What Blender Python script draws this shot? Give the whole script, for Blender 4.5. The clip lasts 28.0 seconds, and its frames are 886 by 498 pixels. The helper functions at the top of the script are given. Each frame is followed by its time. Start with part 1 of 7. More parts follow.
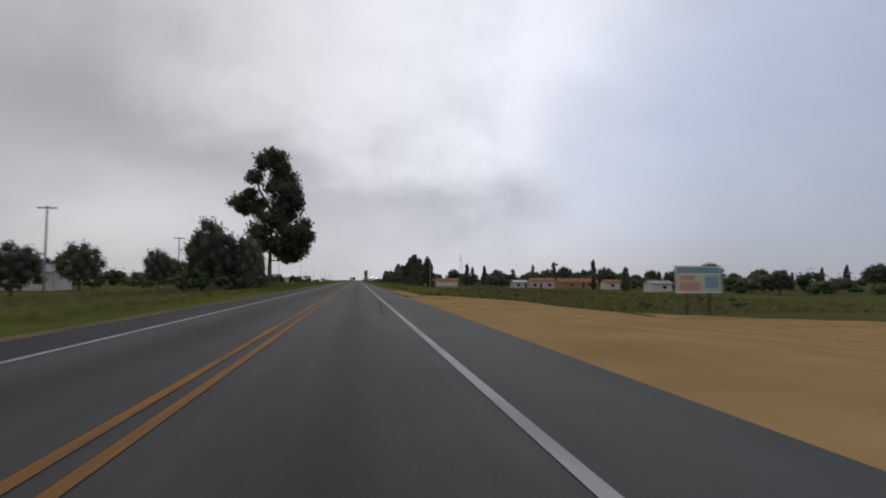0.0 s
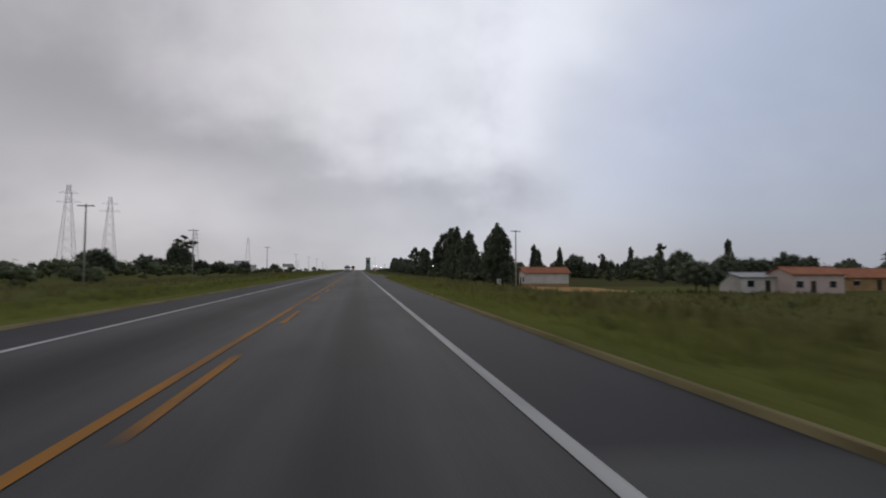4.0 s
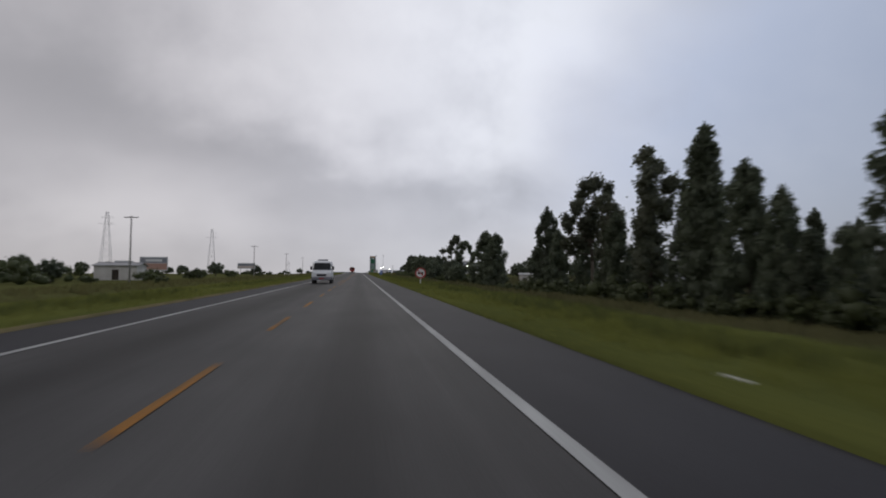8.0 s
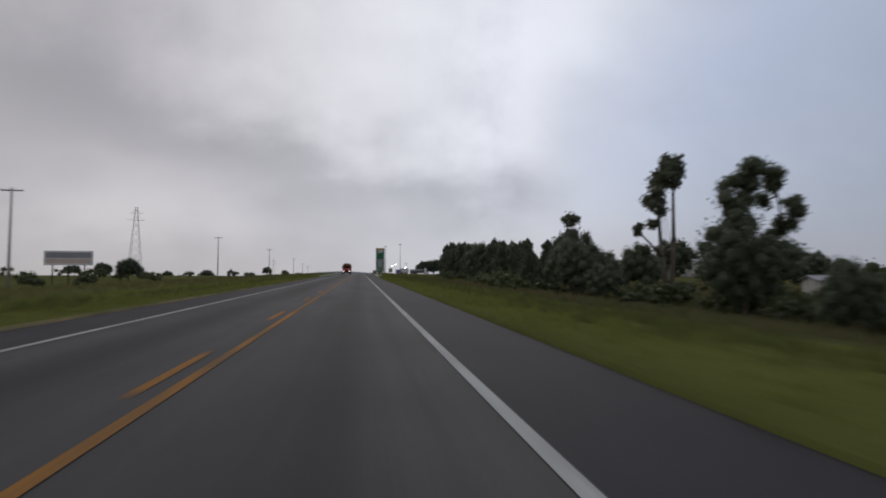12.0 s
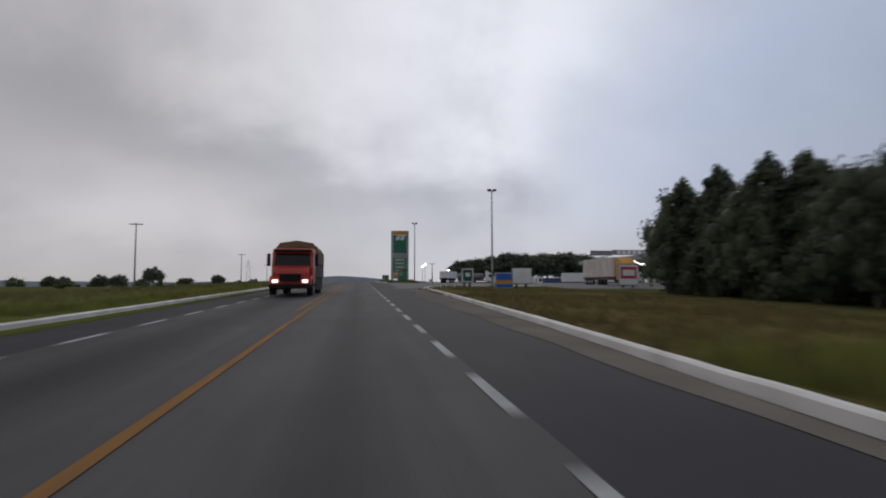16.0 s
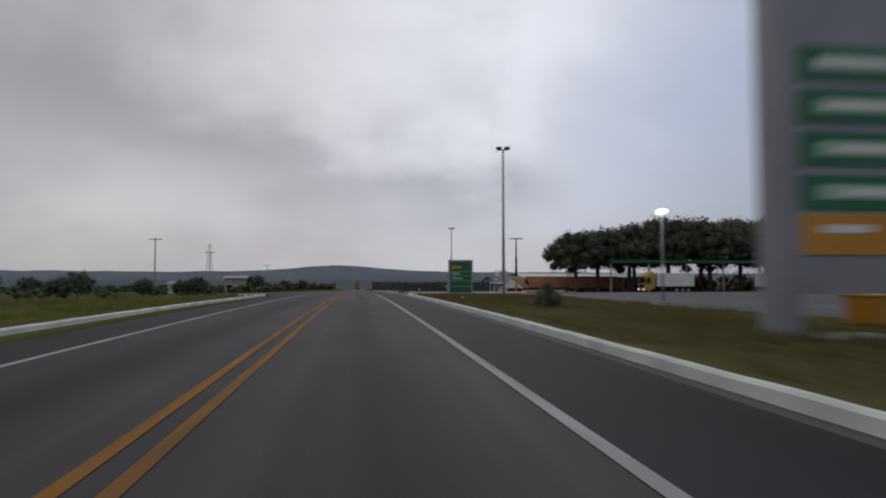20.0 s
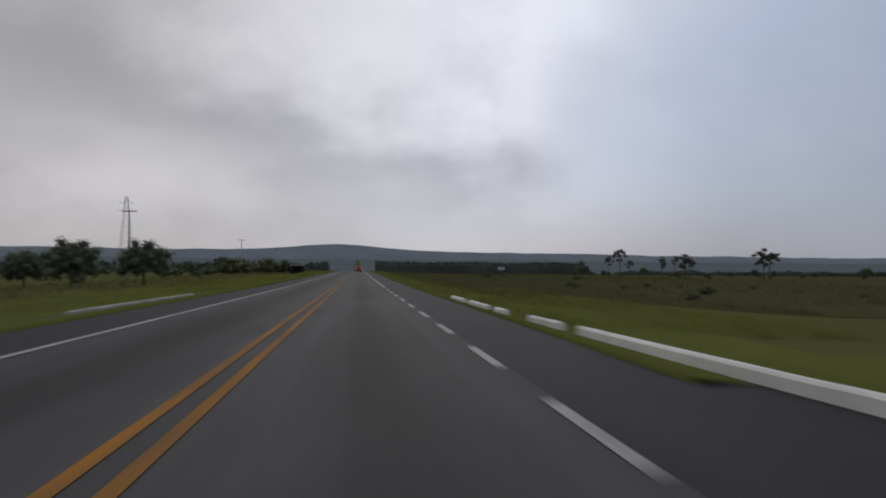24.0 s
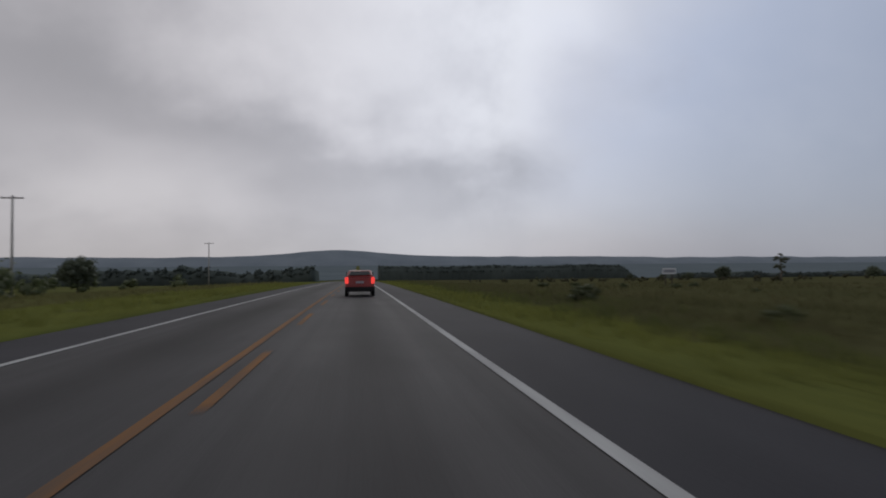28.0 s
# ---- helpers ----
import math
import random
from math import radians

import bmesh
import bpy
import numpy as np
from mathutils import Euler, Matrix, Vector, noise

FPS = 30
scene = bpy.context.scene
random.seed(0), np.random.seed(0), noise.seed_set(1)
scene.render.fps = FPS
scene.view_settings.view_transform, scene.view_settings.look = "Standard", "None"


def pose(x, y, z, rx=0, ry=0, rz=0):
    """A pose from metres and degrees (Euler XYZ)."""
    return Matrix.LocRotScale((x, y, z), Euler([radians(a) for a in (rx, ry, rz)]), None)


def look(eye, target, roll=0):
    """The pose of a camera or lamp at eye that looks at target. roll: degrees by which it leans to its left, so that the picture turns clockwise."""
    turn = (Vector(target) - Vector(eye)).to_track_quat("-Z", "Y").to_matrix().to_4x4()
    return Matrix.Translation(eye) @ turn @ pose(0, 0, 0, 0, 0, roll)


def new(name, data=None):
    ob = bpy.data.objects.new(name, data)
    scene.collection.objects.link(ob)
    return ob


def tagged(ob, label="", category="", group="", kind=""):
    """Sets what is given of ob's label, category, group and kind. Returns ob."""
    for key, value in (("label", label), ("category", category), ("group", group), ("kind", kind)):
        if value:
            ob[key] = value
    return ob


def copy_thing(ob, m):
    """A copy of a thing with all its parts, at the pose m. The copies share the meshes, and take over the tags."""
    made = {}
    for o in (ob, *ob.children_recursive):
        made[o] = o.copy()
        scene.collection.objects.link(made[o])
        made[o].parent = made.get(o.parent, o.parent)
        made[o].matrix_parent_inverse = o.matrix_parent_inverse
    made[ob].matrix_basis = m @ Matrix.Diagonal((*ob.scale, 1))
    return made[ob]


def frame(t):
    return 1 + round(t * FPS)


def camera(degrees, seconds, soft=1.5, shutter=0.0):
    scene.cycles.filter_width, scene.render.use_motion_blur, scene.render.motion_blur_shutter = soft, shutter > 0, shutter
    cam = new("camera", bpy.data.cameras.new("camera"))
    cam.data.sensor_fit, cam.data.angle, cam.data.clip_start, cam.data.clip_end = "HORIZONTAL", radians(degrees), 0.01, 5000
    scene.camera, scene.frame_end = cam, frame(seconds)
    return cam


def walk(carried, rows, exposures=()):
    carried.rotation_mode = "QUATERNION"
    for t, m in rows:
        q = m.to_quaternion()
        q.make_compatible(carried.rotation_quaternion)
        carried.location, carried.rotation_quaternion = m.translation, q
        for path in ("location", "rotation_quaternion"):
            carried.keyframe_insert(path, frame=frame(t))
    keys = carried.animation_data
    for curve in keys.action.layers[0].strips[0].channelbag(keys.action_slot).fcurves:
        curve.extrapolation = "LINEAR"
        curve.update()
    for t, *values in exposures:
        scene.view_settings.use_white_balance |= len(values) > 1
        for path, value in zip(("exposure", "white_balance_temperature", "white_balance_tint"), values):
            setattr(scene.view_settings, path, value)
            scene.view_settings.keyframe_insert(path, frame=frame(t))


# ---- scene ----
cam = camera(76.0, 28.0, soft=1.9, shutter=0.5)


# ---- the lie of the land: the road runs along +Y over a long low crest ----
SLOPE_AT = (-400, 640, 668, 692, 718, 754, 790, 885, 915, 990, 1200, 1500, 2000)
SLOPE = (0.018, 0.018, 0.0165, 0.012, -0.002, -0.016, -0.026, -0.026, -0.022, -0.021, -0.040, -0.030, 0.0)


def road_slope(y):
    return float(np.interp(y, SLOPE_AT, SLOPE))


PROFILE = [0.0]
for i in range(-400, 5200):
    PROFILE.append(PROFILE[-1] + road_slope(i + 0.5))


def road_z(y):
    u = min(max(y + 400, 0), 5599)
    i = int(u)
    return PROFILE[i] + (PROFILE[i + 1] - PROFILE[i]) * (u - i) - PROFILE[400]


def ramp(v, a, b):
    u = min(max((v - a) / (b - a), 0.0), 1.0)
    return u * u * (3 - 2 * u)


def land_z(x, y):
    """Height of the ground sheet: level by the road, falling gently away on both sides."""
    if x > 0:
        fall = 2.6 * (1 - ramp(y, 453, 640)) + 0.35 * ramp(y, 453, 640) * (1 - ramp(y, 813, 845)) + 1.4 * ramp(y, 813, 845) * (1 - ramp(y, 870, 960)) + 1.0 * ramp(y, 870, 960)
        d = -fall * ramp(x, 7.0, 35.0) - 0.10 * ramp(x, 5.4, 6.2)
    else:
        d = -0.9 * ramp(-x, 9.0, 40.0) - 0.10 * ramp(-x, 5.4, 6.2)
    far = ramp(abs(x), 14, 60)
    d += far * 0.35 * noise.noise((x * 0.02, y * 0.02, 0.3)) + 0.10 * ramp(abs(x), 6.5, 9) * noise.noise((x * 0.25, y * 0.25, 4.1))
    station = ramp(y, 638, 652) * (1 - ramp(y, 808, 822)) * ramp(x, 5.6, 6.2) * (1 - ramp(x, 120, 150))
    d = d * (1 - station) + station * -0.16
    return road_z(y) + d


# ---- camera: seconds, x, y, yaw, pitch above the road, roll ----
EYE = 1.30
RIDE = [
    (0.0, 1.991, 0.00, -8.542, 3.035, 0.146),
    (1.0, 1.980, 38.43, -8.380, 2.327, -0.437),
    (2.0, 1.979, 73.02, -8.345, 2.422, -0.120),
    (3.0, 1.928, 109.30, -8.563, 1.946, -0.066),
    (6.0, 1.924, 219.77, -8.451, 2.183, -0.085),
    (7.0, 1.958, 256.54, -8.489, 2.232, -0.280),
    (8.0, 1.912, 292.72, -8.426, 2.226, -0.085),
    (9.0, 2.002, 329.34, -8.380, 2.149, -0.239),
    (10.0, 2.058, 366.55, -8.644, 1.520, 0.103),
    (11.0, 2.190, 401.85, -8.723, 1.877, 0.316),
    (12.0, 2.161, 439.04, -8.321, 2.150, 0.017),
    (15.0, 2.102, 547.39, -8.436, 2.639, 0.033),
    (16.0, 2.022, 584.06, -8.435, 2.625, 0.016),
    (17.0, 1.992, 616.70, -8.683, 2.162, 0.102),
    (18.0, 1.935, 647.31, -8.557, 2.062, 0.300),
    (19.0, 1.831, 683.59, -8.255, 2.143, 0.457),
    (20.0, 1.620, 716.33, -8.542, 2.649, -0.017),
    (21.0, 1.548, 754.21, -8.496, 2.398, -0.030),
    (22.0, 1.562, 789.64, -8.678, 2.903, -0.459),
    (25.0, 1.603, 885.29, -8.389, 1.874, -0.525),
    (26.0, 1.681, 914.97, -8.419, 1.900, 0.198),
    (27.0, 1.723, 946.32, -8.472, 2.207, 0.428),
    (28.0, 1.669, 978.25, -8.492, 2.368, 0.306),
]
WAY = [(t, pose(x, y, road_z(y) + EYE, 90 + pitch + math.degrees(math.atan(road_slope(y))), roll, yaw))
       for t, x, y, yaw, pitch, roll in RIDE]
walk(cam, WAY, [(0, 0.12), (3, 0.06), (6, -0.08), (8, 0.0), (16, 0.0), (18, -0.02), (19, 0.08), (20, -0.06), (22, 0.05), (25, -0.06), (28, -0.08)])

# ---- sky and light: a broken overcast, brightest ahead, bluer to the right ----
world = bpy.data.worlds.new("overcast_sky")
scene.world = world
world.use_nodes = True
wt = world.node_tree
wt.nodes.clear()


def wlink(a, b):
    wt.links.new(a, b)


sky = wt.nodes.new("ShaderNodeTexSky")
sky.sky_type, sky.sun_disc = "NISHITA", False
sky.sun_elevation, sky.sun_rotation = radians(26), radians(10)
sky.altitude, sky.air_density, sky.dust_density = 800, 1.2, 2.0
coord = wt.nodes.new("ShaderNodeTexCoord")
split = wt.nodes.new("ShaderNodeSeparateXYZ")
wlink(coord.outputs["Generated"], split.inputs[0])


def wmath(op, a, b=0.0, c=0.0, clamp=False):
    n = wt.nodes.new("ShaderNodeMath")
    if c is True:
        c, clamp = 0.0, True
    n.operation, n.use_clamp = op, clamp
    for i, v in enumerate((a, b, c)):
        if isinstance(v, (int, float)):
            n.inputs[i].default_value = v
        else:
            wlink(v, n.inputs[i])
    return n.outputs[0]


# the cloud deck is a flat layer: directions are projected on it
height = wmath("MAXIMUM", split.outputs[2], 0.0)
lift = wmath("ADD", height, 0.62)
cx, cy = wmath("DIVIDE", split.outputs[0], lift), wmath("DIVIDE", split.outputs[1], lift)
flat = wt.nodes.new("ShaderNodeCombineXYZ")
wlink(cx, flat.inputs[0]), wlink(cy, flat.inputs[1])
turned = wt.nodes.new("ShaderNodeMapping")
turned.inputs["Rotation"].default_value = (0, 0, radians(38))
turned.inputs["Scale"].default_value = (0.8, 1.15, 1.0)
turned.inputs["Location"].default_value = (4.1, 0.2, 0.0)
wlink(flat.outputs[0], turned.inputs[0])
big = wt.nodes.new("ShaderNodeTexNoise")
big.inputs["Scale"].default_value, big.inputs["Detail"].default_value = 1.5, 3.0
big.inputs["Roughness"].default_value, big.inputs["Distortion"].default_value = 0.46, 0.25
wlink(turned.outputs[0], big.inputs["Vector"])
small = wt.nodes.new("ShaderNodeTexNoise")
small.inputs["Scale"].default_value, small.inputs["Detail"].default_value = 4.4, 3.0
wlink(turned.outputs[0], small.inputs["Vector"])
# broad masses of the deck, their outlines frayed by noise: (x, height, half length, half width, tilt, thickness)
fray = wt.nodes.new("ShaderNodeTexNoise")
fray.inputs["Scale"].default_value, fray.inputs["Detail"].default_value, fray.inputs["Roughness"].default_value = 3.1, 5.0, 0.62
wlink(coord.outputs["Generated"], fray.inputs["Vector"])
fx = wmath("ADD", split.outputs[0], wmath("MULTIPLY", wmath("SUBTRACT", fray.outputs["Fac"], 0.5), 0.36))
fz = wmath("ADD", height, wmath("MULTIPLY", wmath("SUBTRACT", small.outputs["Fac"], 0.5), 0.20))
front = wt.nodes.new("ShaderNodeCombineXYZ")
wlink(fx, front.inputs[0]), wlink(fz, front.inputs[1])


def mass(x, z, length, width, tilt, amount):
    at = wt.nodes.new("ShaderNodeMapping")
    at.vector_type = "TEXTURE"
    at.inputs["Location"].default_value = (x, z, 0)
    at.inputs["Rotation"].default_value = (0, 0, radians(tilt))
    at.inputs["Scale"].default_value = (length, width, 1)
    wlink(front.outputs[0], at.inputs[0])
    far = wt.nodes.new("ShaderNodeVectorMath")
    far.operation = "DOT_PRODUCT"
    wlink(at.outputs[0], far.inputs[0]), wlink(at.outputs[0], far.inputs[1])
    return wmath("MULTIPLY", wmath("POWER", 2.718, wmath("MULTIPLY", far.outputs["Value"], -1.0)), amount)


body = wmath("ADD", wmath("MULTIPLY_ADD", big.outputs["Fac"], 0.34, 0.165), wmath("MULTIPLY", small.outputs["Fac"], 0.15))
body = wmath("ADD", body, wmath("MULTIPLY", fray.outputs["Fac"], 0.17))
for m in ((-0.08, 0.335, 0.36, 0.085, -18, 0.045), (-0.20, 0.205, 0.40, 0.052, -15, -0.078), (0.29, 0.39, 0.10, 0.16, -28, 0.10), (0.46, 0.235, 0.20, 0.060, -20, -0.045),
          (-0.46, 0.47, 0.26, 0.100, -20, -0.060), (0.27, 0.225, 0.085, 0.095, -30, 0.075), (-0.42, 0.09, 0.26, 0.050, -4, 0.055), (0.16, 0.13, 0.20, 0.030, -6, -0.014)):
    body = wmath("ADD", body, mass(*m))
tone = wt.nodes.new("ShaderNodeValToRGB")
ramp_stops = tone.color_ramp
ramp_stops.interpolation = "B_SPLINE"
ramp_stops.elements[0].position, ramp_stops.elements[0].color = 0.37, (0.39, 0.395, 0.435, 1)
ramp_stops.elements[1].position, ramp_stops.elements[1].color = 0.61, (0.81, 0.81, 0.86, 1)
mid_stop = ramp_stops.elements.new(0.48)
mid_stop.color = (0.56, 0.56, 0.61, 1)
wlink(body, tone.inputs[0])
# thin cloud towards +X lets the blue through
wander = wmath("MULTIPLY", wmath("SUBTRACT", big.outputs["Fac"], 0.5), 0.5)
side = wmath("MULTIPLY", wmath("ADD", wmath("ADD", wmath("ADD", fx, wander), wmath("MULTIPLY", height, -0.50)), -0.10), 3.6, True)
side = wmath("MULTIPLY", side, wmath("MULTIPLY", wmath("ADD", height, 0.17), 4.0, True), True)
thin = wmath("MULTIPLY", side, wmath("SUBTRACT", 1.20, body), True)
bluish = wt.nodes.new("ShaderNodeMix")
bluish.data_type = "RGBA"
wlink(thin, bluish.inputs[0]), wlink(tone.outputs[0], bluish.inputs[6])
skylit = wt.nodes.new("ShaderNodeMix")
skylit.data_type, skylit.blend_type = "RGBA", "MULTIPLY"
skylit.inputs[0].default_value = 1.0
wlink(sky.outputs[0], skylit.inputs[6])
skylit.inputs[7].default_value = (0.11, 0.105, 0.11, 1)
pale = wt.nodes.new("ShaderNodeMix")
pale.data_type = "RGBA"
pale.inputs[0].default_value = 0.85
wlink(skylit.outputs[2], pale.inputs[6])
pale.inputs[7].default_value = (0.47, 0.54, 0.712, 1)
wlink(pale.outputs[2], bluish.inputs[7])
# pale warm band low over the land
low = wmath("POWER", wmath("SUBTRACT", 1.0, wmath("MULTIPLY", height, 4.2, True)), 2.5)
band = wt.nodes.new("ShaderNodeMix")
band.data_type = "RGBA"
wlink(wmath("MULTIPLY", low, wmath("SUBTRACT", 0.75, wmath("MULTIPLY", wmath("MULTIPLY", wmath("ADD", split.outputs[0], -0.14), 2.0, True), 0.45))), band.inputs[0]), wlink(bluish.outputs[2], band.inputs[6])
band.inputs[7].default_value = (0.56, 0.545, 0.56, 1)
# the cloud is brightest where the hidden sun stands behind it
aim = Vector((0.17, 0.92, 0.37)).normalized()
toward = wt.nodes.new("ShaderNodeVectorMath")
toward.operation = "DOT_PRODUCT"
wlink(coord.outputs["Generated"], toward.inputs[0])
toward.inputs[1].default_value = aim
halo = wmath("POWER", wmath("MAXIMUM", toward.outputs["Value"], 0.0), 7.0)
# towards +X the low cloud is thicker and greyer
veil = wmath("MULTIPLY", wmath("MULTIPLY", wmath("ADD", split.outputs[0], -0.12), 2.2, True), wmath("SUBTRACT", 1.0, wmath("MULTIPLY", height, 2.6, True)))
bright = wmath("MULTIPLY", wmath("ADD", wmath("MULTIPLY", halo, 0.40), 0.70), wmath("SUBTRACT", 1.0, wmath("MULTIPLY", veil, 0.22)))
shine = wt.nodes.new("ShaderNodeVectorMath")
shine.operation = "SCALE"
wlink(band.outputs[2], shine.inputs[0]), wlink(bright, shine.inputs["Scale"])
back = wt.nodes.new("ShaderNodeBackground")
back.inputs["Strength"].default_value = 1.03
# the deck is warmer to -X, cooler to +X
hue = wt.nodes.new("ShaderNodeValToRGB")
hue.color_ramp.interpolation = "EASE"
hue.color_ramp.elements[0].position, hue.color_ramp.elements[0].color = 0.30, (1.025, 1.0, 0.98, 1)
hue.color_ramp.elements[1].position, hue.color_ramp.elements[1].color = 0.66, (0.94, 0.970, 1.0, 1)
wlink(wmath("ADD", wmath("MULTIPLY", split.outputs[0], 0.5), 0.5), hue.inputs[0])
tint = wt.nodes.new("ShaderNodeMix")
tint.data_type, tint.blend_type = "RGBA", "MULTIPLY"
tint.inputs[0].default_value = 1.0
wlink(shine.outputs[0], tint.inputs[6]), wlink(hue.outputs[0], tint.inputs[7])
wlink(tint.outputs[2], back.inputs[0])
out = wt.nodes.new("ShaderNodeOutputWorld")
wlink(back.outputs[0], out.inputs[0])

sun = new("sun", bpy.data.lights.new("sun", "SUN"))
sun.data.energy, sun.data.angle, sun.data.color = 0.5, radians(25), (1.0, 0.95, 0.88)
sun.matrix_world = look((20, 112, 56), (0, 0, 0))


# ---- materials ----
def material(name, color, rough=0.8, second=None, scale=3.0, fine=40.0, mix=0.5, bump=0.15, metal=0.0, world_space=False, random_tint=0.0, stretch=None, through_light=0.0):
    """Colour that varies at two scales, with grain, on the real surface."""
    m = bpy.data.materials.new(name)
    m.use_nodes = True
    nt = m.node_tree
    bsdf = nt.nodes["Principled BSDF"]
    bsdf.inputs["Roughness"].default_value, bsdf.inputs["Metallic"].default_value = rough, metal
    bsdf.inputs["Specular IOR Level"].default_value = 0.0 if rough >= 0.95 else 0.12 if rough >= 0.84 else 0.5
    second = second or tuple(c * 0.7 for c in color)
    if world_space:
        vec = nt.nodes.new("ShaderNodeNewGeometry").outputs["Position"]
    else:
        vec = nt.nodes.new("ShaderNodeTexCoord").outputs["Object"]
    if stretch:
        mp = nt.nodes.new("ShaderNodeMapping")
        mp.inputs["Scale"].default_value = stretch
        nt.links.new(vec, mp.inputs[0])
        vec = mp.outputs[0]
    n1, n2 = nt.nodes.new("ShaderNodeTexNoise"), nt.nodes.new("ShaderNodeTexNoise")
    n1.inputs["Scale"].default_value, n1.inputs["Detail"].default_value = scale, 4
    n2.inputs["Scale"].default_value, n2.inputs["Detail"].default_value = fine, 3
    nt.links.new(vec, n1.inputs["Vector"]), nt.links.new(vec, n2.inputs["Vector"])
    add = nt.nodes.new("ShaderNodeMath")
    add.operation = "MULTIPLY_ADD"
    nt.links.new(n2.outputs["Fac"], add.inputs[0])
    add.inputs[1].default_value = 0.35
    nt.links.new(n1.outputs["Fac"], add.inputs[2])
    cr = nt.nodes.new("ShaderNodeValToRGB")
    cr.color_ramp.elements[0].position, cr.color_ramp.elements[1].position = 0.67 - mix * 0.4, 0.67 + mix * 0.4
    cr.color_ramp.elements[0].color, cr.color_ramp.elements[1].color = (*second, 1), (*color, 1)
    nt.links.new(add.outputs[0], cr.inputs[0])
    result = cr.outputs[0]
    if random_tint:
        info = nt.nodes.new("ShaderNodeObjectInfo")
        hsv = nt.nodes.new("ShaderNodeHueSaturation")
        mr = nt.nodes.new("ShaderNodeMapRange")
        mr.inputs[3].default_value, mr.inputs[4].default_value = 1 - random_tint, 1 + random_tint
        nt.links.new(info.outputs["Random"], mr.inputs[0])
        nt.links.new(mr.outputs[0], hsv.inputs["Value"])
        nt.links.new(result, hsv.inputs["Color"])
        result = hsv.outputs[0]
    nt.links.new(result, bsdf.inputs["Base Color"])
    if through_light:       # thin leaves let part of the light through
        thin_leaf = nt.nodes.new("ShaderNodeBsdfTranslucent")
        nt.links.new(result, thin_leaf.inputs["Color"])
        blend = nt.nodes.new("ShaderNodeMixShader")
        blend.inputs[0].default_value = through_light
        nt.links.new(bsdf.outputs[0], blend.inputs[1]), nt.links.new(thin_leaf.outputs[0], blend.inputs[2])
        nt.links.new(blend.outputs[0], nt.nodes["Material Output"].inputs[0])
    if bump:
        b = nt.nodes.new("ShaderNodeBump")
        b.inputs["Strength"].default_value, b.inputs["Distance"].default_value = bump, 0.05
        nt.links.new(n2.outputs["Fac"], b.inputs["Height"])
        nt.links.new(b.outputs[0], bsdf.inputs["Normal"])
    return m


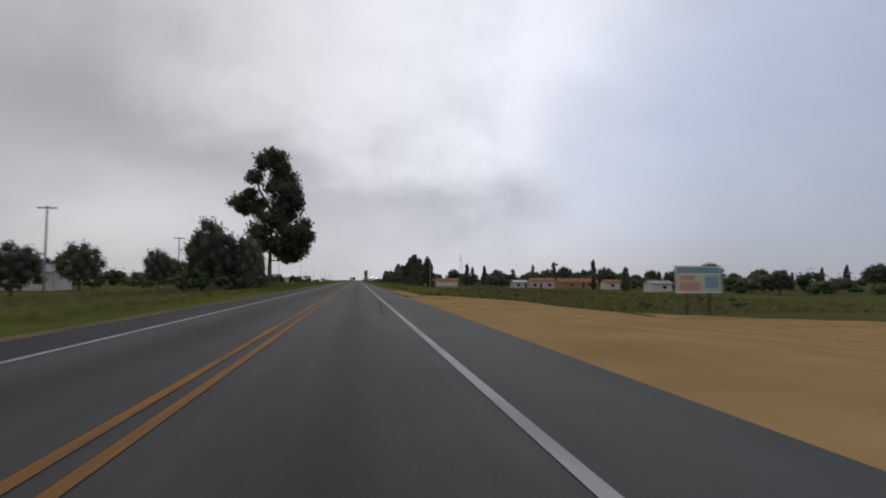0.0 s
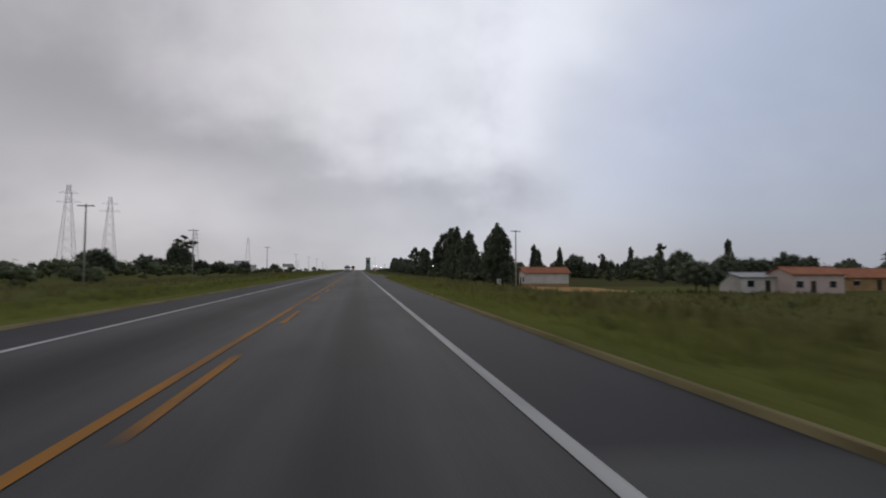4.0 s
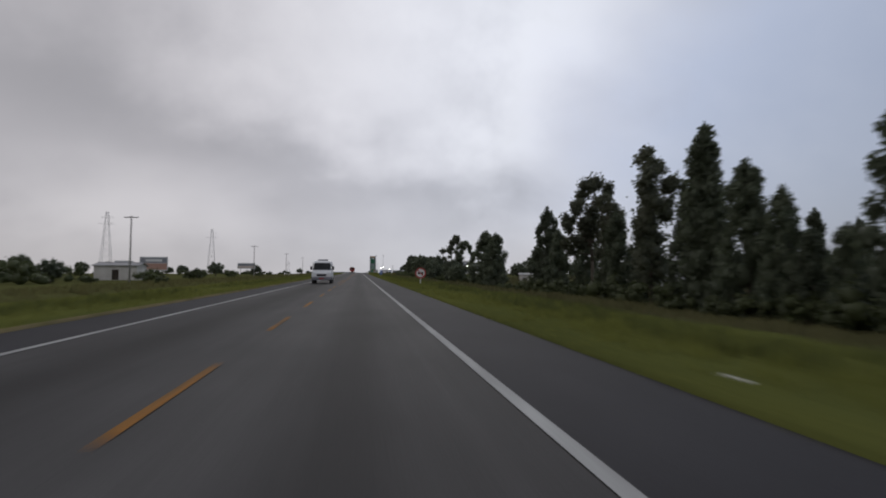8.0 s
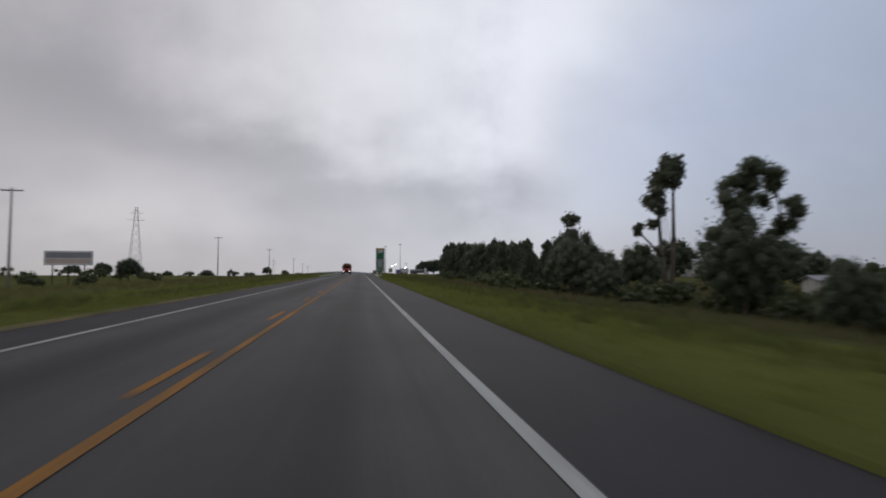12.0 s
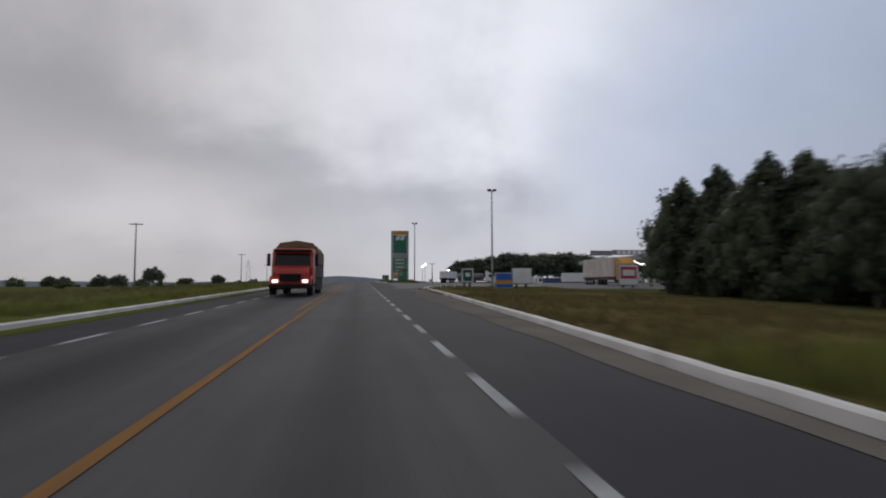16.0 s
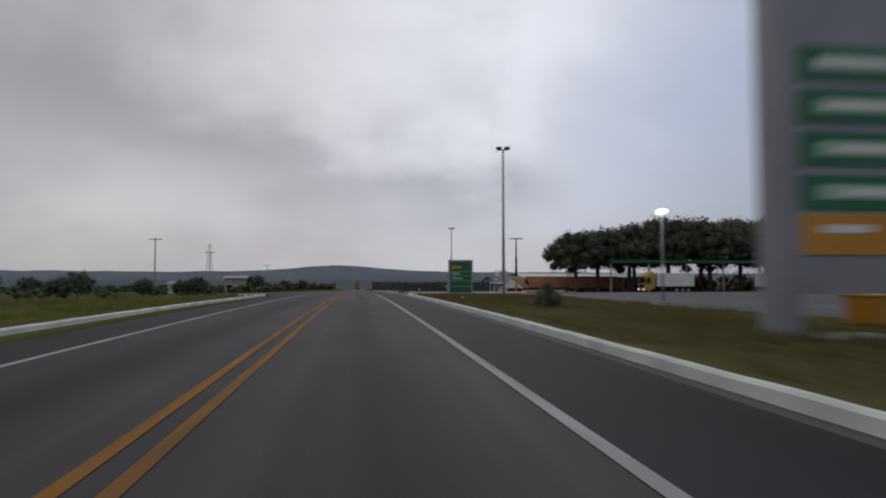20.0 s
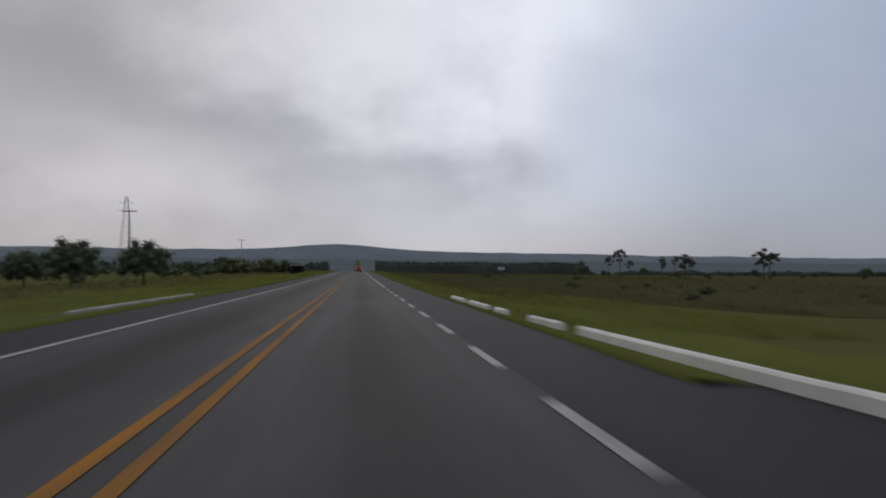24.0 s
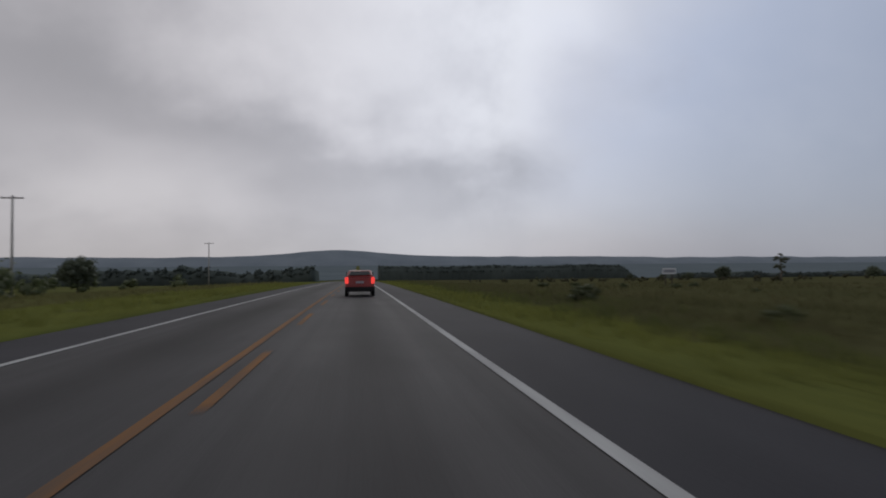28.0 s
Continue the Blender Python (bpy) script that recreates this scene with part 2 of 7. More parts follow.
def asphalt(name, color, second, lanes=False, worn=0.13):
    """Worn asphalt: stone grain, broad stains drawn out along the road, and oil darkening in the middle of each lane."""
    m = material(name, color, 0.85, second, 0.33, 55, 0.40, 0.25, world_space=True, stretch=(1.0, 0.12, 1.0))
    nt = m.node_tree
    bsdf = nt.nodes["Principled BSDF"]
    ramp_out = bsdf.inputs["Base Color"].links[0].from_socket
    pos = nt.nodes.new("ShaderNodeNewGeometry")
    # polished streaks along the way of the wheels, and blotches where it was patched or dried unevenly
    for stretch, scale, detail in (((2.6, 0.035, 1.0), 1.0, 3), ((0.8, 0.35, 1.0), 0.9, 5))[0 if lanes else 1:]:
        mp = nt.nodes.new("ShaderNodeMapping")
        mp.inputs["Scale"].default_value = stretch
        nt.links.new(pos.outputs["Position"], mp.inputs[0])
        streak = nt.nodes.new("ShaderNodeTexNoise")
        streak.inputs["Scale"].default_value, streak.inputs["Detail"].default_value = scale, detail
        nt.links.new(mp.outputs[0], streak.inputs["Vector"])
        mr = nt.nodes.new("ShaderNodeMapRange")
        mr.inputs[1].default_value, mr.inputs[2].default_value, mr.inputs[3].default_value, mr.inputs[4].default_value = 0.28, 0.72, 1 - worn, 1 + worn
        nt.links.new(streak.outputs["Fac"], mr.inputs[0])
        hsv = nt.nodes.new("ShaderNodeHueSaturation")
        nt.links.new(mr.outputs[0], hsv.inputs["Value"]), nt.links.new(ramp_out, hsv.inputs["Color"])
        ramp_out = hsv.outputs[0]
    nt.links.new(ramp_out, bsdf.inputs["Base Color"])
    if lanes:
        sx = nt.nodes.new("ShaderNodeSeparateXYZ")
        nt.links.new(pos.outputs["Position"], sx.inputs[0])

        def mt(op, a, b=0.0):
            n = nt.nodes.new("ShaderNodeMath")
            n.operation = op
            for i, v in enumerate((a, b)):
                if isinstance(v, (int, float)):
                    n.inputs[i].default_value = v
                else:
                    nt.links.new(v, n.inputs[i])
            return n.outputs[0]
        off = mt("SUBTRACT", mt("ABSOLUTE", sx.outputs[0]), 1.85)
        # in the oncoming lane the dark band is wider and stronger
        left_lane = mt("MULTIPLY", mt("SUBTRACT", 0.2, sx.outputs[0]), 2.0)
        left_lane = mt("MINIMUM", mt("MAXIMUM", left_lane, 0.0), 1.0)
        oil = mt("POWER", 2.718, mt("MULTIPLY", mt("MULTIPLY", off, off), mt("ADD", mt("MULTIPLY", left_lane, 3.0), -4.5)))
        oil = mt("MULTIPLY", oil, mt("ADD", mt("MULTIPLY", left_lane, 0.35), 0.75))
        wob = nt.nodes.new("ShaderNodeTexNoise")
        wob.inputs["Scale"].default_value = 0.08
        nt.links.new(pos.outputs["Position"], wob.inputs["Vector"])
        oil = mt("MULTIPLY", oil, mt("ADD", wob.outputs["Fac"], 0.15))
        mixn = nt.nodes.new("ShaderNodeMix")
        mixn.data_type = "RGBA"
        nt.links.new(oil, mixn.inputs[0])
        nt.links.new(ramp_out, mixn.inputs[6])
        mixn.inputs[7].default_value = (0.026, 0.025, 0.025, 1)
        nt.links.new(mixn.outputs[2], bsdf.inputs["Base Color"])
    return m


M_ROAD = asphalt("worn_asphalt", (0.0813, 0.0792, 0.0792), (0.0567, 0.0556, 0.0567), True)
M_SHOULDER_OLD = asphalt("bleached_shoulder_asphalt", (0.084, 0.085, 0.083), (0.058, 0.059, 0.058))
M_SHOULDER = asphalt("shoulder_asphalt", (0.043, 0.042, 0.047), (0.031, 0.031, 0.035))
M_TAR = asphalt("tar_joint_asphalt", (0.044, 0.044, 0.049), (0.032, 0.032, 0.036))
M_STAIN = asphalt("oil_stained_asphalt", (0.092, 0.092, 0.096), (0.066, 0.067, 0.070))
M_LOT = asphalt("forecourt_asphalt", (0.120, 0.120, 0.124), (0.092, 0.093, 0.097), worn=0.10)
M_WHITE_LINE = material("white_road_paint", (0.45, 0.46, 0.45), 0.9, (0.23, 0.23, 0.23), 1.5, 14, 0.9, 0.1, world_space=True, stretch=(2.2, 0.35, 1))
M_YELLOW_LINE = material("yellow_road_paint", (0.36, 0.152, 0.018), 0.9, (0.105, 0.073, 0.045), 1.5, 14, 0.75, 0.1, world_space=True, stretch=(2.2, 0.3, 1))
M_SKID = asphalt("tyre_rubber_trace", (0.036, 0.035, 0.035), (0.026, 0.025, 0.025))
M_FAINT = asphalt("faint_tyre_trace", (0.056, 0.055, 0.056), (0.044, 0.043, 0.044))
M_KERB = material("whitewashed_kerb", (0.80, 0.80, 0.78), 0.85, (0.50, 0.49, 0.46), 1.2, 25, 0.6, 0.2, world_space=True)
M_OLDKERB = material("worn_kerb", (0.42, 0.41, 0.37), 0.9, (0.20, 0.19, 0.16), 1.0, 12, 0.7, 0.25, world_space=True)
M_LAND = material("field_grass", (0.100, 0.108, 0.040), 0.95, (0.086, 0.084, 0.036), 0.05, 1.5, 0.6, 0.6, world_space=True)
M_VERGE = material("verge_grass", (0.126, 0.136, 0.038), 0.95, (0.078, 0.088, 0.029), 0.22, 6.0, 0.6, 0.5, world_space=True, stretch=(1, 0.35, 1))
M_FIELD_BLADE = material("pasture_blades", (0.150, 0.150, 0.060), 0.9, (0.118, 0.108, 0.050), 0.06, 2.0, 0.7, 0, world_space=True, through_light=0.5)
M_BLADE = material("grass_blades", (0.195, 0.206, 0.056), 0.9, (0.132, 0.142, 0.040), 0.18, 3.0, 0.7, 0, world_space=True, stretch=(1, 0.35, 1), through_light=0.5)
M_DULL_BLADE = material("dull_field_blades", (0.124, 0.114, 0.056), 0.9, (0.094, 0.096, 0.044), 0.05, 2.0, 0.7, 0, world_space=True, through_light=0.5)
M_TALL_BLADE = material("tall_grass_blades", (0.120, 0.136, 0.044), 0.9, (0.086, 0.096, 0.036), 0.15, 3.0, 0.7, 0, world_space=True, through_light=0.5)
M_DRY_BLADE = material("dry_grass_blades", (0.165, 0.125, 0.058), 0.9, (0.100, 0.080, 0.036), 0.15, 3.0, 0.7, 0, world_space=True, through_light=0.5)
M_YARD = material("yard_soil", (0.150, 0.130, 0.100), 0.95, (0.085, 0.078, 0.058), 0.35, 6, 0.7, 0.4, world_space=True)
M_SAND = material("sandy_soil", (0.385, 0.255, 0.118), 0.95, (0.270, 0.178, 0.084), 0.35, 9, 0.6, 0.4, world_space=True)
M_EDGE_SOIL = material("roadside_soil", (0.255, 0.205, 0.120), 0.95, (0.130, 0.118, 0.062), 0.5, 7, 0.6, 0.4, world_space=True)
M_GRAVEL = material("grey_gravel", (0.205, 0.192, 0.165), 0.95, (0.135, 0.126, 0.108), 0.5, 14, 0.6, 0.4, world_space=True)
M_DRYGRASS = material("dry_island_grass", (0.122, 0.112, 0.052), 0.95, (0.074, 0.078, 0.034), 0.4, 7, 0.6, 0.5, world_space=True)
M_DRYVERGE = material("dry_verge_grass", (0.165, 0.122, 0.056), 0.95, (0.080, 0.080, 0.030), 0.25, 6, 0.7, 0.5, world_space=True)
M_YELLOW_WORN = material("worn_yellow_road_paint", (0.24, 0.105, 0.028), 0.9, (0.078, 0.066, 0.056), 1.3, 14, 0.7, 0.1, world_space=True, stretch=(2.2, 0.3, 1))
# near-black base colour carries the shade inside the open shelter
M_SHADEWOOD = material("shade_dark_wood", (0.034, 0.030, 0.028), 0.95, (0.018, 0.016, 0.015), 1, 12, 0.6, 0.3)
M_STRAW = material("yellow_pasture_blades", (0.205, 0.184, 0.072), 0.9, (0.130, 0.134, 0.050), 0.08, 2.0, 0.7, 0, world_space=True)
M_BARK = material("grey_bark", (0.16, 0.135, 0.11), 0.9, (0.08, 0.065, 0.05), 2.0, 14, 0.6, 0.5)
M_LEAF_DARK = material("dark_foliage", (0.120, 0.140, 0.086), 0.60, (0.084, 0.104, 0.064), 0.30, 2.6, 0.7, 0.6, world_space=True, random_tint=0.22, through_light=0.42)
M_LEAF_OLIVE = material("eucalyptus_foliage", (0.120, 0.130, 0.080), 0.60, (0.084, 0.094, 0.060), 0.35, 2.6, 0.7, 0.6, world_space=True, random_tint=0.22, through_light=0.42)
M_LEAF_GREEN = material("bush_foliage", (0.092, 0.112, 0.040), 0.65, (0.056, 0.070, 0.028), 0.4, 2.6, 0.7, 0.6, world_space=True, random_tint=0.25, through_light=0.3)
M_LEAF_BROWN = material("scrub_foliage", (0.100, 0.092, 0.045), 0.8, (0.066, 0.064, 0.032), 0.12, 3.0, 0.7, 0.4, world_space=True, random_tint=0.15, through_light=0.4)
M_CONCRETE = material("weathered_concrete", (0.40, 0.39, 0.37), 0.9, (0.28, 0.27, 0.25), 0.8, 20, 0.6, 0.2)
M_GALV = material("galvanised_steel", (0.42, 0.43, 0.44), 0.5, (0.30, 0.31, 0.32), 2, 30, 0.6, 0.05, 0.6)
M_PALESTEEL = material("pale_painted_steel", (0.46, 0.47, 0.49), 0.55, (0.36, 0.37, 0.39), 2, 30, 0.6, 0.05)
M_WHITEWALL = material("white_plaster", (0.68, 0.66, 0.62), 0.9, (0.48, 0.46, 0.42), 0.5, 12, 0.7, 0.15)
M_PINKWALL = material("pale_pink_plaster", (0.62, 0.52, 0.47), 0.9, (0.48, 0.40, 0.36), 0.5, 12, 0.7, 0.15)
M_CREAMWALL = material("pale_yellow_plaster", (0.58, 0.55, 0.40), 0.9, (0.42, 0.39, 0.28), 0.5, 12, 0.7, 0.15)
M_DARKBRICK = material("dark_brick_wall", (0.115, 0.096, 0.086), 0.9, (0.075, 0.062, 0.056), 0.8, 8, 0.7, 0.3)
M_FADEDBLUE = material("faded_blue_print", (0.20, 0.34, 0.42), 0.7, (0.15, 0.26, 0.32), 1, 8, 0.6, 0)
M_FADEDRED = material("faded_red_print", (0.50, 0.30, 0.24), 0.7, (0.40, 0.24, 0.19), 1, 8, 0.6, 0)
M_REDWALL = material("red_painted_wall", (0.42, 0.045, 0.035), 0.8, (0.28, 0.035, 0.03), 0.8, 10, 0.6, 0.15)
M_OCHREBAND = material("ochre_plinth_paint", (0.44, 0.30, 0.15), 0.9, (0.30, 0.20, 0.10), 1, 10, 0.6, 0.15)
M_TILE = material("terracotta_roof_tiles", (0.40, 0.165, 0.090), 0.9, (0.24, 0.105, 0.065), 0.9, 9, 0.7, 0.4)
M_TINROOF = material("grey_sheet_roof", (0.34, 0.34, 0.35), 0.6, (0.22, 0.22, 0.23), 0.6, 8, 0.6, 0.1, 0.2)
M_DARKGLASS = material("dark_glass", (0.02, 0.023, 0.026), 0.08, (0.012, 0.014, 0.016), 1, 5, 0.5, 0)
M_DARKWOOD = material("dark_weathered_wood", (0.075, 0.060, 0.050), 0.9, (0.040, 0.034, 0.030), 1, 12, 0.6, 0.3)
M_GREENSIGN = material("green_sign_face", (0.010, 0.150, 0.070), 0.45, (0.008, 0.110, 0.052), 0.6, 6, 0.5, 0)
M_DARKGREEN = material("dark_green_paint", (0.012, 0.085, 0.055), 0.5, (0.010, 0.055, 0.038), 0.6, 6, 0.5, 0)
M_ORANGE = material("orange_yellow_sign_face", (0.56, 0.275, 0.025), 0.5, (0.46, 0.21, 0.02), 0.6, 6, 0.5, 0)
M_SIGNGREY = material("grey_aluminium_cladding", (0.30, 0.31, 0.34), 0.5, (0.22, 0.23, 0.26), 0.6, 6, 0.6, 0.03, 0.2)
M_SIGNWHITE = material("white_sign_face", (0.76, 0.77, 0.77), 0.5, (0.64, 0.65, 0.65), 1, 8, 0.5, 0)
M_PALEGREEN = material("pale_green_lettering", (0.38, 0.52, 0.42), 0.5, (0.26, 0.42, 0.32), 1, 8, 0.6, 0)
M_BLUESIGN = material("blue_sign_face", (0.020, 0.130, 0.500), 0.45, (0.016, 0.100, 0.400), 1, 8, 0.5, 0)
M_REDSIGN = material("red_sign_ring", (0.45, 0.050, 0.045), 0.5, (0.34, 0.04, 0.035), 1, 8, 0.5, 0)
M_BLACK = material("black_paint", (0.020, 0.020, 0.021), 0.85, (0.013, 0.013, 0.014), 1, 10, 0.5, 0)
M_RUBBER = material("tyre_rubber", (0.025, 0.025, 0.025), 0.9, (0.016, 0.016, 0.016), 3, 20, 0.5, 0.1)
M_WHITEPAINT = material("white_vehicle_paint", (0.74, 0.75, 0.76), 0.3, (0.62, 0.63, 0.64), 0.5, 5, 0.6, 0)
M_REDPAINT = material("red_vehicle_paint", (0.46, 0.036, 0.022), 0.4, (0.34, 0.026, 0.018), 0.5, 5, 0.6, 0)
M_CARRED = material("dark_red_car_paint", (0.24, 0.016, 0.016), 0.4, (0.17, 0.012, 0.012), 0.5, 5, 0.6, 0)
M_TARP = material("brown_tarpaulin", (0.20, 0.125, 0.070), 0.9, (0.105, 0.068, 0.042), 0.7, 6, 0.7, 0.4)
M_TRUCKSIDE = material("grey_steel_side", (0.23, 0.23, 0.25), 0.6, (0.15, 0.15, 0.17), 0.5, 6, 0.6, 0.1)
M_TRAILER = material("dirty_white_trailer_side", (0.62, 0.61, 0.58), 0.6, (0.42, 0.35, 0.27), 0.5, 5, 0.6, 0)
M_MAROON = material("maroon_chassis_paint", (0.13, 0.035, 0.032), 0.6, (0.08, 0.025, 0.024), 0.6, 6, 0.6, 0)
M_TANK = material("olive_grey_tank", (0.16, 0.17, 0.16), 0.5, (0.10, 0.11, 0.10), 0.5, 6, 0.6, 0)
M_BLUEPAINT = material("blue_container_paint", (0.035, 0.080, 0.190), 0.5, (0.028, 0.060, 0.140), 0.5, 6, 0.6, 0)
M_POLEYELLOW = material("yellow_pole_band", (0.48, 0.34, 0.07), 0.7, (0.34, 0.24, 0.05), 1, 10, 0.6, 0)
# bluish grey base colour has the aerial haze painted in
M_HILL = material("hazed_far_hill", (0.185, 0.212, 0.235), 1.0, (0.140, 0.165, 0.188), 0.006, 0.05, 0.7, 0, world_space=True)
M_ROUGHFIELD = material("rough_field", (0.080, 0.076, 0.038), 1.0, (0.060, 0.062, 0.029), 0.03, 0.6, 0.65, 0.15, world_space=True)
# hill foot: distance haze mixed into the base colour
M_HILLFOOT = material("hazed_hill_foot", (0.135, 0.160, 0.172), 1.0, (0.098, 0.120, 0.130), 0.01, 0.08, 0.7, 0, world_space=True)
# far woods: base colour greyed and lightened to carry haze
M_FARWOOD = material("hazed_far_wood", (0.088, 0.103, 0.094), 1.0, (0.053, 0.065, 0.060), 0.02, 0.4, 0.7, 0, world_space=True)
M_LITTER = material("pale_litter", (0.66, 0.66, 0.62), 0.8, (0.45, 0.45, 0.42), 4, 30, 0.6, 0)


def glow(name, color, strength):
    m = bpy.data.materials.new(name)
    m.use_nodes = True
    b = m.node_tree.nodes["Principled BSDF"]
    b.inputs["Base Color"].default_value = (*color, 1)
    b.inputs["Emission Color"].default_value = (*color, 1)
    b.inputs["Emission Strength"].default_value = strength
    return m


M_LAMP = glow("lit_lamp_glass", (1.0, 0.97, 0.90), 9.0)
M_TAIL = glow("lit_tail_lamp", (1.0, 0.06, 0.05), 0.8)
M_HEAD = glow("lit_headlamp", (1.0, 0.97, 0.90), 1.6)


# ---- builders ----
def mesh_of(bm, name, mats, smooth=False):
    me = bpy.data.meshes.new(name)
    bm.to_mesh(me)
    bm.free()
    for m in (mats if isinstance(mats, (list, tuple)) else [mats]):
        me.materials.append(m)
    if smooth:
        me.polygons.foreach_set("use_smooth", [True] * len(me.polygons))
    return me


def part(name, bm, mat, parent, label="", smooth=False):
    ob = new(name, mesh_of(bm, name, mat, smooth))
    ob.parent = parent
    if label:
        tagged(ob, label)
    return ob


def thing(name, label, category, group="", at=None):
    ob = new(name)
    ob.empty_display_size = 0.3
    tagged(ob, label, category, group)
    if at is not None:
        ob.matrix_world = at
    return ob


def structure(name, bm, mat, label="", smooth=False):
    ob = new(name, mesh_of(bm, name, mat, smooth))
    return tagged(ob, label, kind="structure")


def box(bm, x0, x1, y0, y1, z0, z1, bevel=0.0):
    geo = bmesh.ops.create_cube(bm, size=1.0)
    vs = geo["verts"]
    bmesh.ops.scale(bm, vec=(x1 - x0, y1 - y0, z1 - z0), verts=vs)
    bmesh.ops.translate(bm, vec=((x0 + x1) / 2, (y0 + y1) / 2, (z0 + z1) / 2), verts=vs)
    if bevel:
        es = list({e for v in vs for e in v.link_edges})
        bmesh.ops.bevel(bm, geom=es, offset=bevel, segments=2, affect="EDGES", profile=0.5)
    return bm


def boxed(*dims, bevel=0.0):
    return box(bmesh.new(), *dims, bevel=bevel)


def rod(bm, a, b, r0, r1=None, n=10):
    """A tapered round bar from a to b."""
    r1 = r0 if r1 is None else r1
    a, b = Vector(a), Vector(b)
    q = (b - a).to_track_quat("Z", "Y")
    rings = []
    for p, r in ((a, r0), (b, r1)):
        rings.append([bm.verts.new(p + q @ Vector((r * math.cos(2 * math.pi * i / n), r * math.sin(2 * math.pi * i / n), 0))) for i in range(n)])
    for i in range(n):
        bm.faces.new((rings[0][i], rings[0][(i + 1) % n], rings[1][(i + 1) % n], rings[1][i]))
    bm.faces.new(rings[0][::-1])
    bm.faces.new(rings[1])
    return bm


def extrude_profile(pts, x0, x1, axis="x", bevel=0.0):
    """A closed outline in (y, z) drawn out along x (or in (x, z) along y)."""
    bm = bmesh.new()
    if axis == "x":
        a = [bm.verts.new((x0, p[0], p[1])) for p in pts]
        b = [bm.verts.new((x1, p[0], p[1])) for p in pts]
    else:
        a = [bm.verts.new((p[0], x0, p[1])) for p in pts]
        b = [bm.verts.new((p[0], x1, p[1])) for p in pts]
    bm.faces.new(a)
    bm.faces.new(b[::-1])
    n = len(pts)
    for i in range(n):
        bm.faces.new((a[i], b[i], b[(i + 1) % n], a[(i + 1) % n]))
    bmesh.ops.recalc_face_normals(bm, faces=bm.faces)
    if bevel:
        bmesh.ops.bevel(bm, geom=list(bm.edges), offset=bevel, segments=2, affect="EDGES", profile=0.5)
    return bm


def on_land(x, y, turn=0, scale=1.0, dz=0.0):
    return pose(x, y, land_z(x, y) + dz, 0, 0, turn) @ Matrix.Scale(scale, 4)


# ---- ground, road, markings ----
def sheet(xs, ys, zf):
    bm = bmesh.new()
    rows = [[bm.verts.new((x, y, zf(x, y))) for x in xs] for y in ys]
    for j in range(len(ys) - 1):
        for i in range(len(xs) - 1):
            bm.faces.new((rows[j][i], rows[j][i + 1], rows[j + 1][i + 1], rows[j + 1][i]))
    return bm


GX = [-3500, -2500, -1700, -1100, -700, -450, -300, -220, -160, -120, -95, -75, -60, -50, -42, -35, -29, -24, -20, -17, -14, -12, -10.5, -9.2, -8, -7, -6.2, -5.4,
      -3, 0, 3, 5.4, 6.2, 7, 8, 9.2, 10.5, 12, 14, 17, 20, 24, 29, 35, 42, 50, 60, 75, 95, 120, 160, 220, 300, 450, 700, 1100, 1700, 2500, 3500]
GY = [-390, -250, -150, -90] + list(range(-60, 1200, 4)) + list(range(1200, 1700, 25)) + [1700, 1800, 1950, 2150, 2400, 2700, 3100, 3600, 4100, 4700]


def sheet_z(x, y):
    z = land_z(x, y)
    if abs(x) < 5.45:
        z -= 0.12
    return z


structure("ground", sheet(GX, GY, sheet_z), M_LAND, "dull green rough pasture and scrub", True)
structure("rough_field", sheet([x for x in GX if 7.5 < x < 1200], [y for y in GY if 880 < y < 1701], lambda x, y: land_z(x, y) + 0.03), M_ROUGHFIELD, "rough brownish field of dry scrub and grass", True)
structure("brown_field", sheet([x for x in GX if 11.9 < x < 130], [y for y in GY if 270 < y < 553], lambda x, y: land_z(x, y) + 0.03), M_ROUGHFIELD, "rough brownish field of dry scrub behind the verge", True)
RY = [-390, -250, -150, -90] + list(range(-60, 1200, 5)) + list(range(1200, 1900, 20))
structure("road", sheet([-3.6, -1.8, 0, 1.8, 3.6], RY, lambda x, y: road_z(y) - 0.012 * abs(x) * 0.3), M_ROAD, "worn grey two-lane asphalt road")
structure("shoulder_right_first", sheet([3.6, 4.6, 5.62], [y for y in RY if y <= 150], lambda x, y: road_z(y) - 0.013 - 0.008 * (x - 3.6)), M_SHOULDER_OLD, "bleached grey asphalt shoulder")
structure("shoulder_right", sheet([3.6, 4.6, 5.62], [y for y in RY if y >= 150], lambda x, y: road_z(y) - 0.013 - 0.008 * (x - 3.6)), M_SHOULDER, "dark bluish asphalt shoulder")
structure("shoulder_left", sheet([-5.5, -4.6, -3.6], RY, lambda x, y: road_z(y) - 0.013 - 0.008 * (-3.6 - x)), M_SHOULDER, "dark asphalt shoulder")


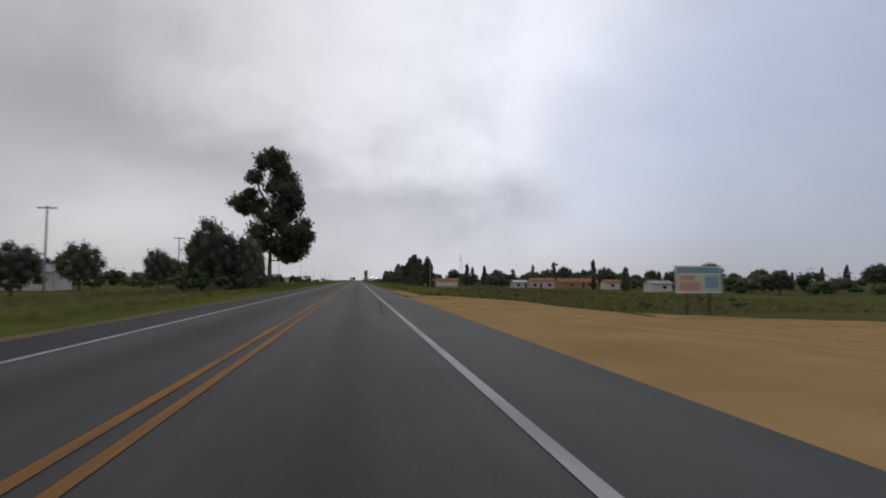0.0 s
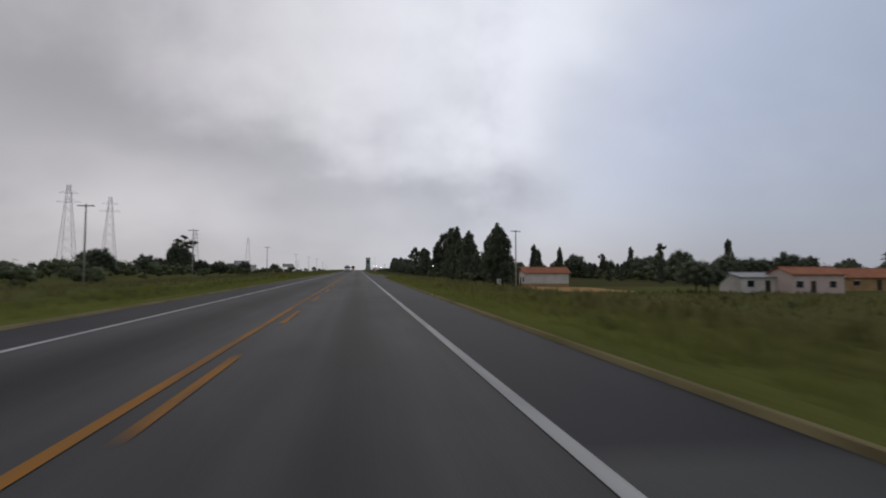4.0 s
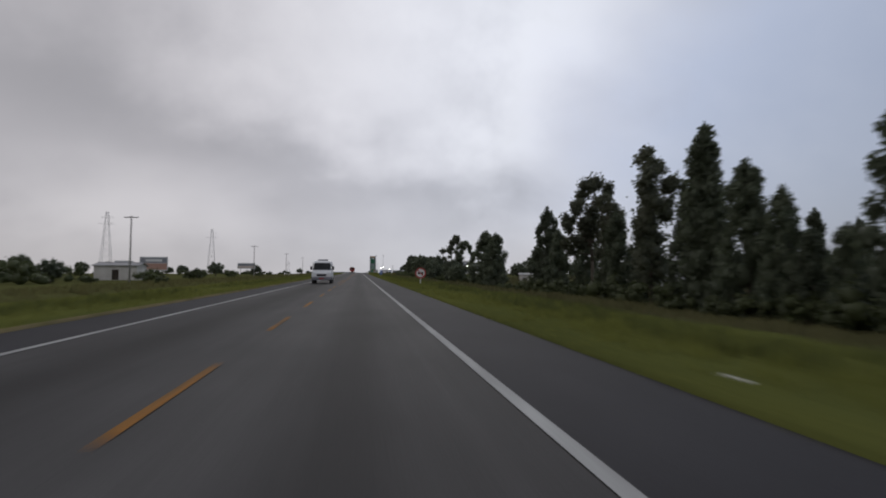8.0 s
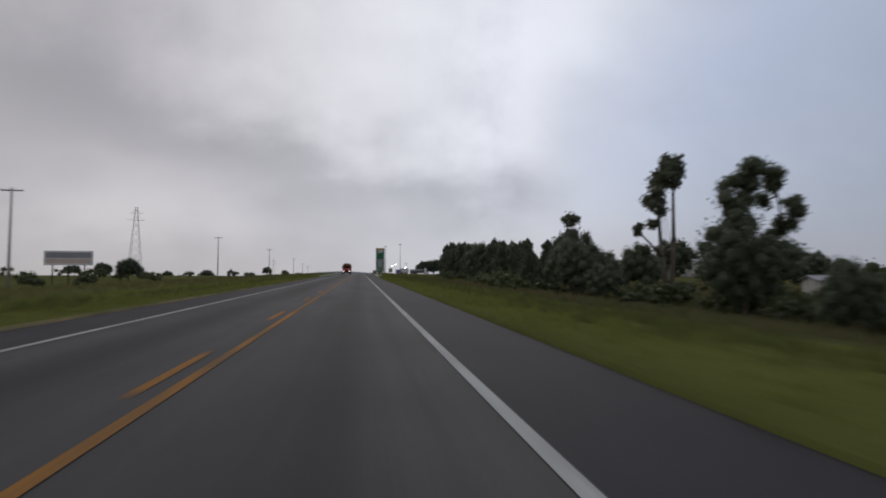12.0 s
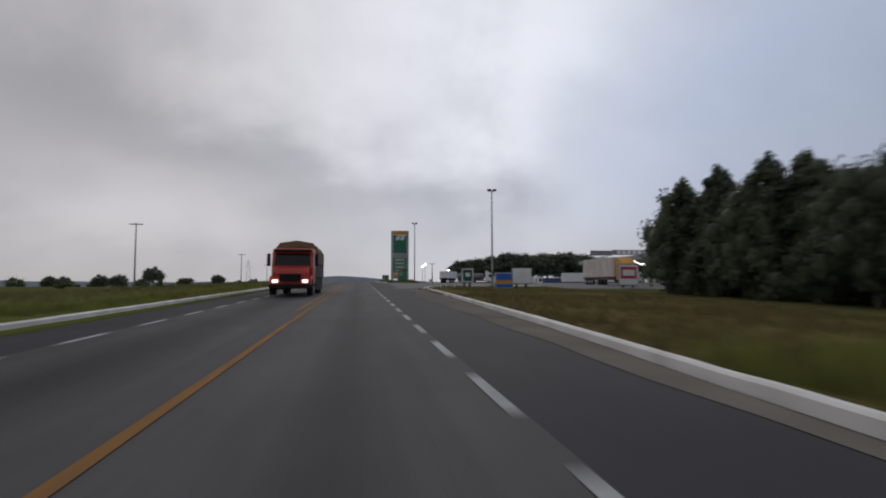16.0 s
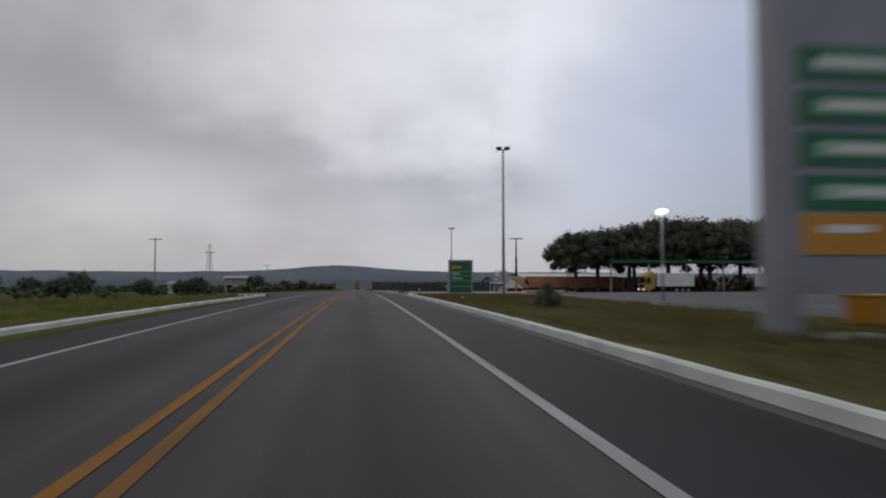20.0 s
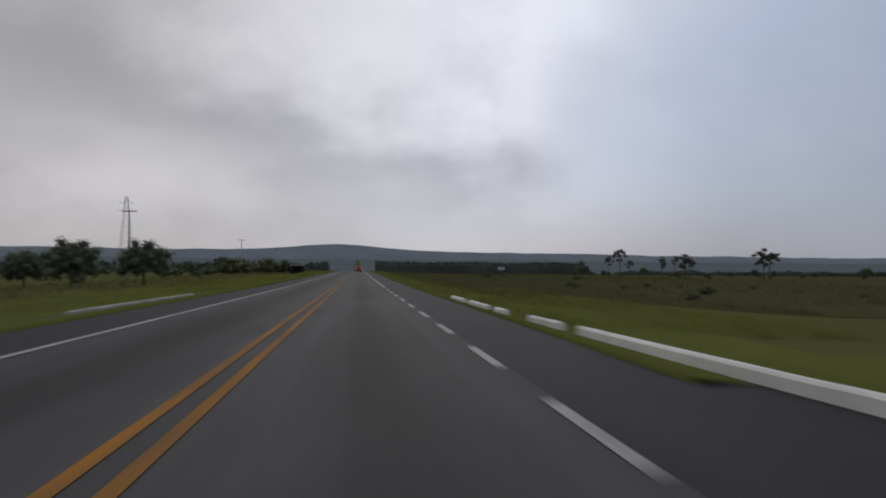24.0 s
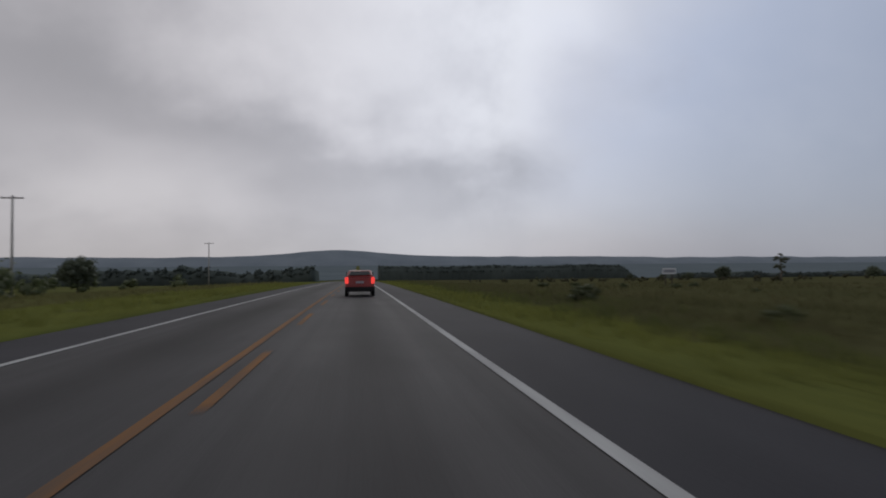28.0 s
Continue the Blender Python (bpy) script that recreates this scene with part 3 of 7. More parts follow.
def ragged(x_in, x_out, y0, y1, step, mat, name, label, lift=0.02, seed=0.0, amp=0.5):
    """A strip beside the road with an uneven outer edge, lying on the ground."""
    bm = bmesh.new()
    last = None
    n = int((y1 - y0) / step)
    for j in range(n + 1):
        y = y0 + j * step
        o = x_out + amp * noise.noise((y * 0.13, seed, 1.7)) + amp * 0.5 * noise.noise((y * 0.6, seed, 2.2))
        xs = [x_in + (o - x_in) * k / 4 for k in range(5)]
        xs.insert(1, xs[0] + (0.03 if x_out > 0 else -0.03))
        row = [bm.verts.new((x, y, (land_z(x, y) + lift) if k else road_z(y) - 0.12)) for k, x in enumerate(xs)]
        if last:
            for i in range(5):
                bm.faces.new((last[i], last[i + 1], row[i + 1], row[i]))
        last = row
    bmesh.ops.recalc_face_normals(bm, faces=bm.faces)
    for f in bm.faces:
        if f.normal.z < 0:
            f.normal_flip()
    return structure(name, bm, mat, label, True)


ragged(6.7, 13.5, 40, 92, 2.0, M_VERGE, "verge_right_first", "bright roadside grass behind a sandy edge", 0.035, 2.0, 1.5)
ragged(5.5, 13.5, 90, 228, 2.0, M_VERGE, "verge_right", "bright mown roadside grass", 0.035, 3.0, 1.5)
ragged(6.9, 13.5, 226, 284, 2.0, M_VERGE, "verge_right_drive", "rough grass beside a dirt drive", 0.035, 3.0, 1.5)
ragged(5.5, 12.6, 282, 556, 2.0, M_VERGE, "verge_right_long", "bright mown roadside grass", 0.045, 3.0, 1.5)
ragged(-5.4, -12.5, -40, 766, 2.0, M_VERGE, "verge_left", "bright mown roadside grass", 0.035, 5.0, 1.5)
ragged(-6.9, -12.5, 806, 830, 2.0, M_VERGE, "verge_left_kerbed", "roadside grass behind a white kerb", 0.035, 5.0, 1.5)
ragged(-5.4, -12.5, 828, 1165, 2.0, M_VERGE, "verge_left_far", "bright mown roadside grass", 0.035, 5.0, 1.5)
ragged(7.2, 15.0, 831, 863, 2.0, M_VERGE, "verge_behind_kerb", "roadside grass behind a white kerb", 0.05, 19.0, 1.5)
ragged(5.5, 8.8, 861, 1165, 2.0, M_VERGE, "verge_right_far", "bright roadside grass", 0.045, 9.0, 1.0)
ragged(6.15, 25.0, 550, 574, 2.0, M_VERGE, "verge_kerbed", "roadside grass behind a white kerb", 0.05, 7.0, 1.5)
ragged(7.2, 25.0, 574, 638, 2.0, M_DRYVERGE, "verge_dry", "dry brownish grass behind a white kerb", 0.05, 8.0, 1.5)
ragged(5.5, 7.0, 43, 68, 1.0, M_SAND, "sand_edge_right", "ochre sand along the asphalt edge", 0.075, 15.0, 0.4)
ragged(6.02, 7.2, 66.5, 92, 1.0, M_VERGE, "verge_right_edge", "bright roadside grass close to the asphalt", 0.05, 2.6, 0.5)
ragged(5.5, 6.12, 67, 92, 1.0, M_EDGE_SOIL, "sand_edge_right_thin", "ochre sand along the asphalt edge", 0.048, 16.0, 0.45)
ragged(5.5, 6.75, 84, 150, 1.0, M_EDGE_SOIL, "soil_edge_right_wide", "pale bare soil along the asphalt edge", 0.055, 17.0, 0.35)
ragged(5.5, 6.35, 149, 225, 1.0, M_EDGE_SOIL, "soil_edge_right", "pale bare soil along the asphalt edge", 0.055, 11.0, 0.35)
ragged(-5.4, -6.6, -40, 260, 1.0, M_EDGE_SOIL, "soil_edge_left", "pale bare soil along the asphalt edge", 0.055, 12.0, 0.5)
ragged(-5.4, -5.9, 260, 548, 1.0, M_EDGE_SOIL, "soil_edge_left_thin", "bare soil along the asphalt edge", 0.055, 13.0, 0.3)


def patch(name, outline, mat, label, lift=0.06, cell=1.5, wobble=0.6):
    """A flat area on the ground inside an outline, with a slightly ragged edge."""
    n = len(outline)
    rim = []
    for i in range(n):
        a, b = Vector(outline[i]), Vector(outline[(i + 1) % n])
        steps = max(1, int((b - a).length / cell))
        for k in range(steps):
            p = a.lerp(b, k / steps)
            rim.append((p.x + wobble * noise.noise((p.x * 0.4, p.y * 0.4, 8.0)), p.y + wobble * noise.noise((p.x * 0.4, p.y * 0.4, 9.0))))
    bm = bmesh.new()
    c = (sum(p[0] for p in rim) / len(rim), sum(p[1] for p in rim) / len(rim))
    rings = []
    for s in (1.0, 0.85, 0.65, 0.4, 0.15):
        rings.append([bm.verts.new((c[0] + (p[0] - c[0]) * s, c[1] + (p[1] - c[1]) * s, 0)) for p in rim])
    m = len(rim)
    for a, b in zip(rings, rings[1:]):
        for i in range(m):
            bm.faces.new((a[i], a[(i + 1) % m], b[(i + 1) % m], b[i]))
    bm.faces.new(rings[-1])
    for v in bm.verts:
        away = ramp(abs(v.co.x), 5.6, 6.6)
        v.co.z = (road_z(v.co.y) - 0.036) * (1 - away) + (land_z(v.co.x, v.co.y) + lift) * away
    bmesh.ops.recalc_face_normals(bm, faces=bm.faces)
    for f in bm.faces:
        if f.normal.z < 0:
            f.normal_flip()
    return structure(name, bm, mat, label, True)


patch("sand_layby", [(5.5, -20), (62, -20), (62, 41), (49.8, 45.6), (43, 49.5), (38, 55), (33, 61), (27, 63), (22, 58), (14.8, 46), (12, 45.2), (9, 45.6), (5.5, 45)], M_SAND, "wide ochre sand layby beside the road", 0.085, 1.5, 0.5)
patch("sand_track", [(5.5, 130), (8.5, 134), (10.3, 139), (12, 144.5), (14.5, 148.5), (22, 152), (22, 154.5), (13.5, 150.5), (11, 146.5), (9.4, 141.5), (7, 138.5), (5.5, 139)], M_SAND, "narrow sandy track leaving the road", 0.075, 1.0, 0.4)
patch("drive_apron", [(5.5, 227), (6.3, 232.2), (8.2, 238.6), (8.7, 245), (8.1, 251), (7.4, 258), (6.8, 265), (6.2, 276), (5.7, 290), (5.5, 294)], M_SHOULDER, "asphalt apron of a dirt drive", 0.10, 1.5, 0.15)
patch("gravel_edge", [(6.6, 246), (9.6, 244), (9.4, 251), (8.9, 258), (8.0, 265), (7.2, 275), (6.6, 288), (6.0, 299), (5.9, 284), (6.0, 270), (6.4, 258)], M_GRAVEL, "pale grey-brown gravel beside the asphalt", 0.085, 1.2, 0.3)
patch("dirt_drive", [(6.2, 240), (9, 238), (18, 236.5), (34, 238), (52, 240), (52, 266), (37, 268), (21.5, 266), (12, 267.5), (9, 266), (7.7, 261), (6.7, 253)], M_SAND, "reddish dirt drive before a house", 0.075)


def marking(name, spans, x, width, mat, label, lift=0.010):
    """Painted strokes along the road, joined as one marking, at x."""
    bm = bmesh.new()
    for a, b in spans:
        n = max(1, int((b - a) / 5))
        last = None
        for k in range(n + 1):
            y = a + (b - a) * k / n
            w = width * (1 + 0.06 * noise.noise((y * 0.7, x, 0)))
            z = road_z(y) - 0.0036 * abs(x) + lift
            row = [bm.verts.new((x - w / 2, y, z)), bm.verts.new((x + w / 2, y, z))]
            if last:
                bm.faces.new((last[0], last[1], row[1], row[0]))
            last = row
    return structure(name, bm, mat, label)


def dashes(a, b, on, off, shift=0.0):
    out_list = []
    y = a + shift
    while y < b:
        out_list.append((y, min(y + on, b)))
        y += on + off
    return out_list


marking("edge_line_right", [(-80, 563)] + dashes(566.9, 681, 2.0, 1.75) + [(682, 775)] + dashes(777.6, 894.6, 2.0, 2.035) + [(895.5, 1500)], 3.50, 0.15, M_WHITE_LINE, "white painted road edge line")
marking("edge_line_left", [(-80, 543)] + dashes(545, 668, 2, 1.9) + [(672, 1500)], -3.50, 0.15, M_WHITE_LINE, "white painted road edge line")
BROKEN = [(658, 661), (666, 670), (675, 679), (683, 687), (691, 694.5), (697, 772.5), (777, 780), (785, 795), (800, 812), (816, 903)]
marking("centre_line_left", [(-80, 234)] + dashes(394, 584, 3, 6, 6.4) + [(605, 654)] + BROKEN, -0.18, 0.140, M_YELLOW_LINE, "faded yellow centre line")
marking("centre_line_right", [(-80, 62)] + dashes(62, 120, 4, 5.5, 4.9) + dashes(123.9, 228, 4, 5) + [(390, 654)] + BROKEN, 0.18, 0.140, M_YELLOW_LINE, "faded yellow centre line")
marking("worn_line_left", [(350, 372)] + dashes(372, 390, 3, 6) + [(903, 1300)], -0.18, 0.140, M_YELLOW_WORN, "badly worn yellow centre line")
marking("worn_line_right", [(344.5, 390), (903, 946)] + dashes(948, 1150, 4, 5), 0.18, 0.140, M_YELLOW_WORN, "badly worn yellow centre line")
marking("centre_dashes", [(y, y + 3.5) for y in (240, 247, 254.7, 262.4, 269.9, 277, 284, 290.6, 297.4, 305.5, 313.5, 321.6, 329.7, 336.8)], 0.0, 0.12, M_YELLOW_LINE, "broken yellow centre line")


def skid(name, line, width=0.15, mat=M_SKID):
    """A dark curved rubber trace across the lane."""
    bm = bmesh.new()
    last = None
    for a, c in zip(line, line[1:]):
        for k in range(6):
            x, y = a[0] + (c[0] - a[0]) * k / 6, a[1] + (c[1] - a[1]) * k / 6
            row = [bm.verts.new((x - width / 2, y, road_z(y) - 0.0036 * abs(x) + 0.016)), bm.verts.new((x + width / 2, y, road_z(y) - 0.0036 * abs(x) + 0.016))]
            if last:
                bm.faces.new((last[0], last[1], row[1], row[0]))
            last = row
    return structure(name, bm, mat, "dark curved tyre mark across the lanes")


skid("tyre_mark", [(0.50, 792.4), (0.46, 794.0), (0.22, 797.5), (-0.22, 801.5), (-0.58, 805.0), (-0.92, 808.2)], 0.14)
skid("tyre_mark", [(0.20, 791.8), (0.12, 794.0), (-0.10, 796.5), (-0.38, 799.4)], 0.14)
skid("tyre_mark", [(3.30, 790.5), (3.20, 794.0), (3.12, 797.5), (3.04, 803.0)], 0.10, M_FAINT)
skid("tyre_mark", [(-0.45, 50), (-0.1, 56), (0.3, 62)], 0.16)
skid("tyre_mark", [(2.9, 21), (3.1, 27), (3.2, 34)], 0.14)

# station forecourt and kerbed islands
def level(x, y):
    return land_z(x, y) + 0.03


FORE_Y = list(range(638, 830, 4))
bm = bmesh.new()
for y0, y1 in zip(FORE_Y, FORE_Y[1:]):
    near_in = 5.6
    for x0, x1 in ((near_in, 12), (12, 30), (30, 60), (60, 118)):
        if y0 < 646 and x0 > 5.6:
            continue
        bm.faces.new([bm.verts.new((x, y, road_z(y) - 0.035 if x < 6 else land_z(x, y) + 0.03)) for x, y in ((x0, y0), (x1, y0), (x1, y1), (x0, y1))])
bmesh.ops.remove_doubles(bm, verts=bm.verts, dist=0.001)
structure("forecourt", bm, M_LOT, "broad grey asphalt truck-stop forecourt")


def lot_z(x, y):
    a, b = road_z(y) - 0.035, land_z(12, y) + 0.03
    return a + (b - a) * (x - 5.6) / 6.4


def lot_strip(name, inner, outer, y0, y1, mat, label, lift):
    """A thin paved strip on the forecourt between two uneven edges."""
    bm = bmesh.new()
    last = None
    for k in range(int((y1 - y0) * 4) + 1):
        y = y0 + k * 0.25
        xs = (inner(y), (inner(y) + outer(y)) / 2, outer(y))
        row = [bm.verts.new((x, y, lot_z(x, y) + lift)) for x in xs]
        if last:
            for q in (0, 1):
                bm.faces.new((last[q], last[q + 1], row[q + 1], row[q]))
        last = row
    return structure(name, bm, mat, label)


lot_strip("shoulder_widening", lambda y: 5.61, lambda y: 6.16 + 0.04 * math.sin(y * 0.4), 646, 686, M_SHOULDER, "dark asphalt meeting the forecourt", 0.0065)
lot_strip("tar_joint", lambda y: 6.10 + 0.03 * math.sin(y * 0.7), lambda y: 6.36 + 0.06 * math.sin(y * 0.45 + 1), 646, 687, M_TAR, "dark tar joint along the forecourt", 0.012)
lot_strip("oil_stain", lambda y: 9.70 + 0.1 * math.sin(y * 5) - 0.5 * math.sqrt(max(0.004, 1 - (y - 657) ** 2)), lambda y: 9.75 + 0.1 * math.sin(y * 4) + 0.5 * math.sqrt(max(0.004, 1 - (y - 657) ** 2)), 656, 658, M_STAIN, "faint dark oil stain on the forecourt", 0.010)
bm = sheet([5.55, 6.1, 7.0, 8.2], list(range(556, 642, 4)), lambda x, y: road_z(y) - 0.034 - 0.05 * max(0.0, x - 6.1 - 2.4 * ramp(y, 585, 640)))
structure("slip_lane_edge", bm, M_SHOULDER, "dark asphalt beside the kerb")
structure("slip_lane_edge_last", sheet([5.55, 6.2, 6.9, 7.6], list(range(822, 864, 4)), lambda x, y: road_z(y) - 0.034 - 0.02 * max(0, x - 5.9) * ramp(y, 846, 860)), M_SHOULDER, "dark asphalt beside the kerb")
bm = bmesh.new()
last = None
for k in range(26):
    y = 585 + k * 2
    x_in = 5.75 - 0.2 * ramp(y, 603, 618) + 0.95 * ramp(y, 619.5, 629) + 0.07 * math.sin(y * 0.9)
    x_out = 6.10 + 0.80 * ramp(y, 585, 600) + 0.65 * ramp(y, 598, 618) + 0.72 * ramp(y, 618, 636)
    row = [bm.verts.new((x_in + (x_out - x_in) * q, y, road_z(y) - 0.026)) for q in (0, 0.5, 1)]
    if last:
        for q in (0, 1):
            bm.faces.new((last[q], last[q + 1], row[q + 1], row[q]))
    last = row
structure("gravel_strip", bm, M_GRAVEL, "pale gravel swept against a kerb")
bm = sheet([-6.75, -5.9, -5.45], list(range(556, 887, 4)), lambda x, y: road_z(y) - 0.034)
structure("slip_lane_edge_left", bm, M_SHOULDER, "dark asphalt beside the kerb")


def island(name, outline, mat, label, height=0.10):
    bm = bmesh.new()
    n = len(outline)
    c = Vector((sum(p[0] for p in outline) / n, sum(p[1] for p in outline) / n))
    top = []
    rims = []
    for skirt, s in ((True, 1.0), (False, 1.0), (False, 0.93), (False, 0.7), (False, 0.4)):
        ring = []
        for i in range(n):
            a, b = Vector(outline[i]), Vector(outline[(i + 1) % n])
            steps = max(1, int((b - a).length / 2.5))
            for k in range(steps):
                p = c + (a.lerp(b, k / steps) - c) * s
                bump_z = 0.0 if s == 1.0 else 0.10 + 0.08 * noise.noise((p.x * 0.5, p.y * 0.5, 3))
                ring.append(bm.verts.new((p.x, p.y, level(p.x, p.y) + (-0.06 if skirt else height + bump_z))))
        rims.append(ring)
    m = len(rims[0])
    for a, b in zip(rims, rims[1:]):
        for i in range(m):
            bm.faces.new((a[i], a[(i + 1) % m], b[(i + 1) % m], b[i]))
    bm.faces.new(rims[-1])
    bmesh.ops.recalc_face_normals(bm, faces=bm.faces)
    return structure(name, bm, mat, label, True)


ISLAND = [(5.98, 691.6), (6.6, 690.3), (8.0, 692.6), (10.2, 696.6), (13.0, 701.5), (15.3, 707), (15.7, 714), (15.8, 755), (13, 767.5), (8.2, 770), (6.05, 768.4)]
island("traffic_island", ISLAND, M_DRYGRASS, "kerbed grass island between road and forecourt", 0.12)
island("entrance_verge", [(7.6, 622), (8.1, 632), (8.7, 640), (9.4, 642.6), (11.2, 645.3), (14.8, 649.0), (24, 650.6), (25, 622)], M_DRYVERGE, "kerbed dry grass at the forecourt entrance", 0.08)
patch("side_road", [(-5.5, 768), (-7.4, 773.6), (-10, 776.4), (-30, 778), (-30, 792), (-13, 795.2), (-8.5, 798.0), (-7.0, 804), (-5.5, 812)], M_SHOULDER, "asphalt mouth of a side road", 0.10, 1.5, 0.0)
patch("yard_soil", [(27, 801.0), (14.8, 804.2), (11.9, 808.2), (10.2, 816), (8.9, 829), (9.4, 834), (70, 834), (70, 806)], M_YARD, "bare grey-brown soil before roadside shops", 0.085, 2.0, 0.3)
patch("island_soil", [(8.0, 692.6), (10.6, 694.6), (14.6, 701.5), (16.4, 706.5), (15.2, 707.6), (12.6, 702.6), (9.6, 697.4)], M_EDGE_SOIL, "worn sandy end of the grass island", 0.06)


def kerb_stone_mesh():
    bm = bmesh.new()
    pts = [(-0.09, -0.12), (0.09, -0.12), (0.09, 0.155), (0.05, 0.19), (-0.05, 0.19), (-0.09, 0.155)]
    a = [bm.verts.new((x, -0.492, z)) for x, z in pts]
    b = [bm.verts.new((x, 0.492, z)) for x, z in pts]
    bm.faces.new(a), bm.faces.new(b[::-1])
    for i in range(6):
        bm.faces.new((a[i], b[i], b[(i + 1) % 6], a[(i + 1) % 6]))
    bmesh.ops.recalc_face_normals(bm, faces=bm.faces)
    return bm


KERB_MESH = mesh_of(kerb_stone_mesh(), "kerb_stone", M_KERB)
OLD_KERB_MESH = mesh_of(kerb_stone_mesh(), "kerb_stone", M_OLDKERB)


def kerb(name, line, gaps=(), mesh=KERB_MESH, sunk=0.0):
    """Whitewashed kerb stones end to end along a line."""
    owner = tagged(new(name), "whitewashed concrete kerb", kind="structure")
    line = [Vector(p) for p in line]
    run = 0.0
    for a, b in zip(line, line[1:]):
        d = b - a
        n = max(1, round(d.length))
        for k in range(n):
            p = a + d * ((k + 0.5) / n)
            run += d.length / n
            if any(g0 < p.y < g1 for g0, g1 in gaps):
                continue
            s = new("kerb_stone", mesh)
            zz = road_z(p.y) - 0.04 if abs(p.x) < 8 else level(p.x, p.y)
            s.matrix_basis = Matrix.LocRotScale((p.x, p.y, zz - sunk + 0.01 * noise.noise((p.x, p.y, 0))),
                                                Euler((math.atan(road_slope(p.y)), 0, math.atan2(-d.x, d.y))), (1, d.length / n, 1))
            s.parent = owner
    return owner

kerb("kerb_right_first", [(5.62, 552.5), (5.64, 553.0), (6.02, 557), (6.12, 566), (6.2, 585), (6.58, 592), (6.98, 599), (7.35, 609), (7.65, 618), (7.95, 627), (8.25, 636), (8.5, 640), (9.2, 642.6), (11, 645.6), (14.7, 649.4), (24, 651.0)], [(553.0, 557.0), (567, 569.5)])
kerb("kerb_island", [(7.2, 690.4), (6.6, 690.2), (6.15, 691.2), (6.02, 694.5), (6.0, 725), (6.0, 766.5), (6.5, 769.2), (8.4, 770.4)])
kerb("kerb_island_back", [(15.6, 756), (15.9, 740), (15.8, 712)])
kerb("kerb_right_last", [(27, 799.8), (14.6, 803.0), (11.5, 807.0), (9.7, 815.5), (8.4, 828), (7.5, 842), (6.3, 863), (5.85, 872), (5.8, 880)], [(866, 867.2), (869, 871), (872.2, 873.4), (875.5, 876.6)])
kerb("kerb_left", [(-6.1, 559), (-6.2, 620), (-6.2, 700), (-6.3, 767), (-7.2, 772), (-10, 775)], [(565, 571), (577, 580)])
kerb("kerb_left_last", [(-24, 794), (-13, 796), (-8.5, 799), (-6.9, 805), (-6.7, 816), (-6.4, 884)], [(822, 823), (829, 830.6), (838, 839), (843, 846), (852, 853), (858, 862), (868, 872)], OLD_KERB_MESH, 0.07)


# ---- trees ----
class Foliage:
    """Collects clumps of leaves: each a knobbly dense heart of twigs and leaves, with loose sprays standing out all round it."""
    HEART = None

    def __init__(self, seed):
        self.rnd, self.verts, self.faces, self.soft = random.Random(seed), [], [], []
        if Foliage.HEART is None:
            bm = bmesh.new()
            bmesh.ops.create_icosphere(bm, subdivisions=2, radius=1.0)
            bm.verts.index_update()
            Foliage.HEART = ([v.co.copy() for v in bm.verts], [[v.index for v in f.verts] for f in bm.faces])
            bm.free()

    def leaf(self, p, s):
        r = self.rnd
        u = Vector((r.uniform(-1, 1), r.uniform(-1, 1), r.uniform(-1, 0.4))).normalized()
        v = u.cross(Vector((r.uniform(-1, 1), r.uniform(-1, 1), r.uniform(-1, 1)))).normalized()
        n = len(self.verts)
        self.verts += [p - u * s, p + v * s * 0.55, p + u * s, p - v * s * 0.55]
        self.faces.append((n, n + 1, n + 2, n + 3))
        self.soft.append(False)

    def clump(self, centre, radius, squash=0.9, leaves=60, size=None, heart=0.56, knobs=1.0):
        r, c = self.rnd, Vector(centre)
        off = Vector((r.uniform(0, 90), r.uniform(0, 90), r.uniform(0, 90)))
        ax, ay, az = r.uniform(0.85, 1.2), r.uniform(0.85, 1.2), r.uniform(0.9, 1.12) * squash

        def out_to(d):
            return 1 + knobs * (0.34 * noise.noise(d * 1.5 + off) + 0.20 * noise.noise(d * 3.7 + off))
        if heart:
            n = len(self.verts)
            for d in Foliage.HEART[0]:
                k = radius * heart * out_to(d)
                self.verts.append(c + Vector((d.x * k * ax, d.y * k * ay, d.z * k * az)))
            for f in Foliage.HEART[1]:
                self.faces.append([n + i for i in f])
                self.soft.append(True)
        size = size or radius * 0.17
        for _ in range(leaves):
            z = r.uniform(-1, 1)
            a, q = r.uniform(0, 6.283), math.sqrt(1 - z * z)
            d = Vector((q * math.cos(a), q * math.sin(a), z))
            k = radius * out_to(d) * (0.42 + 0.66 * r.random() ** 0.6)
            self.leaf(c + Vector((d.x * k * ax, d.y * k * ay, d.z * k * az)), size * r.uniform(0.6, 1.4))

    def mesh(self, name, mat):
        me = bpy.data.meshes.new(name)
        me.from_pydata(self.verts, [], self.faces)
        me.polygons.foreach_set("use_smooth", self.soft)
        me.materials.append(mat)
        return me


def grown(name, wood, fol, leaf, label, category="tree"):
    tree = thing(name, label, category)
    part("trunk", wood, M_BARK, tree, smooth=True)
    new("crown", fol.mesh("crown", leaf)).parent = tree
    return tree


def stem(wood, pts, r0, r1, n=8):
    for i in range(len(pts) - 1):
        a, b = i / (len(pts) - 1), (i + 1) / (len(pts) - 1)
        rod(wood, pts[i], pts[i + 1], r0 + (r1 - r0) * a, r0 + (r1 - r0) * b, n)


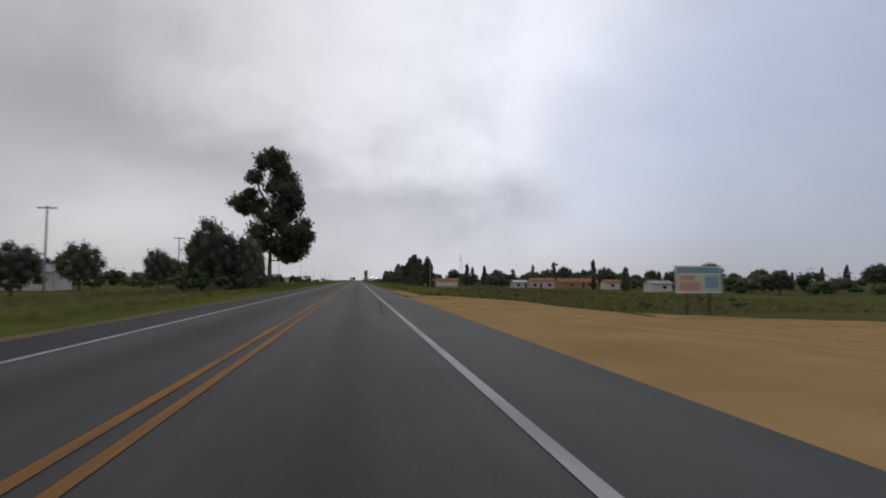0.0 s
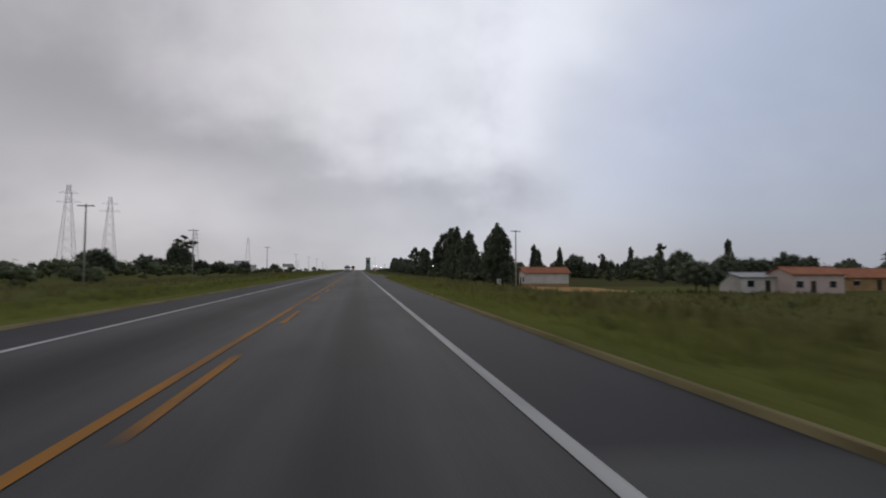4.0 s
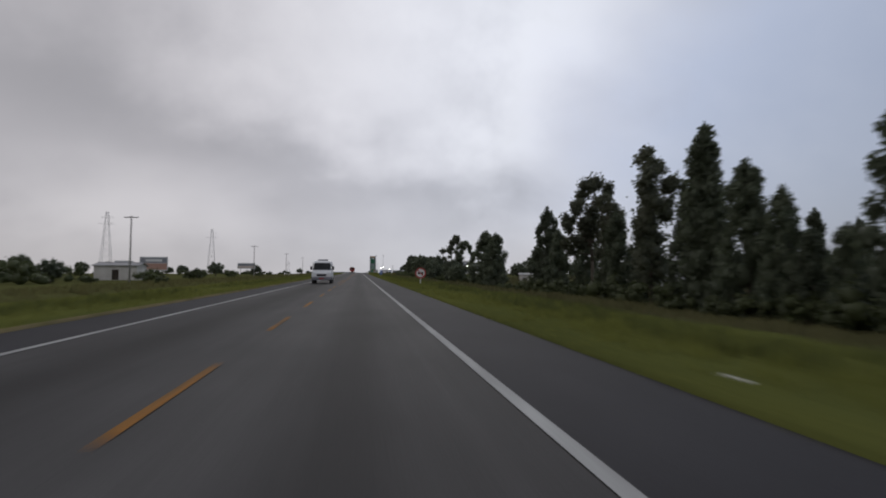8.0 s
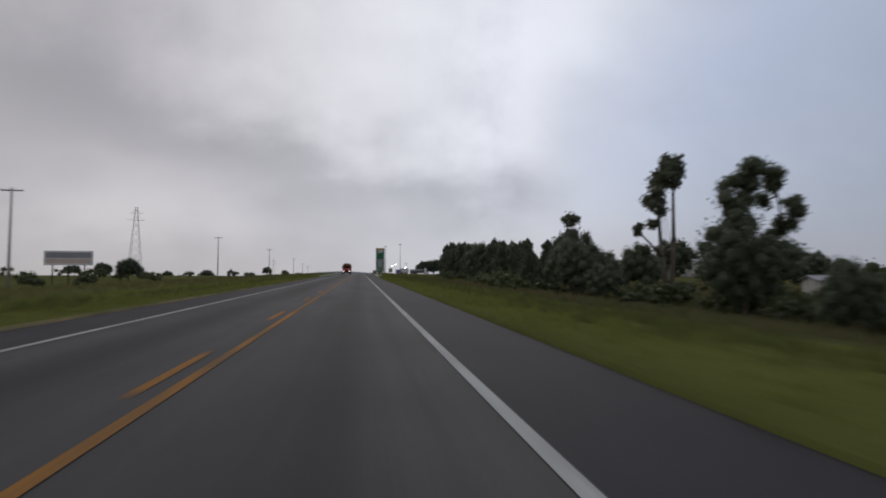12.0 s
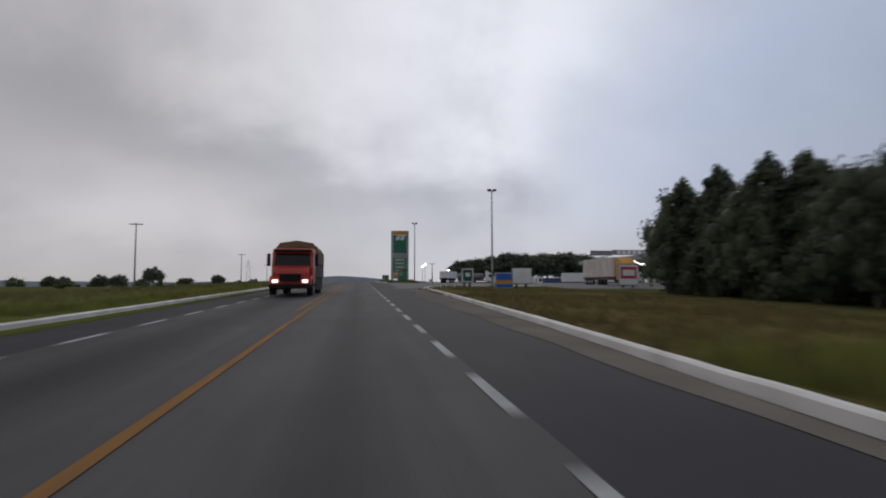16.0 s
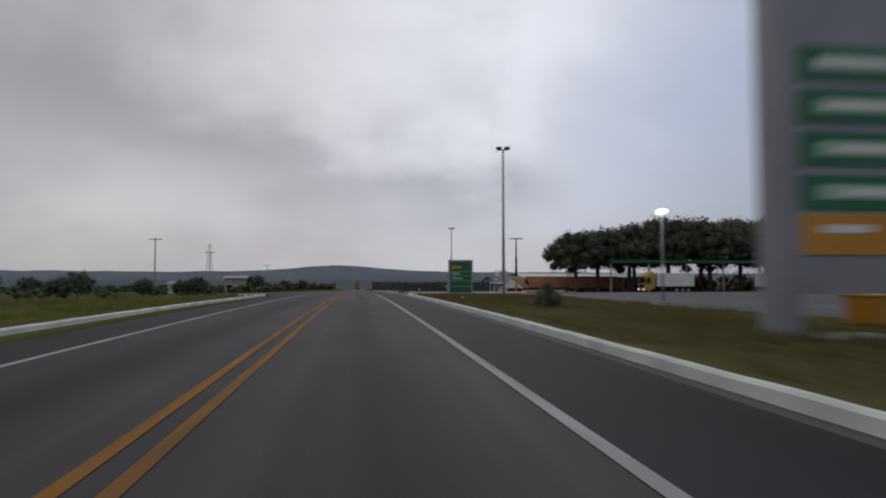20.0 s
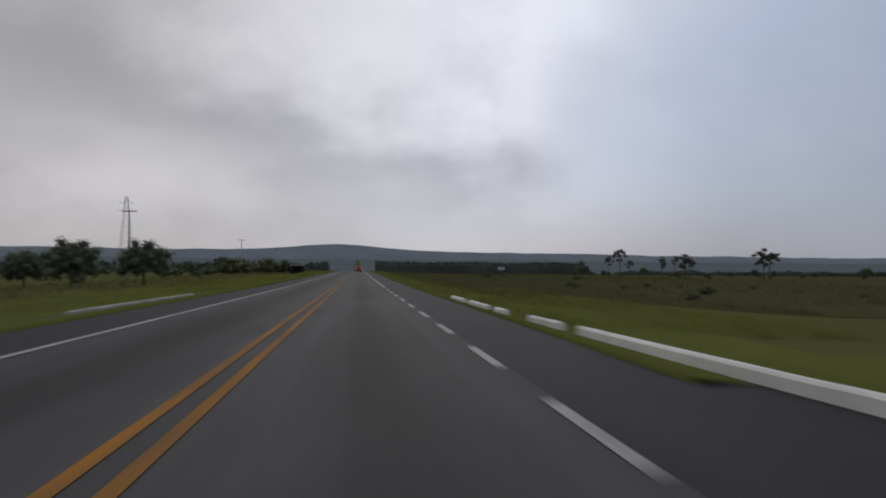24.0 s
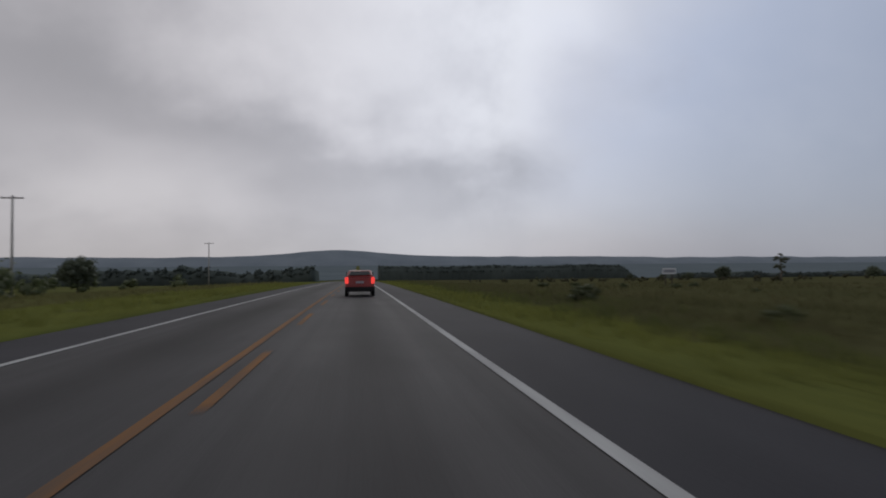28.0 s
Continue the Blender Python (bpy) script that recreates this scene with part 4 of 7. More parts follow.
def make_tree(name, kind, h, seed, leaf, label, category="tree", density=1.0, leaves=130):
    """A tree of height h: trunk with limbs as one part, leaves as the other."""
    fol = Foliage(seed)
    rnd = random.Random(seed + 7)
    wood = bmesh.new()
    if kind in ("column", "spire"):   # plantation eucalyptus, leafy to the ground; the spire is slimmer and more pointed
        wide, power = (0.340, 0.63) if kind == "column" else (0.230, 0.85)
        rod(wood, (0, 0, -0.4), (0, 0, h * 0.55), h * 0.015, h * 0.009, 8)
        rod(wood, (0, 0, h * 0.55), (rnd.uniform(-.2, .2), 0, h * 0.95), h * 0.009, h * 0.002, 6)
        n = int(40 * density)
        for i in range(n):
            f = 0.05 + 0.86 * (i / (n - 1)) ** 0.9
            a = i * 2.4 + rnd.uniform(-.6, .6)
            w = h * wide * (1 - f) ** power * min(1, f * 4 + 0.3) * rnd.uniform(0.45, 0.95)
            r = h * rnd.uniform(0.062, 0.088) * (1.12 - f * 0.55)
            tip = Vector((math.cos(a) * w, math.sin(a) * w, h * f + rnd.uniform(-.02, .02) * h))
            rod(wood, (0, 0, max(0.2, h * f - w * 0.5)), tip, h * 0.004, h * 0.0015, 4)
            fol.clump(tip, r * 1.12, rnd.uniform(1.0, 1.3), leaves, h * 0.0165)
            if i % 4 == 0:       # the dense middle of the crown
                fol.clump((tip.x * .3, tip.y * .3, h * f), r * 1.15, 1.3, 20, h * 0.0165, 0.85)
        fol.clump((0, 0, h * 0.94), h * 0.042, 1.7, leaves, h * 0.0150)
    elif kind == "round":      # broad dense crown on a short trunk
        rod(wood, (0, 0, -0.4), (0, 0, h * 0.42), h * 0.030, h * 0.022, 8)
        n = int(34 * density)
        for i in range(n):
            el, a = math.acos(1 - 1.70 * (i + 0.5) / n), i * 2.399
            p = Vector((math.sin(el) * math.cos(a) * h * 0.44, math.sin(el) * math.sin(a) * h * 0.44, h * 0.52 + math.cos(el) * h * 0.36))
            p = Vector((0, 0, h * 0.5)).lerp(p, rnd.uniform(0.72, 1.06))
            rod(wood, (0, 0, h * 0.38), p, h * 0.010, h * 0.002, 5)
            fol.clump(p, h * rnd.uniform(0.110, 0.170), 0.9, leaves, h * 0.0200)
            if i % 4 == 0:       # the dense middle of the crown
                fol.clump(Vector((0, 0, h * 0.5)).lerp(p, 0.45), h * 0.17, 0.9, 20, h * 0.02, 0.85)
    elif kind == "shade":      # wide flat-bottomed shade tree, its limbs spreading high up
        stem(wood, [(0, 0, -0.4), (0.1, 0, h * 0.25), (0, 0, h * 0.48)], h * 0.035, h * 0.024)
        n = int(46 * density)
        for i in range(n):
            u, a = (i + 0.5) / n, i * 2.399
            q = math.sqrt(u) * rnd.uniform(0.86, 1.08)
            p = Vector((math.cos(a) * q * h * 0.50, math.sin(a) * q * h * 0.50, h * (0.84 - 0.34 * q ** 2.4) + rnd.uniform(-.05, .05) * h))
            stem(wood, [(0, 0, h * 0.38), Vector((p.x * .5, p.y * .5, h * 0.56)), p], h * 0.011, h * 0.002, 5)
            fol.clump(p, h * rnd.uniform(0.085, 0.135), 0.85, leaves, h * 0.0165)
            if i % 2 == 0:
                fol.clump((p.x * 0.8, p.y * 0.8, p.z - h * 0.13), h * 0.11, 0.8, leaves // 2, h * 0.0165)
    else:                      # "bush"
        for i in range(5):
            a = i * 1.3
            rod(wood, (0, 0, -0.2), (math.cos(a) * h * .3, math.sin(a) * h * .3, h * .5), h * 0.02, h * 0.006, 5)
        n = int(12 * density)
        for i in range(n):
            a, q = i * 2.399, math.sqrt((i + .5) / n)
            fol.clump((math.cos(a) * q * h * .60, math.sin(a) * q * h * .60, h * rnd.uniform(.22, .74) * (1.1 - q * .45)), h * rnd.uniform(.17, .29), 0.9, leaves // 2, h * 0.048)
    return grown(name, wood, fol, leaf, label, category)


def open_tree(name, h, seed, leaf, label, clumps, stems, leaves=110, heart=0.55):
    """A tall open tree whose tufts stand apart on bare limbs: clumps (across, height, radius) and stems, in hundredths of its height."""
    fol = Foliage(seed)
    rnd = random.Random(seed + 3)
    wood = bmesh.new()
    u = h / 100
    lines = []
    for line in stems:
        pts = [Vector((x * u, rnd.uniform(-1, 1) * u, z * u)) for x, z in line]
        stem(wood, pts, u * 1.7 * (1 if line[0][1] <= 0 else 0.6), u * 0.45)
        lines += [a.lerp(b, k / 6) for a, b in zip(pts, pts[1:]) for k in range(7)]
    for x, z, r in clumps:
        c = Vector((x * u, rnd.uniform(-0.7, 0.7) * (6 + abs(x) * 0.5) * u, z * u))
        foot = min((p for p in lines if p.z < c.z + 2 * u), key=lambda p: (p - c).length, default=lines[0])
        mid = foot.lerp(c, 0.5) + Vector((0, 0, -0.6 * u))
        stem(wood, [foot, mid, c], u * 0.65, u * 0.25, 6)
        for k in range(3):           # each tuft is itself three lobes
            d = Vector((rnd.uniform(-1, 1), rnd.uniform(-1, 1), rnd.uniform(-0.8, 0.6))) * r * u * 0.62
            fol.clump(c + d, r * u * rnd.uniform(0.70, 0.98), 0.95, leaves, max(0.13, h * 0.0105), heart, 1.5)
    return grown(name, wood, fol, leaf, label)


class Grove:
    """One master of each sort, copied to its places; the master itself takes the first place."""

    def __init__(self, masters, group):
        self.masters, self.group, self.used = masters, group, set()

    def put(self, i, x, y, scale=1.0, turn=0.0, dz=0.0, wide=1.0):
        ob = self.masters[i % len(self.masters)]
        m = pose(x, y, land_z(x, y) + dz, 0, 0, turn)
        size = Vector((scale * wide, scale * wide, scale))
        if ob.name not in self.used:
            self.used.add(ob.name)
            ob.matrix_basis = m @ Matrix.Diagonal((*size, 1))
            return tagged(ob, group=self.group)
        have = ob.scale
        return copy_thing(ob, m @ Matrix.Diagonal((size.x / have.x, size.y / have.y, size.z / have.z, 1)))


# masters are all 10 m tall (bushes 2 m); copies are scaled
columns = Grove([make_tree("eucalyptus_tree", "column", 10, 20 + i, M_LEAF_DARK, "tall leafy dark green plantation eucalyptus") for i in range(4)], "roadside eucalyptus")
spires = Grove([make_tree("slim_eucalyptus_tree", "spire", 10, 30 + i, M_LEAF_DARK, "slim pointed dark green eucalyptus") for i in range(1)], "roadside eucalyptus")
rounds = Grove([make_tree("broad_tree", "round", 10, 60 + i, M_LEAF_DARK, "broad dense dark green tree") for i in range(4)], "broad trees")
shades = Grove([make_tree("shade_tree", "shade", 10, 70 + i, M_LEAF_DARK, "wide spreading dark green shade tree") for i in range(3)], "shade trees")
bushes = Grove([make_tree("bush", "bush", 2, 80 + i, M_LEAF_GREEN, "rough green bush in the grass", "bush") for i in range(4)], "bushes")
SPARSE = [[(2, 96, 5), (-7, 86, 7), (10, 82, 8), (20, 80, 5), (-14, 80, 5), (3, 76, 7), (12, 70, 4), (-6, 58, 6), (-13, 52, 4), (2, 48, 5)],
          [(0, 94, 9), (-11, 88, 7), (12, 86, 8), (19, 78, 6), (-18, 78, 6), (4, 80, 8), (-4, 66, 6), (8, 62, 5)]]
barest = Grove([open_tree("sparse_tree", 10, 95 + i, M_LEAF_OLIVE, "thin sparse tree with a few flat tufts", c, [[(0, -4), (1, 40), (0, 70), (2, 94)]], 60) for i, c in enumerate(SPARSE)], "sparse trees")
gums = Grove([
    open_tree("gum_tree", 10, 41, M_LEAF_OLIVE, "tall open-crowned eucalyptus with sky between its tufts",
              [(6, 95, 8), (13, 90, 6), (-3, 92, 7), (-7, 82, 8), (-13, 73, 7), (-20, 65, 7), (-23, 56, 5), (-10, 63, 8), (0, 70, 8), (-3, 56, 8), (-17, 48, 7), (-23, 43, 5), (-7, 46, 7), (8, 50, 7), (13, 63, 7), (-18, 38, 4), (10, 80, 6)],
              [[(0, -4), (0, 30), (-2, 60), (3, 92)], [(-1, 40), (-10, 60), (-12, 75)], [(0, 45), (8, 62), (11, 85)]]),
    open_tree("gum_tree", 10, 43, M_LEAF_OLIVE, "tall open-crowned eucalyptus with sky between its tufts",
              [(0, 96, 6), (5, 90, 8), (-6, 88, 7), (-10, 78, 8), (8, 78, 9), (0, 70, 10), (-12, 64, 8), (11, 62, 9), (2, 54, 10), (-8, 48, 9), (10, 44, 9), (0, 36, 10), (-10, 30, 9), (9, 26, 9), (0, 18, 9)],
              [[(0, -4), (0, 40), (1, 70), (0, 95)], [(0, 45), (7, 60), (9, 75)]])], "open eucalyptus")
R = random.Random(5)

# left roadside, first stretch
big_gum = open_tree("tall_gum_tree", 28, 52, M_LEAF_OLIVE, "very tall eucalyptus with a ragged open crown by the road",
                    [(0, 98, 5), (5, 94, 6), (-4, 90, 7), (9, 88, 7), (3, 83, 8), (13, 80, 8), (-11, 80, 6), (17, 71, 6), (18, 63, 6), (-16, 68, 5), (-22, 62, 6), (-20, 56, 4), (-7, 58, 8), (5, 70, 9), (3, 60, 8), (10, 53, 9), (0, 47, 9), (-6, 41, 8), (7, 41, 9),
                     (22, 40, 6), (24, 45, 5), (24, 35, 6), (20, 29, 6), (16, 24, 6), (14, 28, 6), (8, 26, 6), (18, 33, 6), (12, 20, 4), (-4, 32, 6), (3, 31, 6), (10, 33, 6), (12, 64, 8)],
                    [[(0, -3), (0, 15), (1, 40), (2, 70), (1, 96)], [(0, 24), (8, 34), (19, 38)], [(1, 38), (-9, 52), (-19, 58)], [(2, 52), (-8, 70), (-10, 78)], [(2, 45), (11, 60), (13, 78)]], 260, 0.55)
big_gum.matrix_basis = pose(-15.0, 114, land_z(-15.0, 114), 0, 0, 0) @ Matrix.Scale(0.965, 4)
rounds.put(0, -17.3, 78.3, 1.05, 10, -0.5, 0.60)
rounds.put(1, -12.7, 79, 0.80, 70, -0.4, 0.52)
rounds.put(2, -19.5, 115, 1.0, 30, -0.3, 0.75)
rounds.put(0, -24.5, 118, 0.95, 130, -0.3, 0.75)
columns.put(1, -15.2, 82, 0.70, 200, -0.5, 1.0)
columns.put(0, -13.0, 91, 0.48, 20, -0.3, 1.0)
for x, y, s in ((-18.5, 77, 1.9), (-16.3, 76, 1.6), (-20.5, 79, 1.7), (-13.5, 77, 1.3)):
    bushes.put(int(y), x, y, s, x * 50)
bushes.put(0, -16, 82, 1.3, 0)
bushes.put(1, -14.5, 86, 1.1, 90)
bushes.put(2, -18, 77, 1.4, 140)
for i, (x, y, h, w) in enumerate(((-41.8, 80, 7.0, .9), (-52.5, 122, 9.2, .8), (-31, 101, 7.2, .6), (-29, 104, 5.5, .7), (-46.2, 199, 7.6, .9), (-50, 200, 7.2, .8), (-41.4, 199, 6.4, .9), (-38.8, 200, 8.6, .45), (-35.5, 201, 5.4, .8), (-55, 203, 6.0, .9),
                                 (-57.5, 345, 10.6, .5), (-55.5, 347, 9.0, .6), (-67, 345, 6.6, 1.0), (-63, 347, 5.6, 1.0), (-49, 343, 5.0, 1.0), (-44, 346, 4.6, 1.1), (-36, 345, 4.6, .9), (-51, 400, 4.2, 1.0))):
    rounds.put(i, x, y, h / 9.0, i * 67, -0.3, w)
# far left tree line
for i in range(46):
    y = 60 + i * 21 + R.uniform(-7, 7)
    if 646 < y < 729:
        continue
    rounds.put(i, -R.uniform(85, 150), y, R.uniform(0.45, 0.95), R.uniform(0, 360))
for i in range(60):
    y = 90 + i * 15.5 + R.uniform(-5, 5)
    if 755 < y < 813:
        continue
    bushes.put(i, -R.uniform(24, 70), y, R.uniform(0.6, 1.7), R.uniform(0, 360))
for x, y, s in ((-56, 285, .7), (-48, 502, .55), (-45, 564, .5), (-40, 709, .45), (-38, 755, .4), (-70, 834, .6), (-23.4, 863, .5), (-36, 800, .42), (-39.5, 802, .34), (-27.6, 800, .3), (-32, 832, .36), (-29.3, 833, .4), (-21.5, 905, .42), (-16.0, 905, .4), (-33, 920, .42), (-37, 1025, .55), (-26, 1005, .3), (-42, 1075, .6)):
    rounds.put(int(x * 3), x, y, s, R.uniform(0, 360))
barest.put(0, -72.3, 403.8, 1.62, 0, 0, 1.5)
barest.put(1, -55, 240, 0.7, 50)

# right roadside eucalyptus, in bands: (y, height, width, sort)
for k, (x, y, h, w, slim) in enumerate(((37.4, 282.1, 13.0, .92, 0), (37, 286.8, 15.4, .80, 0), (37, 290.2, 13.6, .85, 0), (37.3, 295.5, 13.2, .85, 0), (37, 299.5, 8.0, .9, 0), (37, 307.4, 7.2, .95, 0), (37, 313.6, 9.0, 1.1, 0), (37.4, 318.5, 12.2, .95, 0), (37, 323.7, 16.0, .80, 0),
                                        (37, 329.0, 7.6, .9, 0), (37, 332.4, 7.4, .9, 0), (37.2, 335.5, 11.2, .80, 0), (37, 339.7, 14.2, .80, 0), (37, 345.9, 18.8, .95, 1), (38, 349.8, 14.6, .7, 0), (38.5, 361, 13.0, .7, 0), (36.8, 366.0, 12.0, .8, 0),
                                        (38.2, 379.5, 12.0, .8, 0), (36.8, 388.8, 11.2, .85, 0), (37, 395.5, 15.8, .78, 0), (38, 401, 9, .8, 0), (37, 436.3, 13.9, 1.0, 0), (37, 447.3, 15.1, 1.10, 0))):
    (spires if slim else columns).put(k, x, y, h / 9.8, k * 77, 0, w)
gums.put(1, 37, 357.3, 1.93, 40, 0, 0.92)
gums.put(0, 37, 374.6, 1.85, 0, 0, 0.95)
gums.put(1, 37, 369.2, 1.50, 100, 0, 0.9)
arched = open_tree("arched_gum_tree", 14.9, 44, M_LEAF_DARK, "eucalyptus with one leafy limb arching over and down",
                   [(-3, 48, 10), (-5, 60, 10), (1, 70, 9), (5, 80, 8), (10, 90, 7), (15, 93, 5), (19, 87, 6), (23, 78, 5), (27, 67, 5), (29, 56, 6), (27, 46, 7), (23, 38, 8), (-8, 39, 11), (2, 34, 10), (-20, 38, 8), (-17, 28, 8), (12, 31, 8), (3, 58, 9), (-22, 24, 6), (26, 28, 6), (-8, 70, 8), (-2, 80, 8), (3, 88, 7), (-10, 52, 9), (25, 72, 5), (28, 61, 5), (21, 83, 5), (29, 51, 5)],
                   [[(0, -4), (-1, 30), (-1, 60), (6, 82), (15, 92)], [(15, 92), (24, 76), (28, 54)], [(0, 14), (18, 30), (24, 42)], [(0, 20), (-12, 30), (-19, 36)]], 130, 0.6)
arched.matrix_basis = on_land(36.6, 486.2)
tufted = open_tree("tufted_gum_tree", 17.4, 45, M_LEAF_OLIVE, "thin double-stemmed eucalyptus with tufts at the top",
                   [(3, 96, 6), (6, 89, 6), (1, 84, 6), (-9, 82, 6), (-11, 73, 6), (-6, 69, 6), (-14, 62, 5), (-12, 53, 4), (7, 78, 4), (-20, 46, 3), (-24, 49, 3), (-20, 33, 4), (4, 92, 6), (-4, 88, 5), (-6, 78, 6), (-13, 67, 5), (6, 83, 5), (-10, 58, 4)],
                   [[(-1, -4), (1, 40), (2, 70), (4, 95)], [(-3, -4), (-8, 40), (-10, 80)], [(-7, 30), (-20, 44)]], 80)
tufted.matrix_basis = on_land(37, 498.6)
lone = open_tree("pole_tree", 13.2, 46, M_LEAF_OLIVE, "bare-stemmed tree with one small round crown", [(0, 93, 7), (7, 88, 6), (-7, 89, 6), (1, 83, 6)], [[(0, -4), (-1, 50), (0, 90)]], 80)
lone.matrix_basis = on_land(37, 529)
for x, y, h, w in ((34, 521, 9.5, .9), (30.5, 513, 7.5, 1.0), (28.5, 504, 6.6, 1.1), (33, 481, 7.4, .9), (27.5, 496, 4.2, 1.0), (32, 507, 6.0, 1.2), (40, 512, 7, 1.0), (30, 468, 4.6, .8), (31, 461, 6.0, 1.0)):
    rounds.put(int(y), x, y, h / 9, y * 3, -0.3, w * 0.8)
# treeline far across the right field
for i, (x, h, kind) in enumerate(((74.5, 14, 0), (81, 12.5, 0), (87.5, 13.2, 0), (100, 11, 2), (109, 10.5, 1), (118, 9, 2), (125, 14.0, 0), (132, 11, 2), (142.5, 15.6, 1), (147, 13, 2), (164.5, 17.2, 0), (178, 10, 2), (186, 8.5, 2), (196, 9.6, 2), (213, 11, 2), (226, 8, 2), (240, 10, 2),
                                  (255, 8, 2), (268, 8.5, 2), (280, 9, 2), (290, 10, 2), (306, 12, 2), (325, 9.5, 0), (342, 11, 0), (355, 13, 0), (368, 15, 0), (380, 12, 0), (395, 11, 2))):
    (columns, gums, rounds)[kind].put(i, x, 385 + (i * 37) % 23 - 11, h / 9.5, i * 50, -0.3, 0.62 if kind == 0 else 0.9)
for i in range(34):
    y = 286 + R.uniform(0, 125)
    bushes.put(i, R.uniform(32, 44), y, R.uniform(0.8, 1.7), R.uniform(0, 360))
for i, (x, y, k) in enumerate(((34, 471.2, 2.2), (31.4, 473.8, 1.3), (33, 467.7, 1.0), (36, 470, 1.8), (31.3, 495.5, 1.6), (50, 517, 1.2), (36.2, 484.6, 2.1), (39.4, 487, 1.9), (33.8, 485, 1.5), (35.4, 497, 1.5), (38, 500, 1.7))):
    bushes.put(i, x, y, k, i * 70)
# dense plantation before the station
for i in range(58):
    y = 560 + (i % 29) * 2.7 + R.uniform(-1, 1)
    x = 33.2 + (i // 29) * 5 + R.uniform(-1.3, 1.3)
    h = (9.6 + 1.7 * ramp(y, 600, 640)) * R.uniform(0.86, 1.08)
    if i % 4 == 0:
        rounds.put(i, x, y, h / 9.0, R.uniform(0, 360), -1.2, 0.62)
    else:
        columns.put(i, x, y, h / 9.8, R.uniform(0, 360), -0.3, 0.92)
for i in range(12):
    columns.put(i, R.uniform(31, 36), 533 + i * 3.0, R.uniform(0.6, 0.85), R.uniform(0, 360), 0, 1.0)
for i in range(26):
    bushes.put(i, R.uniform(17, 34), 481 + R.uniform(0, 90), R.uniform(0.5, 1.5), R.uniform(0, 360))
# right field, far tree lines and copses
for i in range(44):
    y = 70 + i * 15 + R.uniform(-6, 6)
    rounds.put(i, R.uniform(105, 175), y, R.uniform(0.5, 1.0), R.uniform(0, 360))
for i in range(16):
    columns.put(i, R.uniform(88, 120), 170 + R.uniform(0, 230), R.uniform(0.55, 0.85), R.uniform(0, 360), 0, 0.8)
for x, y, s in ((83, 262, .75), (90, 262, .7), (112, 262, .6), (58, 234, .62), (63, 238, .55), (128, 250, .6), (67, 519, .72), (74, 521, .66), (107, 617, 1.35)):
    rounds.put(int(x), x, y, s, x * 9)
for i in range(20):
    bushes.put(i, R.uniform(12, 70), R.uniform(72, 240), R.uniform(0.25, 0.6), R.uniform(0, 360))
# round the station
for i, (x, y, h, w) in enumerate(((46.4, 829.0, 13.8, .90), (53.5, 834, 15.6, .95), (61, 834, 16.6, .90), (69.5, 833, 18.2, .86), (78, 831, 17.6, .86), (87, 833, 18.2, .86), (95, 831, 18.6, .86), (104, 833, 18.2, .84), (113, 832, 16.8, .86),
                                  (65, 840, 16.4, .9), (82, 840, 17.4, .9), (99, 840, 17.2, .9))):
    shades.put(i, x, y, h / 9.6, i * 83, -0.2, w)
columns.put(2, 138, 834, 1.9, 0, 0, 1.0)
for x, y, s in ((96, 771, 1.0), (104, 760, .9), (90, 783, .9), (108, 745, 1.0)):
    rounds.put(int(x), x, y, s, x * 7)
shrub = make_tree("clipped_shrub", "bush", 1.0, 88, M_LEAF_DARK, "dense dark clipped shrub on the grass island", "bush", 2.0, 150)
shrub.matrix_basis = on_land(9.55, 739.3, 0, 1.3, 0.16) @ Matrix.Diagonal((0.64, 0.64, 1, 1))
# last stretch
for x, y, s, w in ((63, 981.6, .72, 1.0), (61.4, 984, .56, 0.9), (67, 985, .45, 1.1), (78.3, 979.4, .60, 2.0), (81, 982, .50, 1.5), (96.5, 1021.7, .68, 1.0), (89, 1008, .5, 1.1),
                   (104, 986, .80, 1.7), (109, 990, .66, 1.6), (135.6, 1080, .86, 1.2), (129.9, 1059, .75, 1.0), (141, 1083, .6, 1.3), (102.7, 1102, .68, 1.3), (108, 1108, .45, 1.2)):
    barest.put(int(x), x, y, s, x * 31, 0, w)
bushes.put(1, 34.9, 999.5, 0.8, 30)
for i, (x, y, k) in enumerate(((-20, 990, 2.1), (-18.2, 991, 2.3), (-15.9, 993, 2.0), (-14.9, 1000, 1.8), (-16.2, 1001, 1.5), (-27.6, 1000, 2.6), (-30, 1001, 2.2))):
    bushes.put(i, x, y, k, i * 80)
for i in range(26):
    bushes.put(i, R.uniform(9, 60), R.uniform(895, 1075), R.uniform(0.25, 0.7), R.uniform(0, 360))
for i in range(24):
    rounds.put(i, R.choice((-1, 1)) * R.uniform(120, 320), 1015 + i * 24, R.uniform(0.3, 0.55), R.uniform(0, 360))



# scrub belts that close the view across the fields, too many to count
def scrub(name, rows, seed, label, mat=M_LEAF_GREEN):
    g, fol = random.Random(seed), Foliage(seed)
    for x0, x1, y0, y1, count, tall in rows:
        for i in range(count):
            x, y = g.uniform(x0, x1), y0 + (y1 - y0) * (i + g.random()) / count
            h, z = tall * g.uniform(0.6, 1.3), land_z(x, y)
            for k in range(5):
                fol.clump((x + g.uniform(-1, 1) * h * .55, y + g.uniform(-1, 1) * h * .55, z + h * g.uniform(0.15, 0.7)), h * g.uniform(.26, .44), 0.9, 44, h * 0.035 + 0.09)
    return tagged(new(name, fol.mesh(name, mat)), label, "scrub", kind="stuff")


